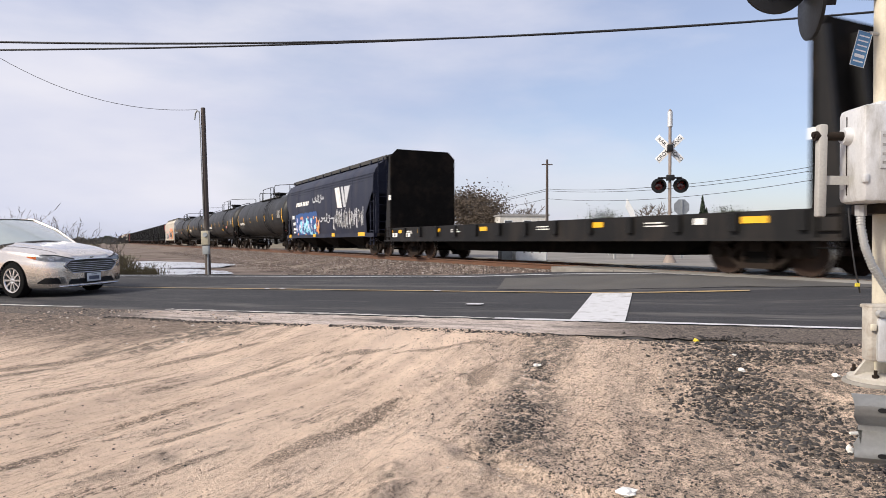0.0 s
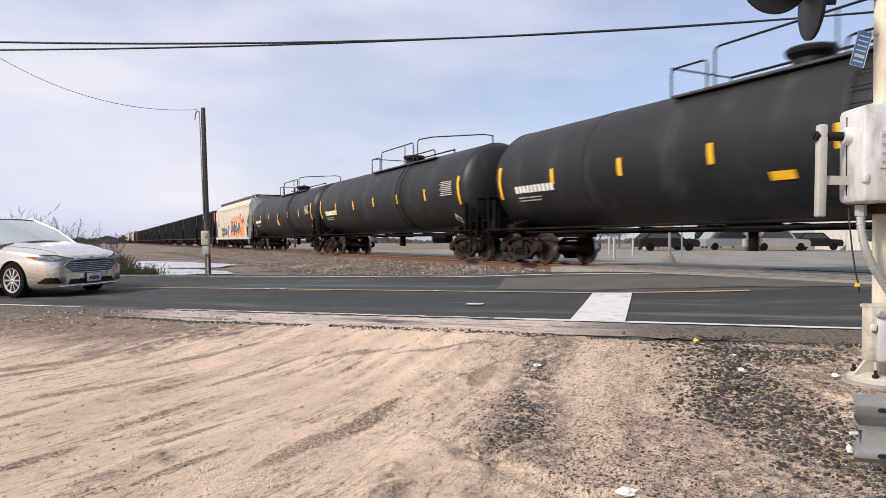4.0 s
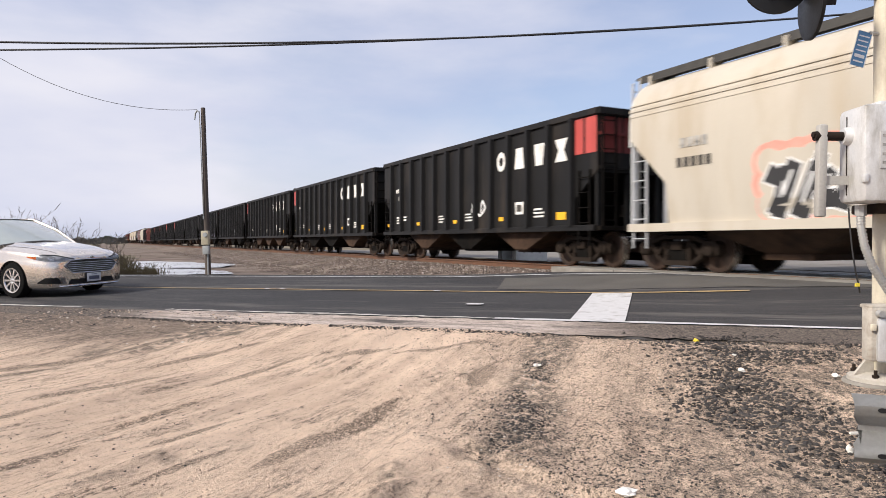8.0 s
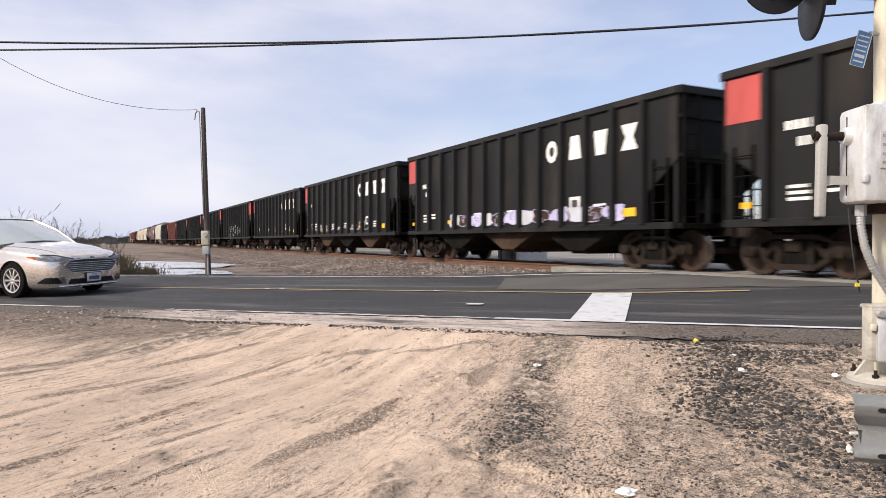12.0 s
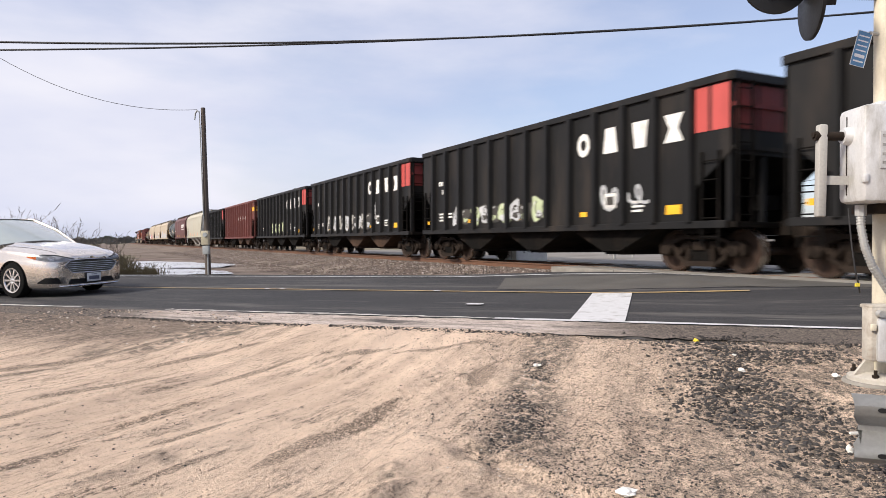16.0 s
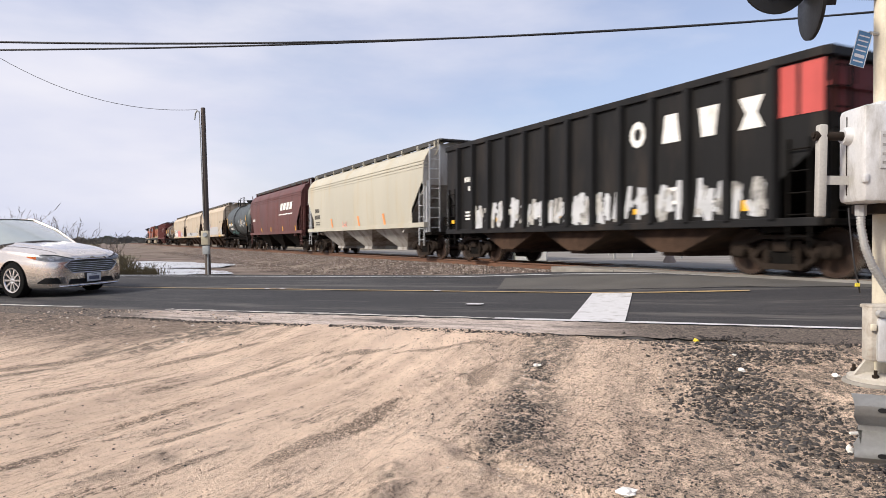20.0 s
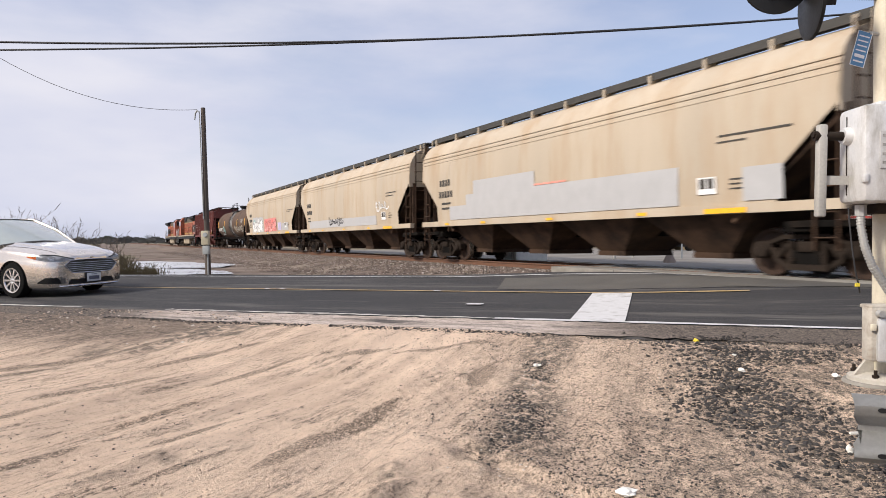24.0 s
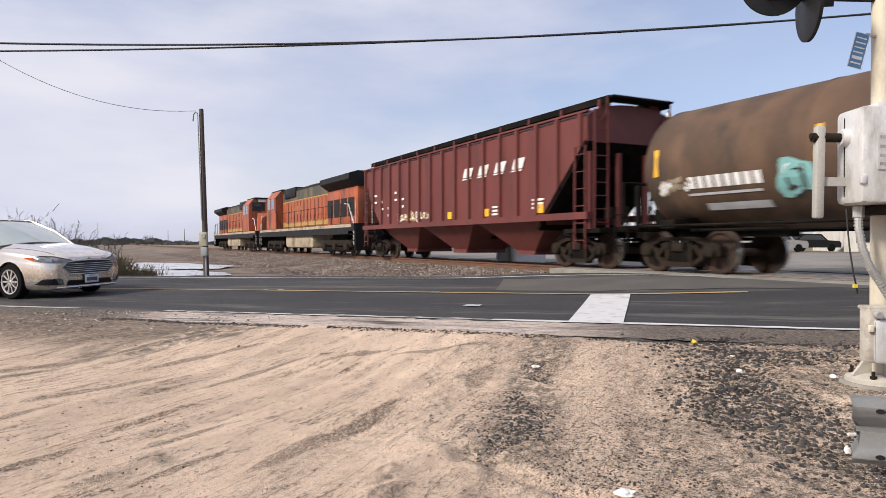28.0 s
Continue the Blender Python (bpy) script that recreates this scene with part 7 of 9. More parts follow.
    piece(w, sd, 4.9, 6.3, 1.1, 2.0, ["dark_brown", "g_orange"], None, 3, 25, ("g_orange",), None, 0.08)
    layer(w, "spray_halo", "g_pink", [(0.016, ring_pts(6.15, 2.35, 1.5, 1.0, 14))], sd)
    layer(w, "spray_fill", "g_orange", [(0.020, ring_pts(6.15, 2.38, 1.25, 0.8, 14))], sd)
    spray(w, sd, 5.7, 6.6, 2.1, 2.65, ["dark_brown"], None, 2, 23, eps=0.026)
    spray(w, sd, 4.95, 5.4, 2.75, 3.1, ["dark_mark"], None, 2, 26)
    plate_on(w, "reflector", "yellow", rect(7.45, 1.75, 0.24, 0.5), sd, 0.012, "yellow reflective strip")
    number_blocks(w, sd, -e + 1.5, 2.3, 5, 0.2, "dark_mark")
    number_blocks(w, sd, -e + 1.6, 2.7, 4, 0.2, "grey_mark")
    # black open hoppers
    art = {1: [(0.8, 1.6, 1.25, 2.0, ["g_white"], None, 1)], 4: [(2.0, 2.9, 1.2, 1.75, ["g_silver"], "dark_mark", 2)], 5: [(-3.5, 5.4, 1.15, 1.55, ["g_silver", "dark_brown", "g_lilac"], "g_lilac", 12)],
           6: [(-5.0, 3.5, 1.15, 1.6, ["dark_brown", "g_silver"], None, 12)], 8: [],
           9: [(-4.5, 0.8, 1.2, 1.85, ["g_silver", "dark_mark", "g_green"], "dark_mark", 9), (3.2, 4.8, 1.4, 2.0, ["g_silver"], None, 3)],
           10: [(-3.9, 2.6, 1.2, 1.95, ["grey_mark", "dark_mark", "g_silver"], "dark_mark", 11), (2.6, 3.4, 1.3, 2.4, ["g_silver"], None, 1)],
           11: [(-2.2, 1.9, 1.2, 1.95, ["g_green", "g_green"], "dark_mark", 7)], 13: []}
    for i in range(1, 14):
        left = 157.0 + 15.13 * (i - 1)
        if i == 12:
            continue
        hw_ = open_hopper(left - 13.9, left, "black_car", 1 if i in (1, 8, 9, 10, 11, 13) else -1, True, 0.05 + 0.30 * ((i * 37) % 10) / 10 if i > 7 else 0.05, art.get(i), i * 3,
                    label="black ribbed open coal hopper wagon with %s" % ("graffiti along its side" if i in art else "a faded red end panel"))
        if i == 8:
            piece(hw_, lambda z: 1.5, -3.0, 0.9, 1.05, 2.45, ["g_white", "g_silver", "g_white"], None, 4, 81, (), None, 0.24, 0.3)
            piece(hw_, lambda z: 1.5, 1.0, 2.0, 1.1, 1.7, ["g_silver"], None, 1, 82, (), None, 0.24)
        if i == 13:
            for k in range(11):
                piece(hw_, lambda z: 1.5, -4.9 + k, -4.1 + k, 1.05, 1.95, ["g_silver", "grey_mark", "g_silver"], None, 3, 130 + k, (), None, 0.28, 0.1)
    # mineral red open hopper
    w = open_hopper(323.4 - 13.9, 323.4, "red_car", 0, False, 0.15, None, 77, "red_car", "mineral red ribbed open hopper wagon with yellow end band")

    def flat_side(z):
        return 1.5
    e = 13.9 / 2
    plate_on(w, "yellow_band", "yellow", [(e - 1.1, 3.1), (e - 0.02, 3.1), (e - 0.02, 3.42), (e - 1.1, 3.42)], flat_side, label="yellow end band")
    for i in range(4):
        part("yellow_band", bx(e + 0.002, e + 0.008, -1.4 + i * 0.72, -0.78 + i * 0.72, 3.1, 3.42), "yellow", w, smooth=0)
        plate_on(w, "letter_block", "white_mark", rect(-0.2 + 4.0 - 4.4 + i * 1.0 + 1.0, 2.72, 0.55, 0.32, 0.5), flat_side, label="white painted shape")
        plate_on(w, "letter_stripe", "white_mark", rect(0.4 - 0.1 + i * 1.0, 2.5, 0.6, 0.04, 0.5), flat_side)
    number_blocks(w, flat_side, -e + 1.3, 2.1, 5, 0.2)
    # cream, maroon, short tank, beige, brown tank, red covered hopper, locomotives
    w, L, sd = covered_hopper(340.4, 356.2, "cream", "grey_end", "grey_end", "pale cream curved-side covered hopper wagon", 3, 1.1, 5, post_mat="silver", zb=1.25)
    e = L / 2
    number_blocks(w, sd, -e + 1.6, 2.35, 4, 0.22, "dark_mark")
    number_blocks(w, sd, -e + 1.5, 2.0, 5, 0.22, "dark_mark")
    bars(w, sd, -e + 2.0, 1.7, 0.8, 2, 0.06, 0.05, "dark_mark")
    for x in (-e + 4.5, -e + 8.6, e - 4.0):
        plate_on(w, "reflector", "g_orange", rect(x, 1.6, 0.22, 0.5, -0.3), sd, label="faded orange reflective strip")
    spray(w, sd, -e + 6.2, -e + 6.9, 1.35, 1.65, ["g_pink"], None, 2, 31)
    w, L, sd = covered_hopper(357.7, 373.2, "maroon", "maroon", "under", "maroon curved-side covered hopper wagon with white lettering blocks", 3, 1.1, 4, zb=1.22)
    e = L / 2
    for i in range(4):
        plate_on(w, "letter_block", "white_mark", rect(e - 4.9 + i * 0.82, 2.95, 0.6, 0.46, 0.3), sd, label="white painted shape")
    plate_on(w, "letter_stripe", "white_mark", rect(e - 3.9, 2.45, 3.6, 0.07, 0.5), sd)
    number_blocks(w, sd, -e + 1.3, 2.3, 4, 0.2)
    for x in (-e + 4.2, -0.5, 3.0, e - 1.5):
        plate_on(w, "reflector", "yellow", rect(x, 1.5, 0.16, 0.3), sd, label="yellow reflective strip")
    w, L, sd = tank_car(375.3, 384.9, "tank_grey", "short dark grey tank wagon with worn paint", 1.5, 2.55, -0.3, True, False)
    e = L / 2
    number_blocks(w, sd, -e + 1.0, 2.2, 9, 0.24)
    bars(w, sd, -e + 2.1, 1.9, 1.9, 2, 0.06)
    spray(w, sd, e - 3.3, e - 0.8, 1.9, 2.6, ["g_silver"], None, 3, 41)
    spray(w, sd, -e + 1.0, -e + 4.2, 1.35, 1.75, ["g_teal"], None, 4, 42)
    for k, (a, b) in enumerate(((386.7, 402.8), (404.0, 420.1), (421.2, 437.2))):
        w, L, sd = covered_hopper(a, b, "beige", "dark_brown", "dark_brown", ("weathered beige covered hopper wagon with patched grey paint", "weathered beige covered hopper wagon with a small black tag",
                                  "weathered beige covered hopper wagon with white and red graffiti")[k], 4, 1.2, 9, post_mat="dark_brown", zb=1.24, sheet_mat="beige")
        e = L / 2
        number_blocks(w, sd, -e + 1.55, 2.70, 4, 0.22, "dark_mark")
        number_blocks(w, sd, -e + 1.50, 2.30, 5, 0.22, "dark_mark")
        bars(w, sd, -e + 1.95, 1.98, 0.7, 2, 0.07, 0.1, "dark_mark", seed=k + 2)
        for x in (-e + 2.0, -e + 4.5, 0.0, 3.5):
            plate_on(w, "reflector", "yellow", rect(x, 1.26, 0.3, 0.07), lambda z: 1.565)
        plate_on(w, "reflector", "yellow", rect(e - 2.3, 1.25, 1.0, 0.1), lambda z: 1.565)
        plate_on(w, "notice_plate", "g_white", rect(e - 2.75, 1.76, 0.46, 0.34), sd, 0.024)
        for dx_ in (-0.1, 0.1):
            plate_on(w, "notice_plate", "dark_mark", rect(e - 2.75 + dx_, 1.80, 0.15, 0.2), sd, 0.028)
        bars(w, sd, e - 1.6, 2.70, 1.7, 1, 0.035, 0.05, "dark_mark", seed=k)
        bars(w, sd, e - 2.0, 2.58, 1.0, 1, 0.03, 0.05, "dark_mark", seed=k + 4)
        bars(w, sd, e - 2.0, 1.85, 0.42, 3, 0.03, 0.06, "dark_mark", seed=k + 7)
        if k == 0:
            for x0_, x1_, z0_, z1_ in ((-e + 2.2, 4.55, 1.40, 1.86), (-e + 3.4, 4.57, 1.86, 2.20), (-e + 3.9, -0.7, 2.20, 2.62), (e - 1.9, e - 1.05, 1.42, 2.05)):
                patch_on(w, "paint_patch", "g_patch", x0_, x1_, z0_, z1_, sd, 0.02, "pale grey painted-over patch")
            patch_on(w, "spray_stripe", "g_pink", -0.7, 0.75, 2.21, 2.26, sd, 0.024, "faint red sprayed line")
        if k == 1:
            spray(w, sd, -2.4, -0.15, 1.46, 1.92, ["g_black"], None, 6, 51)
            patch_on(w, "paint_patch", "g_patch", -6.2, 4.4, 1.40, 1.80, sd, 0.010, "pale grey painted-over patch")
            spray(w, sd, 4.4, 5.75, 1.95, 2.42, ["g_white"], None, 3, 52)
        if k == 2:
            piece(w, sd, -5.2, -1.7, 1.30, 2.25, ["g_white"], "g_black", 6, 53, ("g_patch",), "g_teal", 0.22)
            piece(w, sd, -1.0, 2.5, 1.30, 2.10, ["g_salmon"], "g_black", 6, 54, ("g_salmon",), "g_red", 0.2)
            patch_on(w, "paint_patch", "g_lilac", 3.1, 4.0, 1.45, 1.95, sd, 0.012, "pale lilac sprayed patch")
            patch_on(w, "paint_patch", "g_patch", 4.15, 5.9, 1.42, 1.9, sd, 0.010, "pale grey painted-over patch")
    w, L, sd = tank_car(439.0, 453.7, "tank_brown", "rusty brown tank wagon with grey worn middle and sprayed paint", 1.37, 2.33, 0.2, False, False, ring="worn_ring")
    e = L / 2
    for x in (-e + 0.2, -e + 4.0, e - 3.8, e - 0.2):
        plate_on(w, "reflector", "yellow", rect(x, 2.4, 0.12, 0.6), sd, 0.02, "yellow reflective strip")
    spray(w, sd, -4.2, -3.5, 1.45, 2.2, ["g_teal"], "g_teal", 1, 61)
    number_blocks(w, sd, -6.2, 1.90, 8, 0.24, "g_white")
    piece(w, sd, -7.1, -6.3, 1.7, 2.0, ["tan_tank", "g_white"], None, 2, 63, (), None, 0.2)
    spray(w, sd, e - 5.2, e - 1.2, 1.5, 2.1, ["tan_tank", "grey_mark"], None, 6, 62)
    bars(w, sd, -5.4, 1.66, 1.9, 1, 0.05, 0.05, "g_silver")
    bars(w, sd, -5.2, 1.40, 1.6, 1, 0.14, 0.05, "g_silver")
    bars(w, sd, e - 1.5, 2.6, 0.9, 4, 0.05, 0.05, "grey_mark")
    w, L, sd = covered_hopper(455.7, 471.6, "dark_red", "dark_red", "dark_red", "dark red ribbed covered hopper wagon with white lettering blocks", 3, 2.0, 0, "ribbed", walk_mat="under", zb=1.30)
    e = L / 2
    for i in range(4):
        plate_on(w, "letter_block", "white_mark", rect(e - 6.1 + i * 1.0, 2.95, 0.55, 0.3, 0.5), lambda z: 1.50, label="white painted shape")
        plate_on(w, "letter_stripe", "white_mark", rect(e - 6.2 + i * 1.0, 2.75, 0.55, 0.04, 0.5), lambda z: 1.50)
    spray(w, lambda z: 1.49, -e + 4.0, -e + 6.8, 1.45, 1.9, ["g_white", "loco_yellow"], None, 6, 71)
    for x in (-e + 8.5, -e + 11, e - 2.0):
        plate_on(w, "reflector", "yellow", rect(x, 1.6, 0.3, 0.24), lambda z: 1.50, label="yellow reflective strip")
    for k in range(5):
        bars(w, lambda z: 1.50, -e + 1.5 + k * 0.75, 2.7 - 0.3 * (k % 3), 0.3, 2, 0.09, 0.2, seed=k)
    bars(w, lambda z: 1.50, e - 4.3, 1.75, 0.5, 3, 0.06, 0.05)
    bars(w, lambda z: 1.50, e - 2.1, 1.85, 0.6, 3, 0.06, 0.05)
    locomotive(473.0, 494.4, False, 1)
    locomotive(495.6, 517.0, True, 2)


def motions():
    """The train rolls at a steady speed; its wheels turn while they pass the crossing."""
    end = 28.0
    slack = {0.0: 0.2, 1.0: 0.0, 3.0: 0.0, 5.5: 0.2, 6.0: 0.38, 6.5: 0.0, 7.0: -0.2, 7.5: 0.05, 8.0: 0.28, 8.5: 0.1, 9.0: 0.12, 10.0: 0.1, 11.0: 0.15, 11.5: -0.1, 12.0: -0.42, 12.5: -0.2, 14.0: 0.05, 15.0: 0.12, 17.0: 0.05, 21.0: 0.1, 24.0: 0.12, end: 0.0}
    for w, tau in MOVES:
        rows = []
        for t, ds in slack.items():
            p = on_track(tau - SPEED * t + ds)
            rows.append((t, pose(p.x, p.y, 0, 0, 0, YAW)))
        walk(w, rows)
    for w, at, tau in WHEELS:
        t0, t1 = (tau - 42) / SPEED, (tau + 8) / SPEED
        f0, f1 = max(0, round(t0 * FPS)), min(round(end * FPS), round(t1 * FPS))
        if f1 <= f0:
            continue
        rows = [] if f0 == 0 else [(0.0, Matrix.Translation(at))]
        for k in range(f0, f1 + 1):
            rows.append((k / FPS, Matrix.Translation(at) @ Matrix.Rotation(SPEED * (k - f0) / FPS / WR, 4, "Y")))
        if f1 < round(end * FPS):
            rows.append((end, rows[-1][1]))
        walk(w, rows)


build_train()

# ---- roadside things ----


def gz(x, y):
    return float(ground_z(np.array([float(x)]), np.array([float(y)]))[0])


def sedan():
    from mathutils.bvhtree import BVHTree
    ax = Vector((-7.755, 13.617, 0))
    s, q = sq(ax.x, ax.y)
    yaw = math.degrees(math.atan2(-RDY, -RDX))
    zc = float(road_z(s, q)) - 0.005
    car = thing("sedan", "champagne silver four-door sedan waiting on the road", "car", pose(ax.x, ax.y, zc, 1.4, -0.9, yaw))
    # body shell: stations (x, half width, underside, shoulder, middle of the top)
    st = ((0.985, 0.40, 0.19, 0.66, 0.72), (0.965, 0.60, 0.18, 0.70, 0.775), (0.90, 0.74, 0.19, 0.735, 0.815), (0.78, 0.835, 0.18, 0.775, 0.87), (0.56, 0.89, 0.18, 0.825, 0.925), (0.25, 0.918, 0.18, 0.87, 0.975),
          (-0.15, 0.925, 0.18, 0.91, 1.03), (-0.55, 0.925, 0.18, 0.935, 1.07), (-0.92, 0.925, 0.18, 0.945, 1.08), (-1.4, 0.925, 0.18, 0.93, 1.0), (-2.2, 0.925, 0.18, 0.95, 1.0), (-3.0, 0.922, 0.18, 0.97, 1.02),
          (-3.4, 0.91, 0.21, 0.985, 1.06), (-3.7, 0.88, 0.25, 0.97, 1.05), (-3.86, 0.80, 0.32, 0.90, 0.97), (-3.89, 0.70, 0.40, 0.8, 0.88))
    rows = []
    for x, w, lo, sh, tp in st:
        half = [(0.55 * w, lo - 0.01), (0.90 * w, lo), (0.965 * w, lo + 0.08), (0.985 * w, lo + 0.25 * (sh - lo)), (1.0 * w, lo + 0.55 * (sh - lo)), (0.995 * w, lo + 0.73 * (sh - lo)), (0.982 * w, lo + 0.79 * (sh - lo)),
                (0.962 * w, sh - 0.03), (0.90 * w, sh + 0.012), (0.78 * w, sh + 0.50 * (tp - sh)), (0.64 * w, sh + 0.74 * (tp - sh)), (0.58 * w, sh + 0.92 * (tp - sh)), (0.3 * w, tp - 0.008), (0.0, tp)]
        rows.append([(x, -y, z) for y, z in half] + [(x, y, z) for y, z in reversed(half[:-1])])
    bm = sheet(bmesh.new(), rows)
    k = len(rows[0])
    bm.verts.ensure_lookup_table()
    for r0 in (0, (len(rows) - 1) * k):
        bm.faces.new([bm.verts[i] for i in range(r0, r0 + k)])
    bmesh.ops.recalc_face_normals(bm, faces=bm.faces)
    bmesh.ops.subdivide_edges(bm, edges=bm.edges[:], cuts=1, smooth=0.35, use_grid_fill=True)
    skin = BVHTree.FromBMesh(bm)
    shell = new("body", mesh_of(bm, "body", "car_paint", 50))
    wells = bmesh.new()
    for x in (0.0, -2.85):
        lathe(wells, ((-1.1, 0), (-1.1, 0.375), (-0.60, 0.375), (-0.60, 0)), "y", 40, (x, 0, 0.335))
        lathe(wells, ((0.60, 0), (0.60, 0.375), (1.1, 0.375), (1.1, 0)), "y", 40, (x, 0, 0.335))
    cut = new("cutter", mesh_of(wells, "cutter", "dark_plastic", 40))
    mod = shell.modifiers.new("arch", "BOOLEAN")
    mod.object, mod.operation, mod.solver = cut, "DIFFERENCE", "EXACT"
    bpy.context.view_layer.update()
    me = bpy.data.meshes.new_from_object(shell.evaluated_get(bpy.context.evaluated_depsgraph_get()))
    bpy.data.objects.remove(shell)
    bpy.data.objects.remove(cut)
    me.materials.clear()
    me.materials.append(M["car_paint"])
    for p in me.polygons:
        p.material_index = 0
        p.use_smooth = True
    me.set_sharp_from_angle(angle=radians(38))
    part("body", me, "car_paint", car, "champagne metallic body")

    def on_skin(p, way, lift):
        """The place on the body that a ray from p along way meets, lifted a little."""
        way = Vector(way).normalized()
        hit = skin.ray_cast(Vector(p), way)
        return (hit[0] - way * lift) if hit[0] is not None else Vector(p) + way * 0.5

    def wrap(name, mat, grid, way, lift, parent=car, label="", thick=0.012):
        b_ = sheet(bmesh.new(), [[on_skin(p, way, lift) for p in r] for r in grid])
        bmesh.ops.solidify(b_, geom=b_.faces[:], thickness=thick)
        return part(name, b_, mat, parent, label, smooth=50)

    def band(lower, upper, n=14, m=5):
        """A grid between two lines of (a, b) pairs."""
        def along(line, t):
            f = t * (len(line) - 1)
            i = min(int(f), len(line) - 2)
            return [line[i][j] + (line[i + 1][j] - line[i][j]) * (f - i) for j in range(2)]
        out = []
        for i in range(n + 1):
            lo_, hi_ = along(lower, i / n), along(upper, i / n)
            out.append([[lo_[j] + (hi_[j] - lo_[j]) * u / m for j in range(2)] for u in range(m + 1)])
        return out
    # cabin
    part("windscreen", sheet(bmesh.new(), [[(-0.36 - 0.12 * t * t, t * 0.83, 1.075 - 0.07 * t * t), (-0.88 - 0.09 * t * t, t * 0.78, 1.32 - 0.03 * t * t), (-1.48 - 0.06 * t * t, t * 0.67, 1.535 - 0.02 * t * t)] for t in np.linspace(-1, 1, 9)]), "windscreen", car, "wide windscreen with a painted pale reflection")
    part("roof", sheet(bmesh.new(), [[(-1.46 - 0.06 * t * t, t * 0.69, 1.545 - 0.02 * t * t), (-2.1, t * 0.69, 1.605 - 0.03 * t * t), (-2.6, t * 0.66, 1.57 - 0.03 * t * t), (-3.05, t * 0.58, 1.42 - 0.03 * t * t)] for t in np.linspace(-1, 1, 9)]), "car_paint", car)
    part("rear_window", sheet(bmesh.new(), [[(-3.05, t * 0.58, 1.39 - 0.03 * t * t), (-3.62, t * 0.66, 1.06)] for t in np.linspace(-1, 1, 7)]), "glass_dark", car)
    part("cowl", sheet(bmesh.new(), [[(-0.32 - 0.12 * t * t, t * 0.83, 1.06 - 0.07 * t * t), (-0.40 - 0.12 * t * t, t * 0.83, 1.09 - 0.07 * t * t)] for t in np.linspace(-1, 1, 9)]), "dark_plastic", car, "black wiper cowl")
    for sy in (-1, 1):
        part("side_window", sheet(bmesh.new(), [[(-0.65, sy * 0.88, 0.955), (-0.72, sy * 0.86, 1.02)], [(-1.3, sy * 0.885, 0.97), (-1.52, sy * 0.72, 1.49)], [(-2.3, sy * 0.885, 0.985), (-2.3, sy * 0.715, 1.54)], [(-3.2, sy * 0.865, 1.0), (-3.0, sy * 0.62, 1.36)]]), "glass_dark", car, "dark side glass")
        part("pillar", pipe(bmesh.new(), [(-0.46, sy * 0.86, 0.985), (-0.95, sy * 0.80, 1.29), (-1.52, sy * 0.70, 1.515), (-2.3, sy * 0.71, 1.565), (-3.05, sy * 0.60, 1.38), (-3.5, sy * 0.75, 1.02)], 0.022, 8), "car_paint", car)
        part("mirror", bx(-1.22, -1.04, 0.90 if sy > 0 else -1.08, 1.08 if sy > 0 else -0.90, 0.97, 1.10, bevel=0.04), "car_paint", car)
        for x in (0.0, -2.85):
            wh = part("wheel", lathe(bmesh.new(), ((-0.11, 0.215), (-0.112, 0.245), (-0.10, 0.315), (-0.07, 0.335), (0.07, 0.335), (0.10, 0.31), (0.11, 0.235), (0.1, 0.2)), "y", 40), "tyre", car, "black tyre", at=Matrix.Translation((x, sy * 0.815, 0.335)) @ Matrix.Rotation(0 if sy < 0 else math.pi, 4, "Z"))
            part("rim", lathe(bmesh.new(), ((-0.095, 0.205), (-0.110, 0.212), (-0.112, 0.236), (-0.06, 0.232), (0.08, 0.225), (0.08, 0.215), (0.0, 0.21)), "y", 36), "alloy", wh)
            # dark disc filling the rim paints the shade between the spokes
            part("brake_disc", lathe(bmesh.new(), ((0.0, 0.0), (0.0, 0.205), (0.04, 0.205), (0.04, 0.0)), "y", 24), "dark_plastic", wh)
            part("hub", lathe(bmesh.new(), ((-0.10, 0.0), (-0.098, 0.03), (-0.085, 0.055), (-0.02, 0.065), (-0.02, 0.0)), "y", 16), "alloy", wh)
            for i in range(10):
                a = 2 * math.pi * i / 10
                part("spoke", shared("spoke", lambda: prism(bmesh.new(), ((0.045, -0.013), (0.215, -0.019), (0.215, 0.019), (0.045, 0.013)), "y", -0.102, -0.06), "alloy", 0), "alloy", wh, at=Matrix.Rotation(a, 4, "Y"))
        # lamp: a long wedge round the corner, seen along a slanting way
        way = Vector((-0.75, -sy * 0.66, 0.0))
        far_p = Vector((1.6, sy * 1.6, 0))
        tang = Vector((way.y, -way.x, 0)) * sy

        def slant(t, z):
            return Vector((0.60, sy * 0.73, 0)) - way * 1.2 + tang * t + Vector((0, 0, z))
        g = band([(-0.16, 0.725), (0.08, 0.676), (0.33, 0.660), (0.53, 0.672)], [(-0.16, 0.765), (-0.02, 0.81), (0.22, 0.795), (0.53, 0.712)])
        hl = wrap("headlight", "lens", [[slant(-t, z) for t, z in r] for r in g], way, 0.010, car, "clear headlamp with dark inner bezel")
        g = band([(-0.02, 0.800), (0.22, 0.785), (0.52, 0.705)], [(-0.02, 0.815), (0.22, 0.800), (0.53, 0.717)], 8, 2)
        wrap("lamp_bezel", "dark_plastic", [[slant(-t, z) for t, z in r] for r in g], way, 0.016, hl)
        g = band([(0.10, 0.70), (0.20, 0.69)], [(0.10, 0.755), (0.20, 0.748)], 6, 4)
        wrap("projector", "chrome", [[slant(-t, z) for t, z in r] for r in g], way, 0.018, hl)
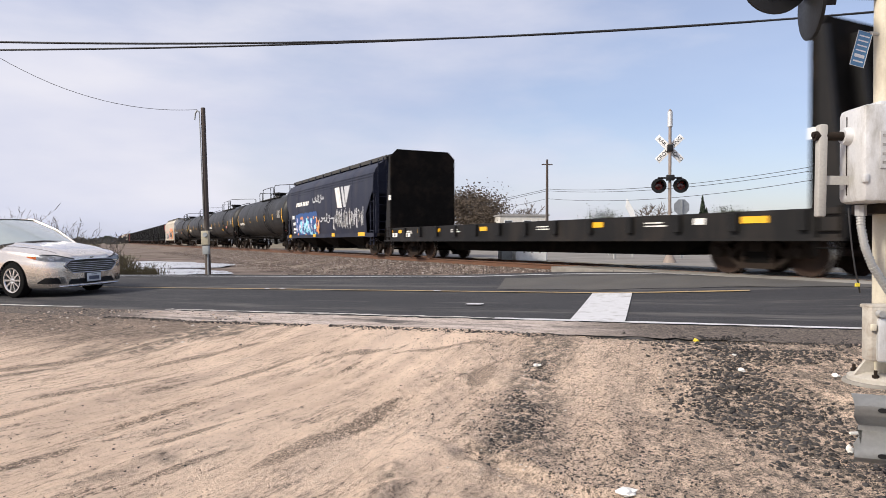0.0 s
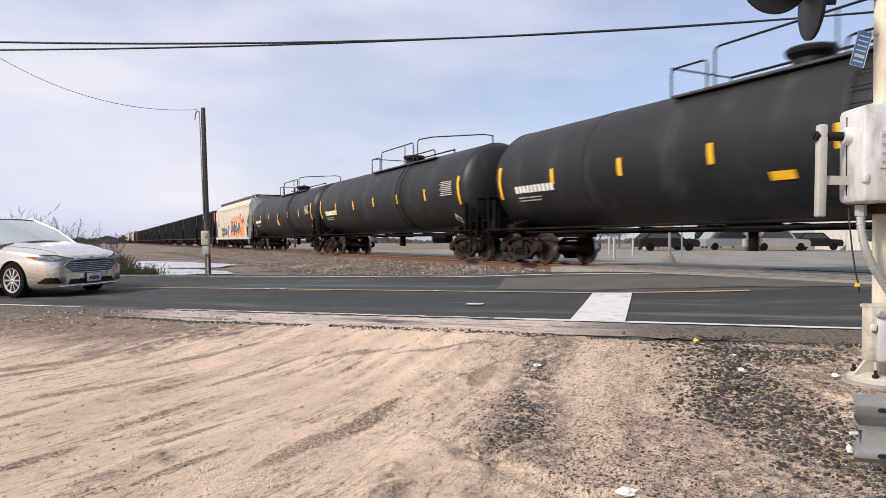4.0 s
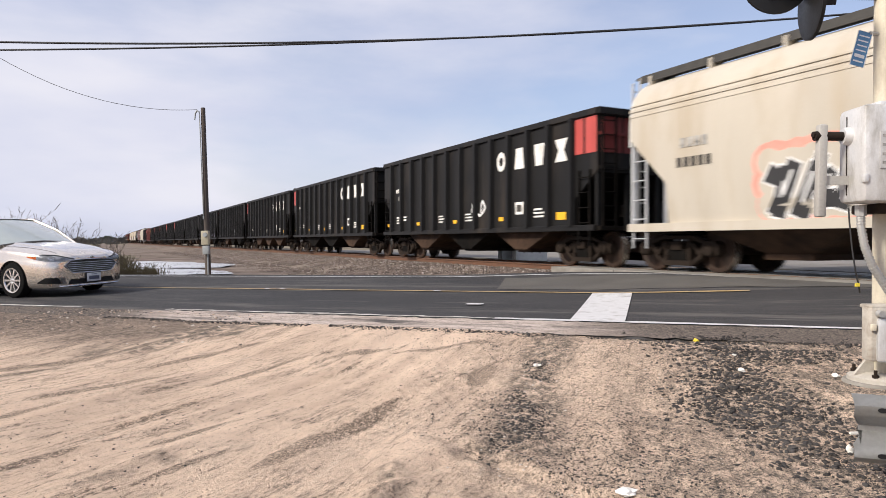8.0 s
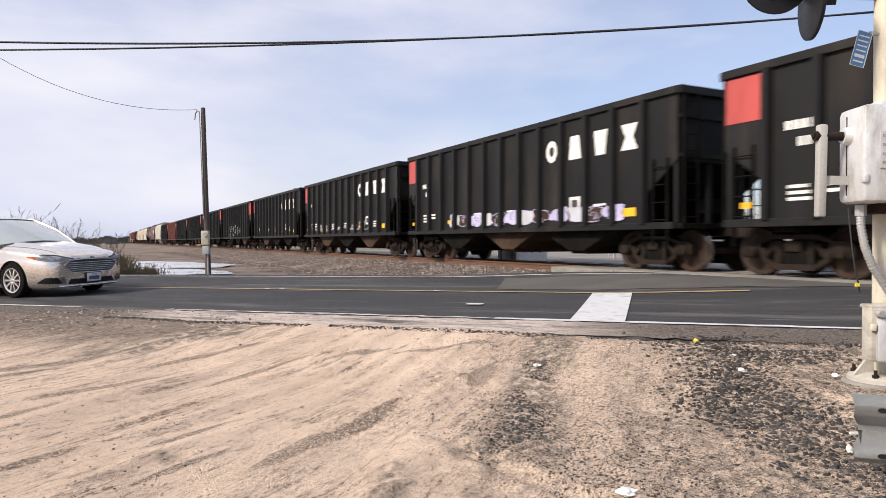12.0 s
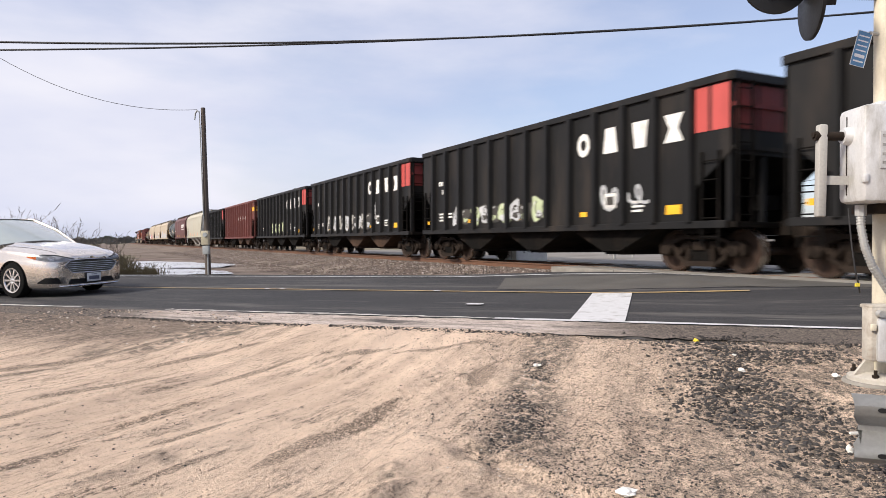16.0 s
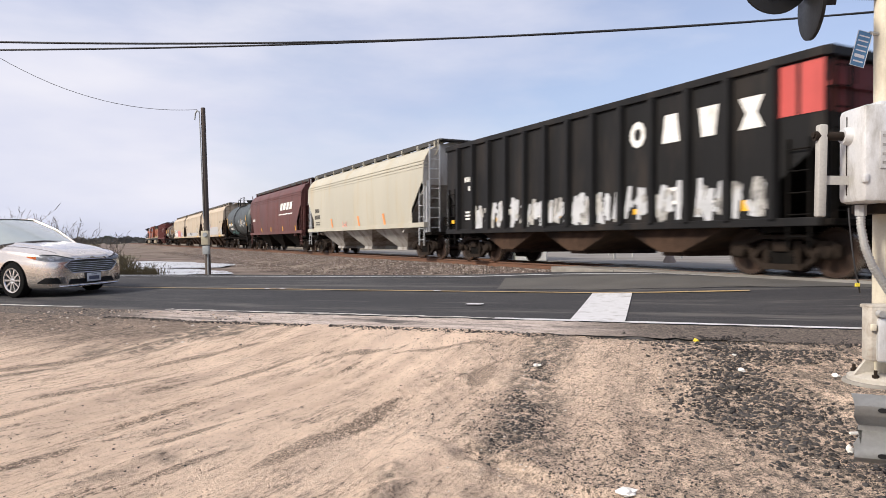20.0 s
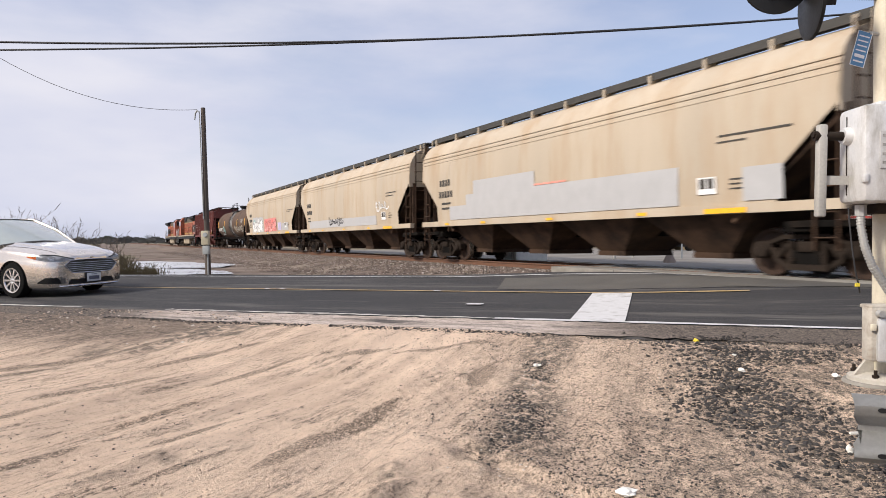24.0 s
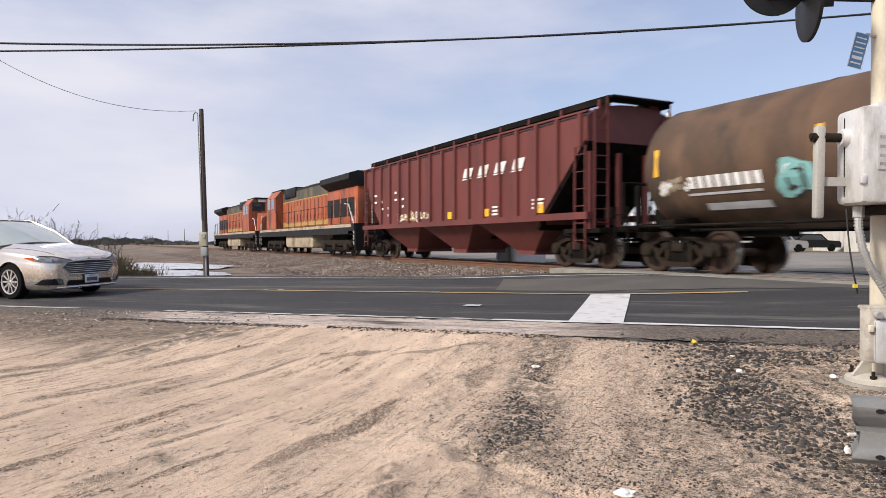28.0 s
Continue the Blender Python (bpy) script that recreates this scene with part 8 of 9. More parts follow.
        g = band([(-0.26, 0.765), (-0.10, 0.715)], [(-0.26, 0.785), (-0.10, 0.79)], 8, 3)
        wrap("side_marker", "amber", [[slant(-t, z) for t, z in r] for r in g], way, 0.016, hl, "amber side marker")
        g = band([(-0.10, 0.275), (0.1, 0.262), (0.35, 0.255)], [(-0.10, 0.285), (0.04, 0.375), (0.28, 0.375)], 10, 4)
        wrap("fog_recess", "dark_plastic", [[slant(-t, z) for t, z in r] for r in g], way, 0.010, car, "black fog lamp recess")
        g = band([(0.31, 0.255), (0.39, 0.255)], [(0.25, 0.38), (0.36, 0.38)], 3, 4)
        wrap("fog_trim", "chrome", [[slant(-t, z) for t, z in r] for r in g], way, 0.018, car, "bright blade trim")
        part("door_handle", bx(-1.75, -1.55, sy * 0.93 - 0.02, sy * 0.93 + 0.02, 0.82, 0.85, bevel=0.008), "car_paint", car)
        part("bonnet_seam", pipe(bmesh.new(), [on_skin((x, sy * (0.60 + 0.17 * t), 2.0), (0, 0, -1), 0.0) for t, x in ((u, 0.80 - 1.22 * u) for u in np.linspace(0, 1, 12))], 0.005, 5), "dark_plastic", car, "dark bonnet seam")
        for xs_ in (-0.62, -1.95, -3.0):
            part("door_seam", pipe(bmesh.new(), [on_skin((xs_ - 0.05 * math.sin(3 * u), sy * 2.0, 0.30 + 0.58 * u), (0, -sy, 0), 0.0) for u in np.linspace(0, 1, 10)], 0.005, 5), "dark_plastic", car, "dark door seam")
        part("sill_trim", pipe(bmesh.new(), [on_skin((x, sy * 2.0, 0.235), (0, -sy, 0), 0.004) for x in np.linspace(-0.45, -2.4, 10)], 0.02, 6), "dark_plastic", car, "black lower sill")
    back = (-1, 0, 0)

    def front(y, z):
        return Vector((2.0, y, z))
    g = band([(-0.57, 0.585), (-0.42, 0.46), (0.0, 0.455), (0.42, 0.46), (0.57, 0.585)], [(-0.57, 0.60), (-0.46, 0.675), (0.0, 0.69), (0.46, 0.675), (0.57, 0.60)], 24, 5)
    gr = wrap("grille", "dark_plastic", [[front(*p) for p in r] for r in g], back, 0.008, car, "black grille with chrome bars")
    ring = [(-0.58, 0.592), (-0.43, 0.453), (-0.2, 0.447), (0.2, 0.447), (0.43, 0.453), (0.58, 0.592), (0.46, 0.682), (0.2, 0.697), (-0.2, 0.697), (-0.46, 0.682), (-0.58, 0.592)]
    part("grille_frame", pipe(bmesh.new(), [on_skin(front(*p), back, 0.014) for p in ring], 0.010, 6), "chrome", gr, "chrome grille surround")
    for z in (0.492, 0.528, 0.564, 0.600, 0.640):
        hw_ = 0.42 + 0.15 * (z - 0.46) / 0.125 if z < 0.59 else 0.57 - 0.11 * (z - 0.59) / 0.085
        part("grille_bar", pipe(bmesh.new(), [on_skin(front(y, z), back, 0.020) for y in np.linspace(-hw_ + 0.02, hw_ - 0.02, 11)], 0.0065, 5), "chrome", gr, "chrome grille bar")
    part("badge", lathe(bmesh.new(), ((0, 0.0), (0.0, 0.05), (0.012, 0.045), (0.014, 0.0)), "x", 16), "chrome", car, "plain oval badge", at=Matrix.Translation(on_skin(front(0, 0.735), back, 0.004)) @ Matrix.Diagonal((1, 1, 0.45, 1)))
    g = band([(-0.52, 0.24), (0.0, 0.232), (0.52, 0.24)], [(-0.46, 0.335), (0.0, 0.33), (0.46, 0.335)], 20, 4)
    wrap("lower_intake", "dark_plastic", [[front(*p) for p in r] for r in g], back, 0.008, car, "black lower intake")
    pl = part("number_plate", bx(0, 0.012, -0.155, 0.155, -0.08, 0.08, bevel=0.004), "plate", car, "white number plate", at=(1.012, 0.02, 0.345))
    part("plate_surround", bx(-0.012, 0.0, -0.17, 0.17, -0.095, 0.095), "dark_plastic", pl, smooth=0)
    part("plate_bar", bx(0.0122, 0.014, -0.115, 0.115, -0.045, 0.025), "plate_bar", pl, smooth=0)
    part("plate_bar", bx(0.0122, 0.014, -0.07, 0.07, 0.05, 0.062), "plate_bar", pl, smooth=0)
    part("chin_trim", pipe(bmesh.new(), [on_skin(front(y, 0.205), back, 0.014) for y in np.linspace(-0.66, 0.66, 15)], 0.014, 6), "chrome", car, "bright lower lip")
    part("underbody", bx(-3.7, 0.7, -0.60, 0.60, 0.17, 0.40), "dark_plastic", car, smooth=0)


def light_head(parent, x, z, facing, r=0.26, housing=True):
    """A round black background with a hooded lamp, in the mast's space."""
    h = part("signal_head", lathe(bmesh.new(), ((-0.012, 0.0), (-0.012, r), (0.012, r), (0.02, r - 0.02), (0.02, 0.0)), "y", 36, (x, 0, z)), "black_part", parent, "round black signal background", at=Matrix.Rotation(facing, 4, "Z"))
    if housing:
        part("lamp_housing", lathe(bmesh.new(), ((0.01, 0.16), (0.12, 0.15), (0.2, 0.10), (0.22, 0.0)), "y", 20, (x, 0, z)), "black_part", h)
    part("lens", lathe(bmesh.new(), ((-0.05, 0.0), (-0.045, 0.07), (-0.02, 0.15), (-0.012, 0.15)), "y", 24, (x, 0, z)), "red_lens", h, "dark red lens, unlit")
    vis = bmesh.new()
    rows = []
    for a in np.linspace(radians(-25), radians(205), 18):
        c_, s_ = math.cos(a), math.sin(a)
        ln = 0.10 + (0.20 if housing else 0.12) * max(0, s_) ** 0.6
        rows.append([(x + 0.168 * c_, -0.01, z + 0.168 * s_), (x + 0.172 * c_, -0.01 - ln, z + 0.172 * s_)])
    sheet(vis, rows)
    part("visor", vis, "black_part", h, "black hood over the lamp")
    return h


def far_mast():
    p = Vector((8.22, 24.6, 0))
    m = thing("crossing_signal", "railway crossing signal mast with white crossbuck and two round lamps", "crossing signal", pose(p.x, p.y, -0.14, 0, 0, -8))
    part("mast", lathe(bmesh.new(), ((0.0, 0.0), (0.0, 0.055), (5.55, 0.055), (5.6, 0.0)), "z", 14), "mast_shaded", m, "cream painted steel mast with shade in its colour")
    part("mast_top_sleeve", lathe(bmesh.new(), ((4.95, 0.07), (4.95, 0.09), (5.5, 0.09), (5.5, 0.07)), "z", 12), "alu", m)
    part("base", lathe(bmesh.new(), ((0, 0.0), (0.0, 0.25), (0.1, 0.22), (0.35, 0.10), (0.35, 0.0)), "z", 16), "mast_shaded", m)
    for sgn, words in ((1, ("CROS", "SING")), (-1, ("RAIL", "ROAD"))):
        b = part("crossbuck_blade", bx(-0.62, 0.62, -0.008, 0.008, -0.115, 0.115, bevel=0.003), "sign_white", m, "white crossbuck board", at=Matrix.Translation((0, 0.09 - 0.02 * sgn, 4.17)) @ Matrix.Rotation(radians(-45 * sgn), 4, "Y"))
        for k, word in enumerate(words):
            cu = bpy.data.curves.new("word", "FONT")
            cu.body, cu.size, cu.align_x, cu.align_y = word, 0.19, "CENTER", "CENTER"
            o = new("word", cu)
            bpy.context.view_layer.update()
            me = bpy.data.meshes.new_from_object(o.evaluated_get(bpy.context.evaluated_depsgraph_get()))
            bpy.data.objects.remove(o)
            me.materials.clear()
            me.materials.append(M["black_part"])
            part("lettering", me, "black_part", b, at=Matrix.Translation(((-0.36, 0.36)[k], -0.011, 0)) @ Matrix.Rotation(radians(90), 4, "X"))
    part("crossbuck_clamp", bx(-0.1, 0.1, -0.1, 0.1, 4.05, 4.3, bevel=0.02), "black_part", m)
    part("cross_arm", rod(bmesh.new(), (-0.42, 0, 3.1), (0.42, 0, 3.1), 0.035, 8), "black_part", m)
    for x in (-0.385, 0.385):
        light_head(m, x, 2.82, 0.0, 0.27)
    part("junction_box", bx(-0.14, 0.14, -0.16, 0.02, 3.0, 3.2, bevel=0.02), "black_part", m)
    # stop sign seen from behind
    q = Vector((10.9, 31.0, 0))
    st = thing("stop_sign", "octagonal stop sign on a post, bare grey back", "road sign", pose(q.x, q.y, -0.14, 0, 0, 5))
    part("sign_panel", prism(bmesh.new(), [(0.39 * math.cos(a), 2.36 + 0.39 * math.sin(a)) for a in (radians(22.5 + 45 * i) for i in range(8))], "y", -0.004, 0.004), "sign_back", st, "bare aluminium octagon back", smooth=0)
    part("post", bx(-0.03, 0.03, -0.05, -0.005, 0, 2.7), "sign_back", st, smooth=0)


def near_mast():
    m = thing("crossing_signal_mast", "cream crossing signal mast with aluminium gate box and conduit", "crossing signal", pose(2.957, 4.56, -0.297) @ Matrix.Scale(0.877, 4))
    part("mast", lathe(bmesh.new(), ((0.05, 0.0), (0.05, 0.070), (4.2, 0.070), (4.2, 0.0)), "z", 24), "mast_cream", m, "cream painted steel mast")
    part("foundation", lathe(bmesh.new(), ((-0.15, 0.0), (-0.15, 0.27), (0.0, 0.27), (0.015, 0.26), (0.015, 0.0)), "z", 28), "concrete", m, "round concrete foundation")
    part("base_plate", lathe(bmesh.new(), ((0.012, 0.0), (0.012, 0.235), (0.045, 0.235), (0.055, 0.22), (0.08, 0.13), (0.08, 0.0)), "z", 28), "cast_pale", m, "pale dusty cast base plate")
    for i in range(4):
        a = radians(45 + 90 * i)
        c, s = math.cos(a), math.sin(a)
        part("anchor_bolt", lathe(bmesh.new(), ((0.02, 0.0), (0.02, 0.024), (0.05, 0.024), (0.05, 0.013), (0.085, 0.013), (0.085, 0.0)), "z", 8, (0.19 * c, 0.19 * s, 0.03)), "truck", m)
        part("base_rib", prism(bmesh.new(), ((0.06, 0.06), (0.22, 0.06), (0.08, 0.24)), "y", -0.013, 0.013), "cast_pale", m, at=Matrix.Rotation(a + radians(45), 4, "Z"))
    jb = part("junction_box", bx(-0.241, 0.26, -0.25, -0.12, 0.20, 0.60, bevel=0.022), "cast_pale", m, "pale dusty cast junction box")
    part("box_cover", bx(-0.205, 0.25, -0.272, -0.245, 0.20, 0.52, bevel=0.02), "alu", jb, "pale cover plate")
    part("box_flange", bx(-0.235, 0.25, -0.245, -0.09, 0.585, 0.615, bevel=0.012), "cast_pale", jb)
    part("box_bolt", lathe(bmesh.new(), ((-0.295, 0.0), (-0.295, 0.024), (-0.255, 0.028), (-0.255, 0.0)), "y", 12, (-0.19, 0, 0.555)), "galvanised", jb)
    part("box_latch", bx(-0.252, -0.215, -0.275, -0.25, 0.43, 0.48, bevel=0.006), "mast_cream", jb)
    gb = part("gate_box", bx(-0.39, 0.16, -0.40, -0.06, 1.36, 2.06, bevel=0.045), "alu", m, "scuffed aluminium gate mechanism box")
    part("box_seam", bx(-0.393, -0.388, -0.19, -0.18, 1.42, 2.0), "truck", gb, smooth=0)
    part("box_hinge", bx(-0.40, -0.36, -0.41, -0.37, 1.50, 1.56, bevel=0.008), "alu", gb)
    part("box_lug", bx(-0.22, -0.02, -0.30, -0.12, 2.05, 2.10, bevel=0.015), "alu", gb)
    tg = part("warning_tag", bx(-0.285, 0.06, -0.407, -0.402, 1.60, 1.86), "alu", gb, "engraved notice plate", smooth=0)
    for z in (1.83, 1.765, 1.70, 1.64):
        part("tag_bar", bx(-0.27, -0.13, -0.409, -0.407, z - 0.010, z + 0.010), "grey_mark", tg, smooth=0)
    part("gate_shaft", rod(bmesh.new(), (-0.64, -0.2, 1.855), (-0.37, -0.2, 1.855), 0.034, 12), "truck", m)
    part("shaft_boss", lathe(bmesh.new(), ((-0.435, 0.0), (-0.435, 0.055), (-0.39, 0.07), (-0.38, 0.0)), "x", 16, (0, -0.2, 1.855)), "alu", m)
    arm = part("gate_arm_bracket", bx(-0.65, -0.585, -0.235, -0.165, 1.25, 1.93, bevel=0.016), "grey_end", m, "worn steel gate arm bracket", at=Matrix.Rotation(radians(1.0), 4, "Y"))
    part("bracket_link", bx(-0.60, -0.39, -0.21, -0.19, 1.49, 1.555), "grey_end", arm, smooth=0)
    part("bracket_bolt", lathe(bmesh.new(), ((-0.685, 0.0), (-0.685, 0.022), (-0.645, 0.028), (-0.645, 0.0)), "x", 8, (0, -0.2, 1.855)), "truck", arm)
    part("box_support", bx(-0.20, 0.14, -0.26, 0.08, 1.29, 1.36, bevel=0.012), "truck", m)
    pts = [(-0.27, -0.16, 1.33), (-0.275, -0.17, 1.20), (-0.25, -0.18, 1.04), (-0.20, -0.19, 0.90), (-0.12, -0.19, 0.78), (-0.03, -0.17, 0.66), (0.05, -0.14, 0.58)]
    cd = part("conduit", pipe(bmesh.new(), pts, 0.026, 10), "galvanised", m, "grey flexible conduit")
    for (a, b) in zip(pts[:-1], pts[1:]):
        for i in range(6):
            c = Vector(a).lerp(Vector(b), (i + 0.5) / 6)
            d = (Vector(b) - Vector(a)).normalized() * 0.006
            part("conduit_rib", rod(bmesh.new(), c - d, c + d, 0.0315, 10), "galvanised", cd)
    part("conduit_nut", rod(bmesh.new(), (-0.27, -0.16, 1.27), (-0.27, -0.16, 1.35), 0.04, 8), "galvanised", cd)
    part("cable", pipe(bmesh.new(), [(-0.385, -0.2, 1.33), (-0.375, -0.2, 1.2), (-0.355, -0.2, 1.02), (-0.33, -0.2, 0.86), (-0.29, -0.18, 0.74), (-0.26, -0.14, 0.70)], 0.006, 6), "cable", m, "thin black cable")
    part("cable_tag", bx(-0.335, -0.305, -0.215, -0.20, 0.75, 0.775), "litter_yellow", m, smooth=0)
    part("cross_arm", rod(bmesh.new(), (-0.86, 0.08, 3.10), (0.5, 0.08, 3.10), 0.04, 10), "black_part", m)
    light_head(m, -0.835, 3.08, 0.0, 0.262)
    h = light_head(m, 0.0, 0.0, 0.0, 0.27, housing=False)
    h.matrix_basis = Matrix.Translation((-0.62, -0.12, 2.86)) @ Matrix.Rotation(radians(80), 4, "Z")
    part("head_bracket", rod(bmesh.new(), (-0.5, -0.03, 2.95), (0.0, 0.0, 2.95), 0.03, 8), "black_part", m)
    sg = part("notice_sign", prism(bmesh.new(), ((-0.058, -0.145), (0.058, -0.145), (0.058, 0.145), (-0.058, 0.145)), "y", -0.003, 0.003), "blue_sign", m, "blue and white notice sign", at=Matrix.Translation((-0.215, -0.06, 2.535)) @ Matrix.Rotation(radians(15), 4, "Y") @ Matrix.Scale(0.92, 4))
    for z, h in ((0.105, 0.010), (0.065, 0.010), (0.025, 0.010), (-0.015, 0.010), (-0.06, 0.026), (-0.105, 0.012)):
        part("sign_bar", bx(-0.042, 0.042, -0.006, -0.003, z - h / 2, z + h / 2), "sign_white", sg, smooth=0)
    part("sign_rim", pipe(bmesh.new(), [(-0.058, -0.003, -0.145), (0.058, -0.003, -0.145), (0.058, -0.003, 0.145), (-0.058, -0.003, 0.145), (-0.058, -0.003, -0.145)], 0.0025, 5), "sign_white", sg)
    part("sign_bracket", rod(bmesh.new(), (-0.15, -0.06, 2.655), (0.0, 0, 2.655), 0.014, 6), "galvanised", m)


def guard_rail():
    """The rounded end of a galvanised W-beam that rests near the ground by the mast."""
    g = thing("guard_rail", "galvanised W-beam guard rail beside the gravel", "guard rail", pose(1.885, 3.13, -0.408, 0, 0, -20))
    prof = [(-0.01, 0.045), (-0.05, 0.06), (-0.083, 0.085), (-0.083, 0.115), (-0.06, 0.14), (0.0, 0.19), (0.0, 0.215), (-0.06, 0.265), (-0.083, 0.29), (-0.083, 0.32), (-0.05, 0.345), (-0.01, 0.36)]
    rows = []
    for x, k in ((0.0, 0.55), (0.03, 0.85), (0.10, 1.0), (0.6, 1.0), (3.2, 1.0)):
        rows.append([(x + (0.05 if abs(z - 0.2) < 0.03 and x < 0.02 else 0), y, z) for y, z in prof])
    b = sheet(bmesh.new(), rows)
    bmesh.ops.solidify(b, geom=b.faces[:], thickness=0.004)
    beam = part("beam", b, "galvanised", g, "dull galvanised W-beam", smooth=50)
    for z, y in ((0.10, -0.085), (0.305, -0.085)):
        for x in (0.11, 0.75):
            part("bolt_slot", lathe(bmesh.new(), ((0.0, 0.0), (0.0, 0.011), (0.004, 0.011), (0.004, 0.0)), "y", 12), "black_part", beam, "dark bolt slot", at=Matrix.Translation((x, y - 0.003, z)) @ Matrix.Diagonal((1.8, 1, 1, 1)))
    part("post", bx(1.6, 1.75, 0.01, 0.16, -0.5, 0.38), "wood_pole", g, smooth=0)


def utility_pole():
    b = Vector((-0.346 * 22, 22.0, 0))
    m = thing("utility_pole", "short leaning grey wooden utility pole with meter boxes", "utility pole", pose(b.x, b.y, -0.62, 0, -1.6, 0))
    part("pole", lathe(bmesh.new(), ((-0.2, 0.0), (-0.2, 0.095), (5.6, 0.07), (5.62, 0.0)), "z", 14), "wood_pole", m, "weathered grey timber pole")
    part("meter_box", bx(-0.11, 0.13, -0.26, -0.10, 1.17, 1.62, bevel=0.015), "box_tan", m, "faded tan meter box")
    part("meter_dial", lathe(bmesh.new(), ((-0.30, 0.0), (-0.30, 0.07), (-0.26, 0.075), (-0.26, 0.0)), "y", 14, (0.03, 0, 1.49)), "box_grey", m)
    part("switch_box", bx(-0.08, 0.12, -0.24, -0.10, 0.86, 1.14, bevel=0.01), "box_grey", m, "grey switch box")
    part("conduit", rod(bmesh.new(), (0.05, -0.13, 0.0), (0.05, -0.13, 1.0), 0.03, 8), "sign_back", m, "pale conduit pipe")
    part("riser", rod(bmesh.new(), (-0.06, -0.10, 2.0), (-0.09, -0.09, 5.45), 0.018, 6), "box_grey", m)
    part("weather_head", pipe(bmesh.new(), [(-0.09, -0.09, 5.45), (-0.16, -0.09, 5.5), (-0.22, -0.09, 5.42), (-0.25, -0.09, 5.2)], 0.022, 6), "box_grey", m)


def wire(name, label, p, q, sag, r, mat="cable", n=26):
    bm = bmesh.new()
    p, q = Vector(p), Vector(q)
    pts = []
    for i in range(n + 1):
        t = i / n
        c = p.lerp(q, t)
        c.z -= sag * 4 * t * (1 - t)
        pts.append(c)
    return tagged(part(name, pipe(bm, pts, r, 5), mat), label, "cable")


def lines():
    # two heavy cables that cross over the road
    def up(px, py, d):
        return ((px - 784) / 1200 * d, d, 0.65 + (428 - py) / 1200 * d)
    wire("overhead_cable", "heavy black overhead cable", up(-300, 67, 21), up(1800, -2, 21), 0.68, 0.034)
    wire("overhead_cable", "heavy black overhead cable", up(-300, 90, 21), up(1800, 2, 21), 0.455, 0.030)
    wire("service_wire", "thin sagging service wire to the pole", up(-260, -109, 22), up(350, 195, 22), 1.54, 0.008)
    for x, h in ((-18.97, 10.9), (17.8, 8.6)):
        m = thing("line_pole", "tall dark wooden pole carrying the overhead cables", "utility pole", pose(x, 21.0, -0.65))
        part("pole", lathe(bmesh.new(), ((0, 0.0), (0, 0.17), (h, 0.12), (h, 0.0)), "z", 12), "wood_pole", m)
    # far lines
    for px, d, top in ((968, 62.0, 283), (522, 92.0, 333)):
        base = Vector(((px - 784) / 1200 * d, d, -0.2))
        h = 0.65 + (428 - top) / 1200 * d + 0.2
        m = thing("far_utility_pole", "distant dark wooden utility pole", "utility pole", pose(base.x, base.y, -0.2))
        part("pole", lathe(bmesh.new(), ((0, 0.0), (0, 0.15), (h, 0.10), (h, 0.0)), "z", 8), "wood_pole", m)
        part("cross_arm", bx(-0.5, 0.5, -0.05, 0.05, h - 0.5, h - 0.4), "wood_pole", m, smooth=0)
    for py0, py1, sg in ((335, 276, 0.9), (338, 286, 0.9), (352, 300, 1.0)):
        wire("far_wire", "thin distant overhead wire", up(968, py0, 62), up(1750, py1 - 42, 30), sg, 0.016)
        wire("far_wire", "thin distant overhead wire", up(968, py0, 62), up(560, py0 + 52, 110), 1.0, 0.02)


def puddles():
    for cx, cy, a, b, tn, sd in ((-14.2, 34.6, 6.0, 2.9, 2.01, 1), (-10.3, 26.6, 2.9, 1.7, 2.09, 2)):
        rnd = random.Random(sd)
        bm = bmesh.new()
        pts = []
        for i in range(40):
            t = 2 * math.pi * i / 40
            k = 1 + 0.16 * math.sin(3 * t + sd) + 0.08 * math.sin(7 * t) + rnd.uniform(-0.03, 0.03)
            x, y = a * k * math.cos(t), b * k * math.sin(t)
            pts.append((cx + x * math.cos(tn) - y * math.sin(tn), cy + x * math.sin(tn) + y * math.cos(tn)))
        v = [bm.verts.new((x, y, -0.53)) for x, y in pts]
        bm.faces.new(v)
        tagged(part("puddle", bm, "water", smooth=0), "rippled muddy puddle with the sky's shine in its colour", "puddle", kind="structure")


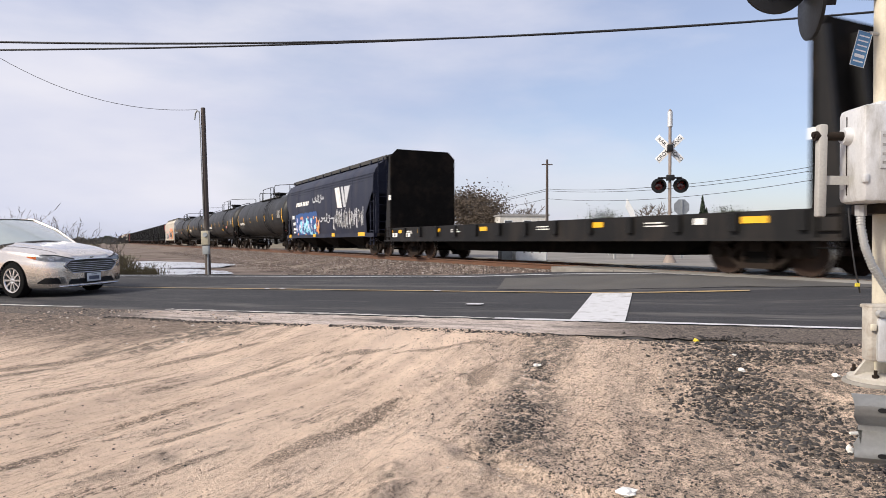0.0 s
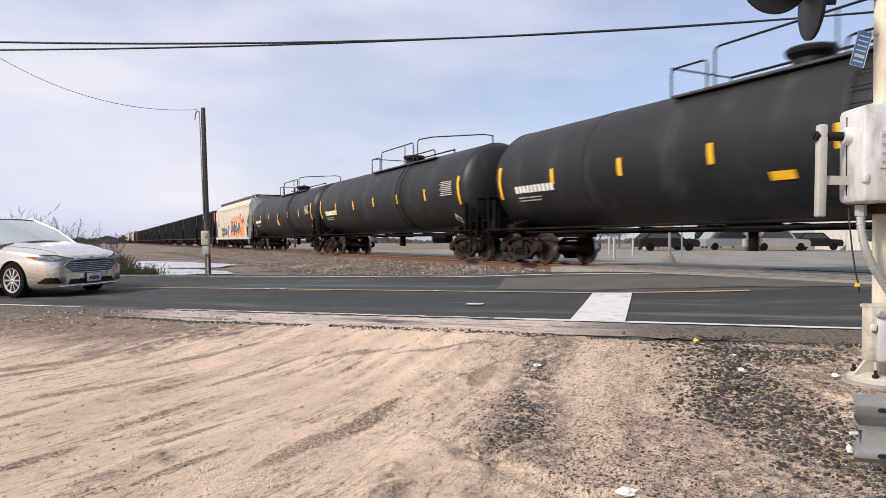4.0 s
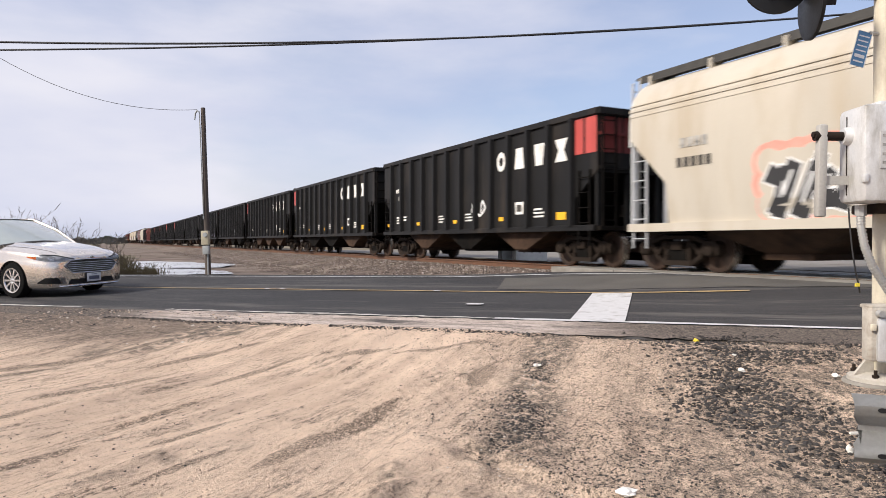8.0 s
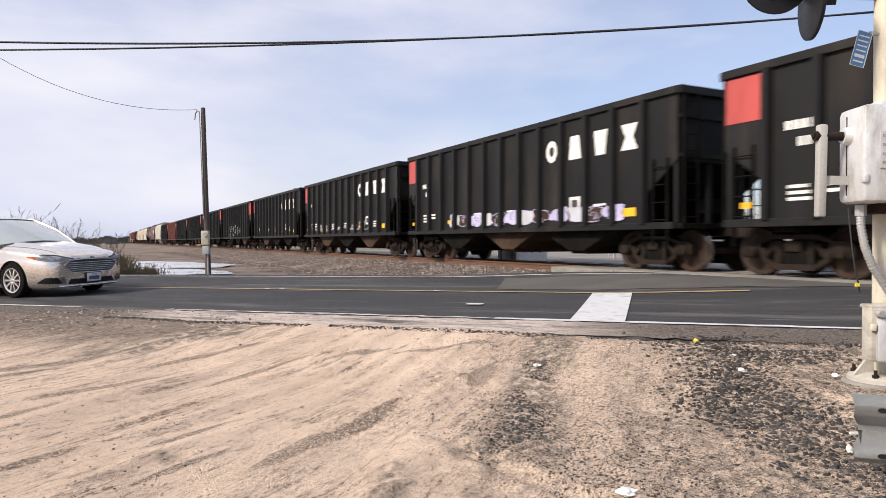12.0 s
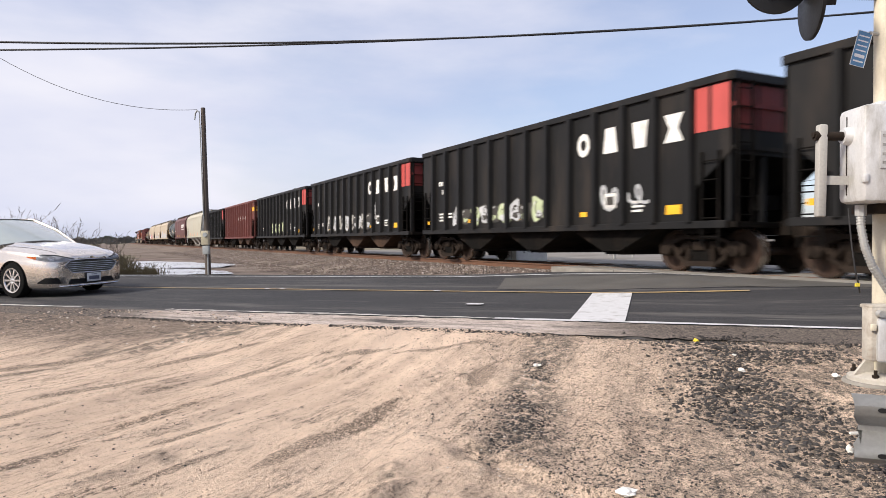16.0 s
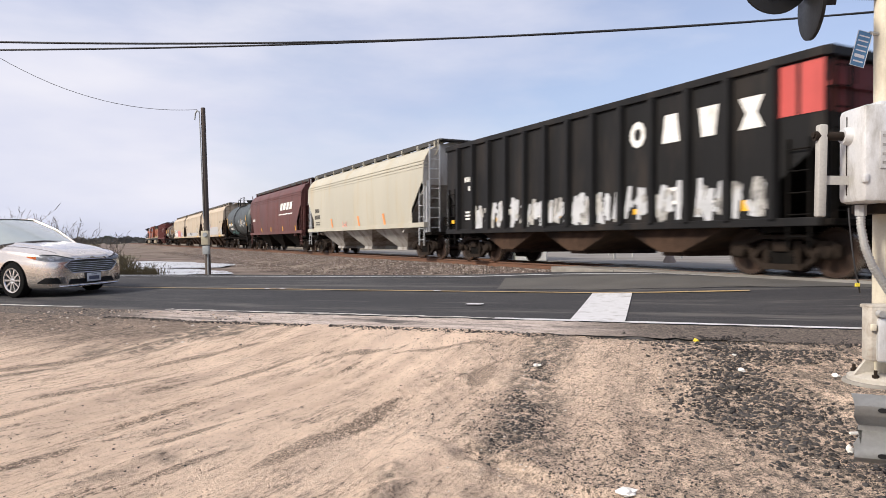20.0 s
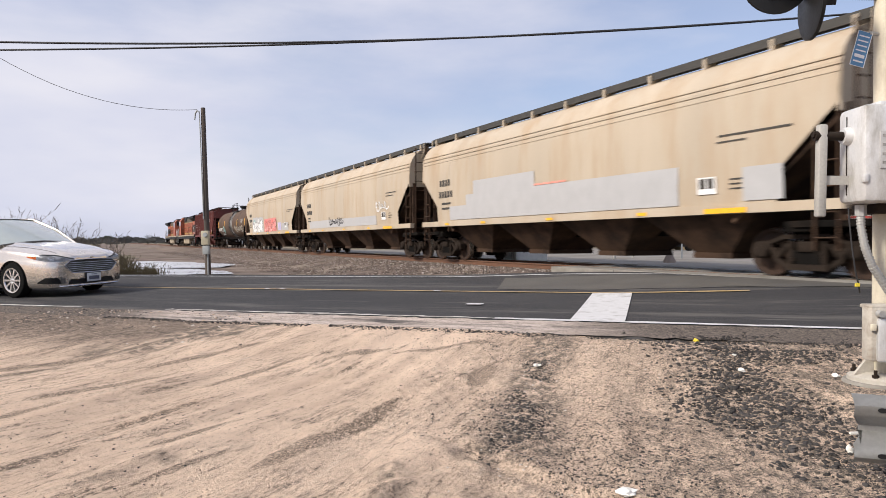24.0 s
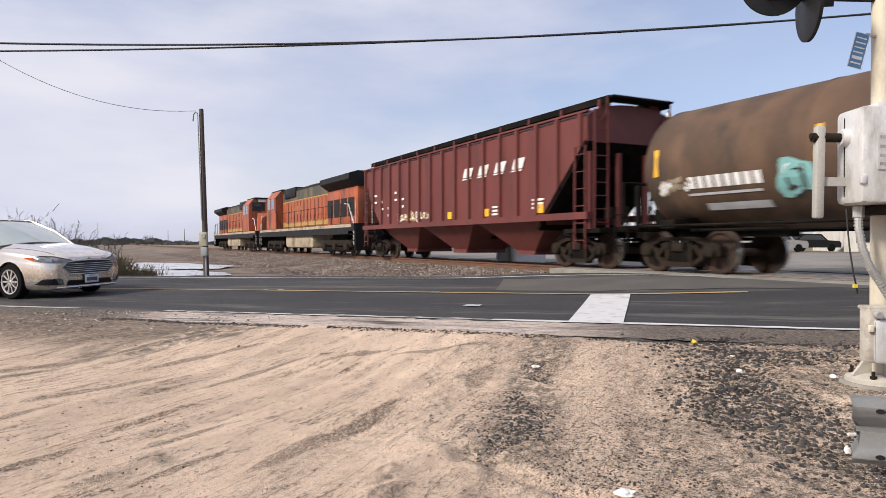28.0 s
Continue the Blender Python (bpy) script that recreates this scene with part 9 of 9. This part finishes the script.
def stalks(name, label, category, mat, spots, seed, tuft=True):
    """Reeds or scrub: thin bent stems with ragged heads, in one mesh."""
    rnd = random.Random(seed)
    verts, faces = [], []

    def blade(p, q, w0, w1):
        d = (Vector(q) - Vector(p))
        s = Vector((d.y + 0.3, -d.x + 0.5, 0)).normalized()
        n0 = len(verts)
        verts.extend([Vector(p) - s * w0, Vector(p) + s * w0, Vector(q) + s * w1, Vector(q) - s * w1])
        faces.append((n0, n0 + 1, n0 + 2, n0 + 3))
    for x, y, z, h, n, spread, thick in spots:
        for _ in range(n):
            bx_, by_ = x + rnd.gauss(0, spread), y + rnd.gauss(0, spread)
            hh = h * rnd.uniform(0.45, 1.08)
            lean = Vector((rnd.gauss(0, 0.22), rnd.gauss(0, 0.22), 1)) * hh
            p0 = Vector((bx_, by_, z))
            p1 = p0 + lean * 0.55
            p2 = p0 + lean + Vector((rnd.gauss(0, 0.1), rnd.gauss(0, 0.1), 0)) * hh
            blade(p0, p1, thick, thick * 0.8)
            blade(p1, p2, thick * 0.8, thick * 0.4)
            if tuft:
                for _k in range(rnd.randint(2, 6)):
                    t = rnd.uniform(0.35, 1.0)
                    c = p1.lerp(p2, t)
                    d = Vector((rnd.gauss(0, 1), rnd.gauss(0, 1), rnd.uniform(-0.4, 1.0))).normalized() * hh * rnd.uniform(0.05, 0.14)
                    blade(c, c + d, thick * 1.3, thick * 0.5)
    me = quick_mesh(name, verts, faces, mat)
    return tagged(new(name, me), label, category, kind="stuff")


def tree(name, label, x, y, h, crown, mat, seed, leaves=1400, shape="round", bare=False, z=-0.2):
    """A tapered trunk with limbs, and a crown of many small leaf clumps with gaps."""
    rnd = random.Random(seed)
    t = thing(name, label, "tree", pose(x, y, z))
    tr = bmesh.new()
    ends = []

    def limb(p, d, ln, r, lv):
        q = p + d * ln
        rod(tr, p, q, r, 6, r * 0.62)
        if lv == 0:
            ends.append(q)
            return
        for _ in range(rnd.randint(2, 3) + (1 if bare else 0)):
            nd = (d + Vector((rnd.gauss(0, 0.55), rnd.gauss(0, 0.55), rnd.gauss(0.12, 0.35)))).normalized()
            limb(q, nd, ln * rnd.uniform(0.6, 0.85), r * 0.58, lv - 1)
    if shape == "conifer":
        rod(tr, (0, 0, 0), (0, 0, h), 0.03 * h, 7, 0.01)
    else:
        limb(Vector((0, 0, 0)), Vector((rnd.gauss(0, 0.06), rnd.gauss(0, 0.06), 1)).normalized(), h * 0.30, 0.028 * h, 4 if bare else 3)
    part("trunk", tr, "bark", t, "dry branching trunk")
    if bare:
        return t
    verts, faces = [], []
    for _ in range(leaves):
        if shape == "conifer":
            u = rnd.random() ** 0.7
            zz = h * (0.12 + 0.88 * (1 - u))
            rr = crown * u * rnd.uniform(0.5, 1.0)
            a = rnd.uniform(0, 6.28)
            c = Vector((rr * math.cos(a), rr * math.sin(a), zz - 0.12 * rr))
        else:
            e = rnd.choice(ends)
            c = Vector(e) + Vector((rnd.gauss(0, 1), rnd.gauss(0, 1), rnd.gauss(0, 0.8))) * crown * 0.22
        s = rnd.uniform(0.06, 0.16) * (h / 7)
        n0 = len(verts)
        u_ = Vector((rnd.gauss(0, 1), rnd.gauss(0, 1), rnd.gauss(0, 1))).normalized()
        v_ = u_.cross(Vector((rnd.gauss(0, 1), rnd.gauss(0, 1), rnd.gauss(0, 1)))).normalized()
        verts.extend([c - u_ * s, c + v_ * s * 0.7, c + u_ * s, c - v_ * s * 0.7])
        faces.append((n0, n0 + 1, n0 + 2, n0 + 3))
    part("crown", quick_mesh("crown", verts, faces, mat), mat, t, "ragged leafy crown")
    return t


def far_side():
    """What stands beyond the track: lot, cabinets, trees, sheds, parked vans."""
    # paved lot and a side road beyond the track
    ang = math.degrees(math.atan2(UY, UX))
    base = Matrix.Translation(on_track(0)) @ Matrix.Rotation(radians(ang), 4, "Z")
    lot = part("pavement", bx(-60, 13, -44, -4.4, -0.3, -0.105), "asphalt_patch", at=base, smooth=0)
    tagged(lot, "pale worn asphalt lot beyond the track", "pavement", kind="structure")
    strip = part("side_road", bx(13.0, 60.0, -36, -3.6, -0.3, -0.11), "lot", at=base, smooth=0)
    tagged(strip, "grey gravel yard beyond the track", "pavement", kind="structure")
    for a, b, c, d in ((-20, 11, -8.2, -8.05), (-24, 9, -12.0, -11.85), (-26, 6, -17.0, -16.85)):
        tagged(part("lot_line", bx(a, b, c, d, -0.105, -0.099), "road_white", at=base, smooth=0), "worn white line on the asphalt lot", "road marking", kind="structure")
    # equipment cabinets by the track
    for px, d, wd_, h, mt, lb in ((941, 27.0, 1.30, 0.98, "sign_white", "pale metal equipment cabinet with sprayed marks"), (898, 27.4, 0.48, 0.92, "box_grey", "grey metal equipment cabinet")):
        x = (px - 784) / 1200 * d
        c = thing("equipment_cabinet", lb, "cabinet", pose(x, d, -0.16, 0, 0, 10))
        part("body", bx(-wd_ / 2, wd_ / 2, 0, 0.6, 0, h, bevel=0.02), mt, c)
        part("lid", bx(-wd_ / 2 - 0.03, wd_ / 2 + 0.03, -0.03, 0.63, h, h + 0.04), mt, c, smooth=0)
        part("door", bx(-wd_ / 2 + 0.05, wd_ / 2 - 0.05, -0.012, 0.0, 0.06, h - 0.05), mt, c, smooth=0)
        if wd_ > 1:
            for i in range(5):
                part("spray_mark", bx(-0.35 + i * 0.16, -0.27 + i * 0.16, -0.016, -0.0125, 0.35 + 0.05 * (i % 2), 0.62), "grey_mark", c, smooth=0)
    for px, d, h in ((1087, 30.0, 1.0), (1078, 38.0, 1.1), (1120, 33.0, 0.9)):
        b = thing("marker_post", "short grey steel post beyond the track", "post", pose((px - 784) / 1200 * d, d, -0.16))
        part("post", lathe(bmesh.new(), ((0, 0.0), (0, 0.06), (h, 0.06), (h + 0.03, 0.0)), "z", 10), "galvanised", b)
    # trees
    def place(px, d):
        return (px - 784) / 1200 * d, d
    for px, d, h, cr, mt, sd, lv, sh, lb in ((850, 75, 6.6, 5.6, "dry_leaf", 1, 9000, "round", "brown half-bare winter tree behind the track"), (832, 82, 7.2, 4.5, "dry_leaf", 12, 6000, "round", "brown half-bare winter tree behind the track"),
                                             (870, 70, 4.6, 5.0, "dry_leaf", 13, 6000, "round", "low brown bushy tree behind the track"),
                                             (1062, 80, 4.3, 3.4, "leaf", 3, 3500, "round", "small round green tree"), (1096, 95, 4.2, 3.4, "leaf", 14, 3000, "round", "small round green tree"),
                                             (1243, 85, 6.6, 1.1, "dark_leaf", 4, 4000, "conifer", "narrow dark cypress tree"), (1250, 86, 5.2, 1.0, "dark_leaf", 15, 3000, "conifer", "narrow dark cypress tree"),
                                             (1275, 80, 4.9, 3.2, "leaf", 5, 4000, "round", "ragged dull green tree"), (1297, 82, 4.6, 3.0, "leaf", 6, 4000, "round", "ragged dull green tree"), (1010, 90, 3.6, 3.0, "leaf", 7, 900, "round", "small round green tree")):
        x, y = place(px, d)
        tree("tree", lb, x, y, h, cr, mt, sd, lv, sh)
    for px, d, h, sd in ((938, 72, 6.0, 8), (1150, 70, 5.8, 9), (1165, 72, 5.0, 10)):
        x, y = place(px, d)
        tree("bare_tree", "bare grey winter tree behind the track", x, y, h, 0, "leaf", sd, bare=True)
    # white site office and vans
    x, y = place(928, 66)
    b = thing("site_office", "off-white flat-roofed site office", "building", pose(x, y, -0.2, 0, 0, 6))
    part("wall", bx(-2.4, 2.4, 0, 3, 0, 3.35), "wall_white", b, smooth=0)
    part("roof", bx(-2.5, 2.5, -0.1, 3.1, 3.35, 3.5), "roof_grey", b, smooth=0)
    for i in (-1.6, 0.3, 1.6):
        wn_ = part("window", bx(i - 0.35, i + 0.35, -0.03, 0.0, 2.1, 2.9), "glass_dark", b, "dark window", smooth=0)
        part("frame", bx(i - 0.4, i + 0.4, -0.02, -0.001, 2.04, 2.96), "sign_white", wn_, smooth=0)
    for px, d, ln, h, mt, lb in ((1186, 56, 5.2, 1.55, "loco_black", "dark parked pickup truck beyond the track"), (1300, 62, 5.6, 1.75, "sign_back", "grey parked car beyond the track"), (1385, 58, 5.2, 1.8, "roof_grey", "pale grey parked car beyond the track"), (1450, 62, 4.8, 1.6, "loco_black", "dark parked car beyond the track")):
        x, y = place(px, d)
        v = thing("parked_vehicle", lb, "vehicle", pose(x, y, -0.12, 0, 0, 8))
        part("body", prism(bmesh.new(), ((-ln / 2, 0.35), (ln / 2, 0.35), (ln / 2 + 0.05, 0.7), (ln / 2 - 0.1, 0.95), (ln / 2 - 1.3, 1.02), (ln / 2 - 2.0, h), (-ln / 2 + 0.9, h), (-ln / 2 + 0.3, 1.05), (-ln / 2, 1.0)), "y", 0, 1.8), mt, v, smooth=0)
        part("side_window", prism(bmesh.new(), ((ln / 2 - 1.55, 1.06), (ln / 2 - 2.1, h - 0.12), (-ln / 2 + 1.0, h - 0.12), (-ln / 2 + 0.55, 1.08)), "y", -0.012, -0.002), "glass_dark", v, "dark side windows", smooth=0)
        for k in (-ln / 2 + 0.9, ln / 2 - 0.9):
            part("wheel", lathe(bmesh.new(), ((-0.01, 0.0), (-0.01, 0.34), (0.22, 0.34), (0.22, 0.0)), "y", 18, (k, 0, 0.34)), "tyre", v)
    x, y = place(1545, 62)
    b = thing("store_building", "white flat-roofed building with teal band", "building", pose(x, y, -0.2, 0, 0, -14))
    part("wall", bx(-2.2, 14, 0, 10, 0, 5.0), "wall_white", b, smooth=0)
    part("band", bx(-2.25, 14.05, -0.06, 10.05, 4.2, 5.2), "g_teal", b, "teal roof band", smooth=0)
    part("red_band", bx(-2.26, 14.06, -0.07, 10.06, 3.0, 3.2), "red_panel", b, smooth=0)
    for i in range(4):
        part("window", bx(-1.2 + i * 3.2, 0.8 + i * 3.2, -0.04, 0.0, 0.9, 2.6), "glass_dark", b, "dark shop window", smooth=0)
    # tarped pile and a white bow shape
    x, y = place(1172, 62)
    t = thing("tarped_pile", "low pile under a tan tarpaulin", "pile", pose(x, y, -0.14))
    rows = [[(u * 2.0, v * 1.2, max(0.0, 2.75 * (1 - 0.75 * u * u - 0.6 * v * v) + 0.18 * noise.noise((u * 3, v * 3, 1)))) for v in np.linspace(-1, 1, 9)] for u in np.linspace(-1, 1, 12)]
    part("tarpaulin", sheet(bmesh.new(), rows), "tarp", t)
    for i in range(5):
        part("stake", rod(bmesh.new(), (-1.5 + i * 0.3, -1.1, 0), (-1.53 + i * 0.3, -1.1, 2.4 + 0.35 * (i % 2)), 0.06, 6), "tarp", t)
    x, y = place(1117, 60)
    b = thing("white_board", "leaning white board beyond the track", "board", pose(x, y, -0.14))
    part("board", prism(bmesh.new(), ((0.4, 2.0), (0.6, 1.9), (0.2, 3.6), (-0.4, 4.6), (-0.5, 3.9)), "y", -0.05, 0.05), "sign_white", b, smooth=0)
    part("stand", rod(bmesh.new(), (0.2, 0, 0), (0.2, 0, 1.6), 0.05, 6), "galvanised", b)
    # far woods that close the view
    rnd = random.Random(17)
    verts, faces = [], []
    for _ in range(9000):
        a = rnd.uniform(-0.95, 0.95)
        d = rnd.uniform(330, 520)
        hmax = 1.3 + 3.0 * max(0, noise.noise((a * 14, 3.3, 0))) + 1.8 * max(0, noise.noise((a * 60, 1.3, 0)))
        c = Vector((d * math.sin(a), d * math.cos(a), -0.4 + hmax * rnd.random() ** 0.8))
        s = rnd.uniform(0.6, 1.5)
        n0 = len(verts)
        u = Vector((math.cos(a), -math.sin(a), rnd.gauss(0, 0.3)))
        v = Vector((rnd.gauss(0, 0.3), rnd.gauss(0, 0.3), 1))
        verts.extend([c - u * s, c - v * s * 0.6, c + u * s, c + v * s * 0.6])
        faces.append((n0, n0 + 1, n0 + 2, n0 + 3))
    tagged(new("far_woods", quick_mesh("far_woods", verts, faces, "far_leaf")), "distant low line of grey-brown trees", "trees", kind="stuff")
    for px, d, h in ((301, 420, 9), (330, 430, 10), (274, 420, 6)):
        x, y = place(px, d)
        t = thing("far_mast", "thin distant lattice mast", "mast", pose(x, y, -0.4))
        part("mast", rod(bmesh.new(), (0, 0, 0), (0, 0, h), 0.25, 5, 0.12), "wood_pole", t)
    for px, d, h in ((195, 300, 4.4), (212, 320, 4.6), (262, 380, 6.0), (268, 400, 5.4), (188, 290, 4.2)):
        x, y = place(px, d)
        tree("tree", "small dark distant tree", x, y, h, h * 0.6, "dark_leaf", int(px), 500, z=-0.5)
    x, y = place(217, 420)
    b = thing("far_house", "small pale distant house", "house", pose(x, y, -0.5))
    part("wall", bx(-2.2, 2.2, 0, 4, 0, 2.2), "wall_white", b, smooth=0)
    part("roof", prism(bmesh.new(), ((-2.5, 2.2), (2.5, 2.2), (0, 3.1)), "y", -0.3, 4.3), "roof_grey", b, smooth=0)


def plants():
    spots = []
    rnd = random.Random(5)
    for i in range(38):
        t = i / 37
        px = -25 + 225 * t
        d = rnd.uniform(23, 27)
        top = 362 + 52 * t ** 0.8 + rnd.uniform(-8, 18)
        x = (px - 784) / 1200 * d
        h = 0.65 + (428 - top) / 1200 * d + 0.65
        spots.append((x, d, -0.65, h * rnd.choice((1.0, 0.9, 0.75)), 13, 0.20, 0.011))
    stalks("reeds", "dry grey-brown reeds and weeds behind the road", "reeds", "reed", spots, 3)
    spots = []
    for i in range(60):
        px, d = rnd.uniform(120, 275), rnd.uniform(22.5, 27)
        spots.append(((px - 784) / 1200 * d, d, -0.65, rnd.uniform(0.25, 0.75) * (1.35 - (px - 120) / 220), 26, 0.22, 0.010))
    stalks("scrub", "low olive brown scrub along the road edge", "scrub", "shrub", spots, 4)
    spots = []
    for i in range(30):
        px, d = rnd.uniform(195, 222), rnd.uniform(30, 36)
        spots.append(((px - 784) / 1200 * d, d, -0.65, rnd.uniform(0.3, 0.7), 20, 0.25, 0.012))
    stalks("scrub", "dark dry scrub by the puddles", "scrub", "shrub", spots, 6)


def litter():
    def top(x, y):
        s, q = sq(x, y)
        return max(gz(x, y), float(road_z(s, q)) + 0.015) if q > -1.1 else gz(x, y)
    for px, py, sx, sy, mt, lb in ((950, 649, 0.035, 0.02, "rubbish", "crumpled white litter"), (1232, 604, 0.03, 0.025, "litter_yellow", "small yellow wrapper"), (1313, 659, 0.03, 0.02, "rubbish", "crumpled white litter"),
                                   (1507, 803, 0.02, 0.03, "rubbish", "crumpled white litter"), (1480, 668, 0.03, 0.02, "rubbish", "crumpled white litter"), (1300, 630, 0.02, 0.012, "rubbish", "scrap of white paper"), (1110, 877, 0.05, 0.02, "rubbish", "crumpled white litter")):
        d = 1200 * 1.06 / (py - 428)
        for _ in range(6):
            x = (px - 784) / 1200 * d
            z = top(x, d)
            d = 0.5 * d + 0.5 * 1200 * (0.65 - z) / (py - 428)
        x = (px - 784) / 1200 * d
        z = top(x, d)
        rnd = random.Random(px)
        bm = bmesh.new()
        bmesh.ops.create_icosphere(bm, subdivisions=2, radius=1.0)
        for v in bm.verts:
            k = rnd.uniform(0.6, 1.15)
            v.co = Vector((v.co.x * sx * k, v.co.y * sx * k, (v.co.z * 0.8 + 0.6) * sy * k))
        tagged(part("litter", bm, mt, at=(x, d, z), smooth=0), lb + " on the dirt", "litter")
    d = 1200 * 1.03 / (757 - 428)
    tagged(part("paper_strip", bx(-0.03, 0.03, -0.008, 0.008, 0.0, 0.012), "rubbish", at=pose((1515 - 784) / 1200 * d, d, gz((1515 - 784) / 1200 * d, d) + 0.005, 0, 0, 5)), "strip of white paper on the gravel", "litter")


# pale base colour carries much of the sky's sheen on the water
M["water"] = material("rippled muddy water with painted sky sheen", (0.40, 0.41, 0.43), 0.30, var=0.08, scale=0.8, spec=0.8, bump=0.004, grain=12)
# greyed leaf colour, the haze of distance painted in
M["far_leaf"] = material("distant foliage with painted haze", (0.085, 0.085, 0.08), 0.95, var=0.3, scale=0.05)
sedan()
far_mast()
near_mast()
guard_rail()
utility_pole()
lines()
puddles()
far_side()
plants()
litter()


motions()
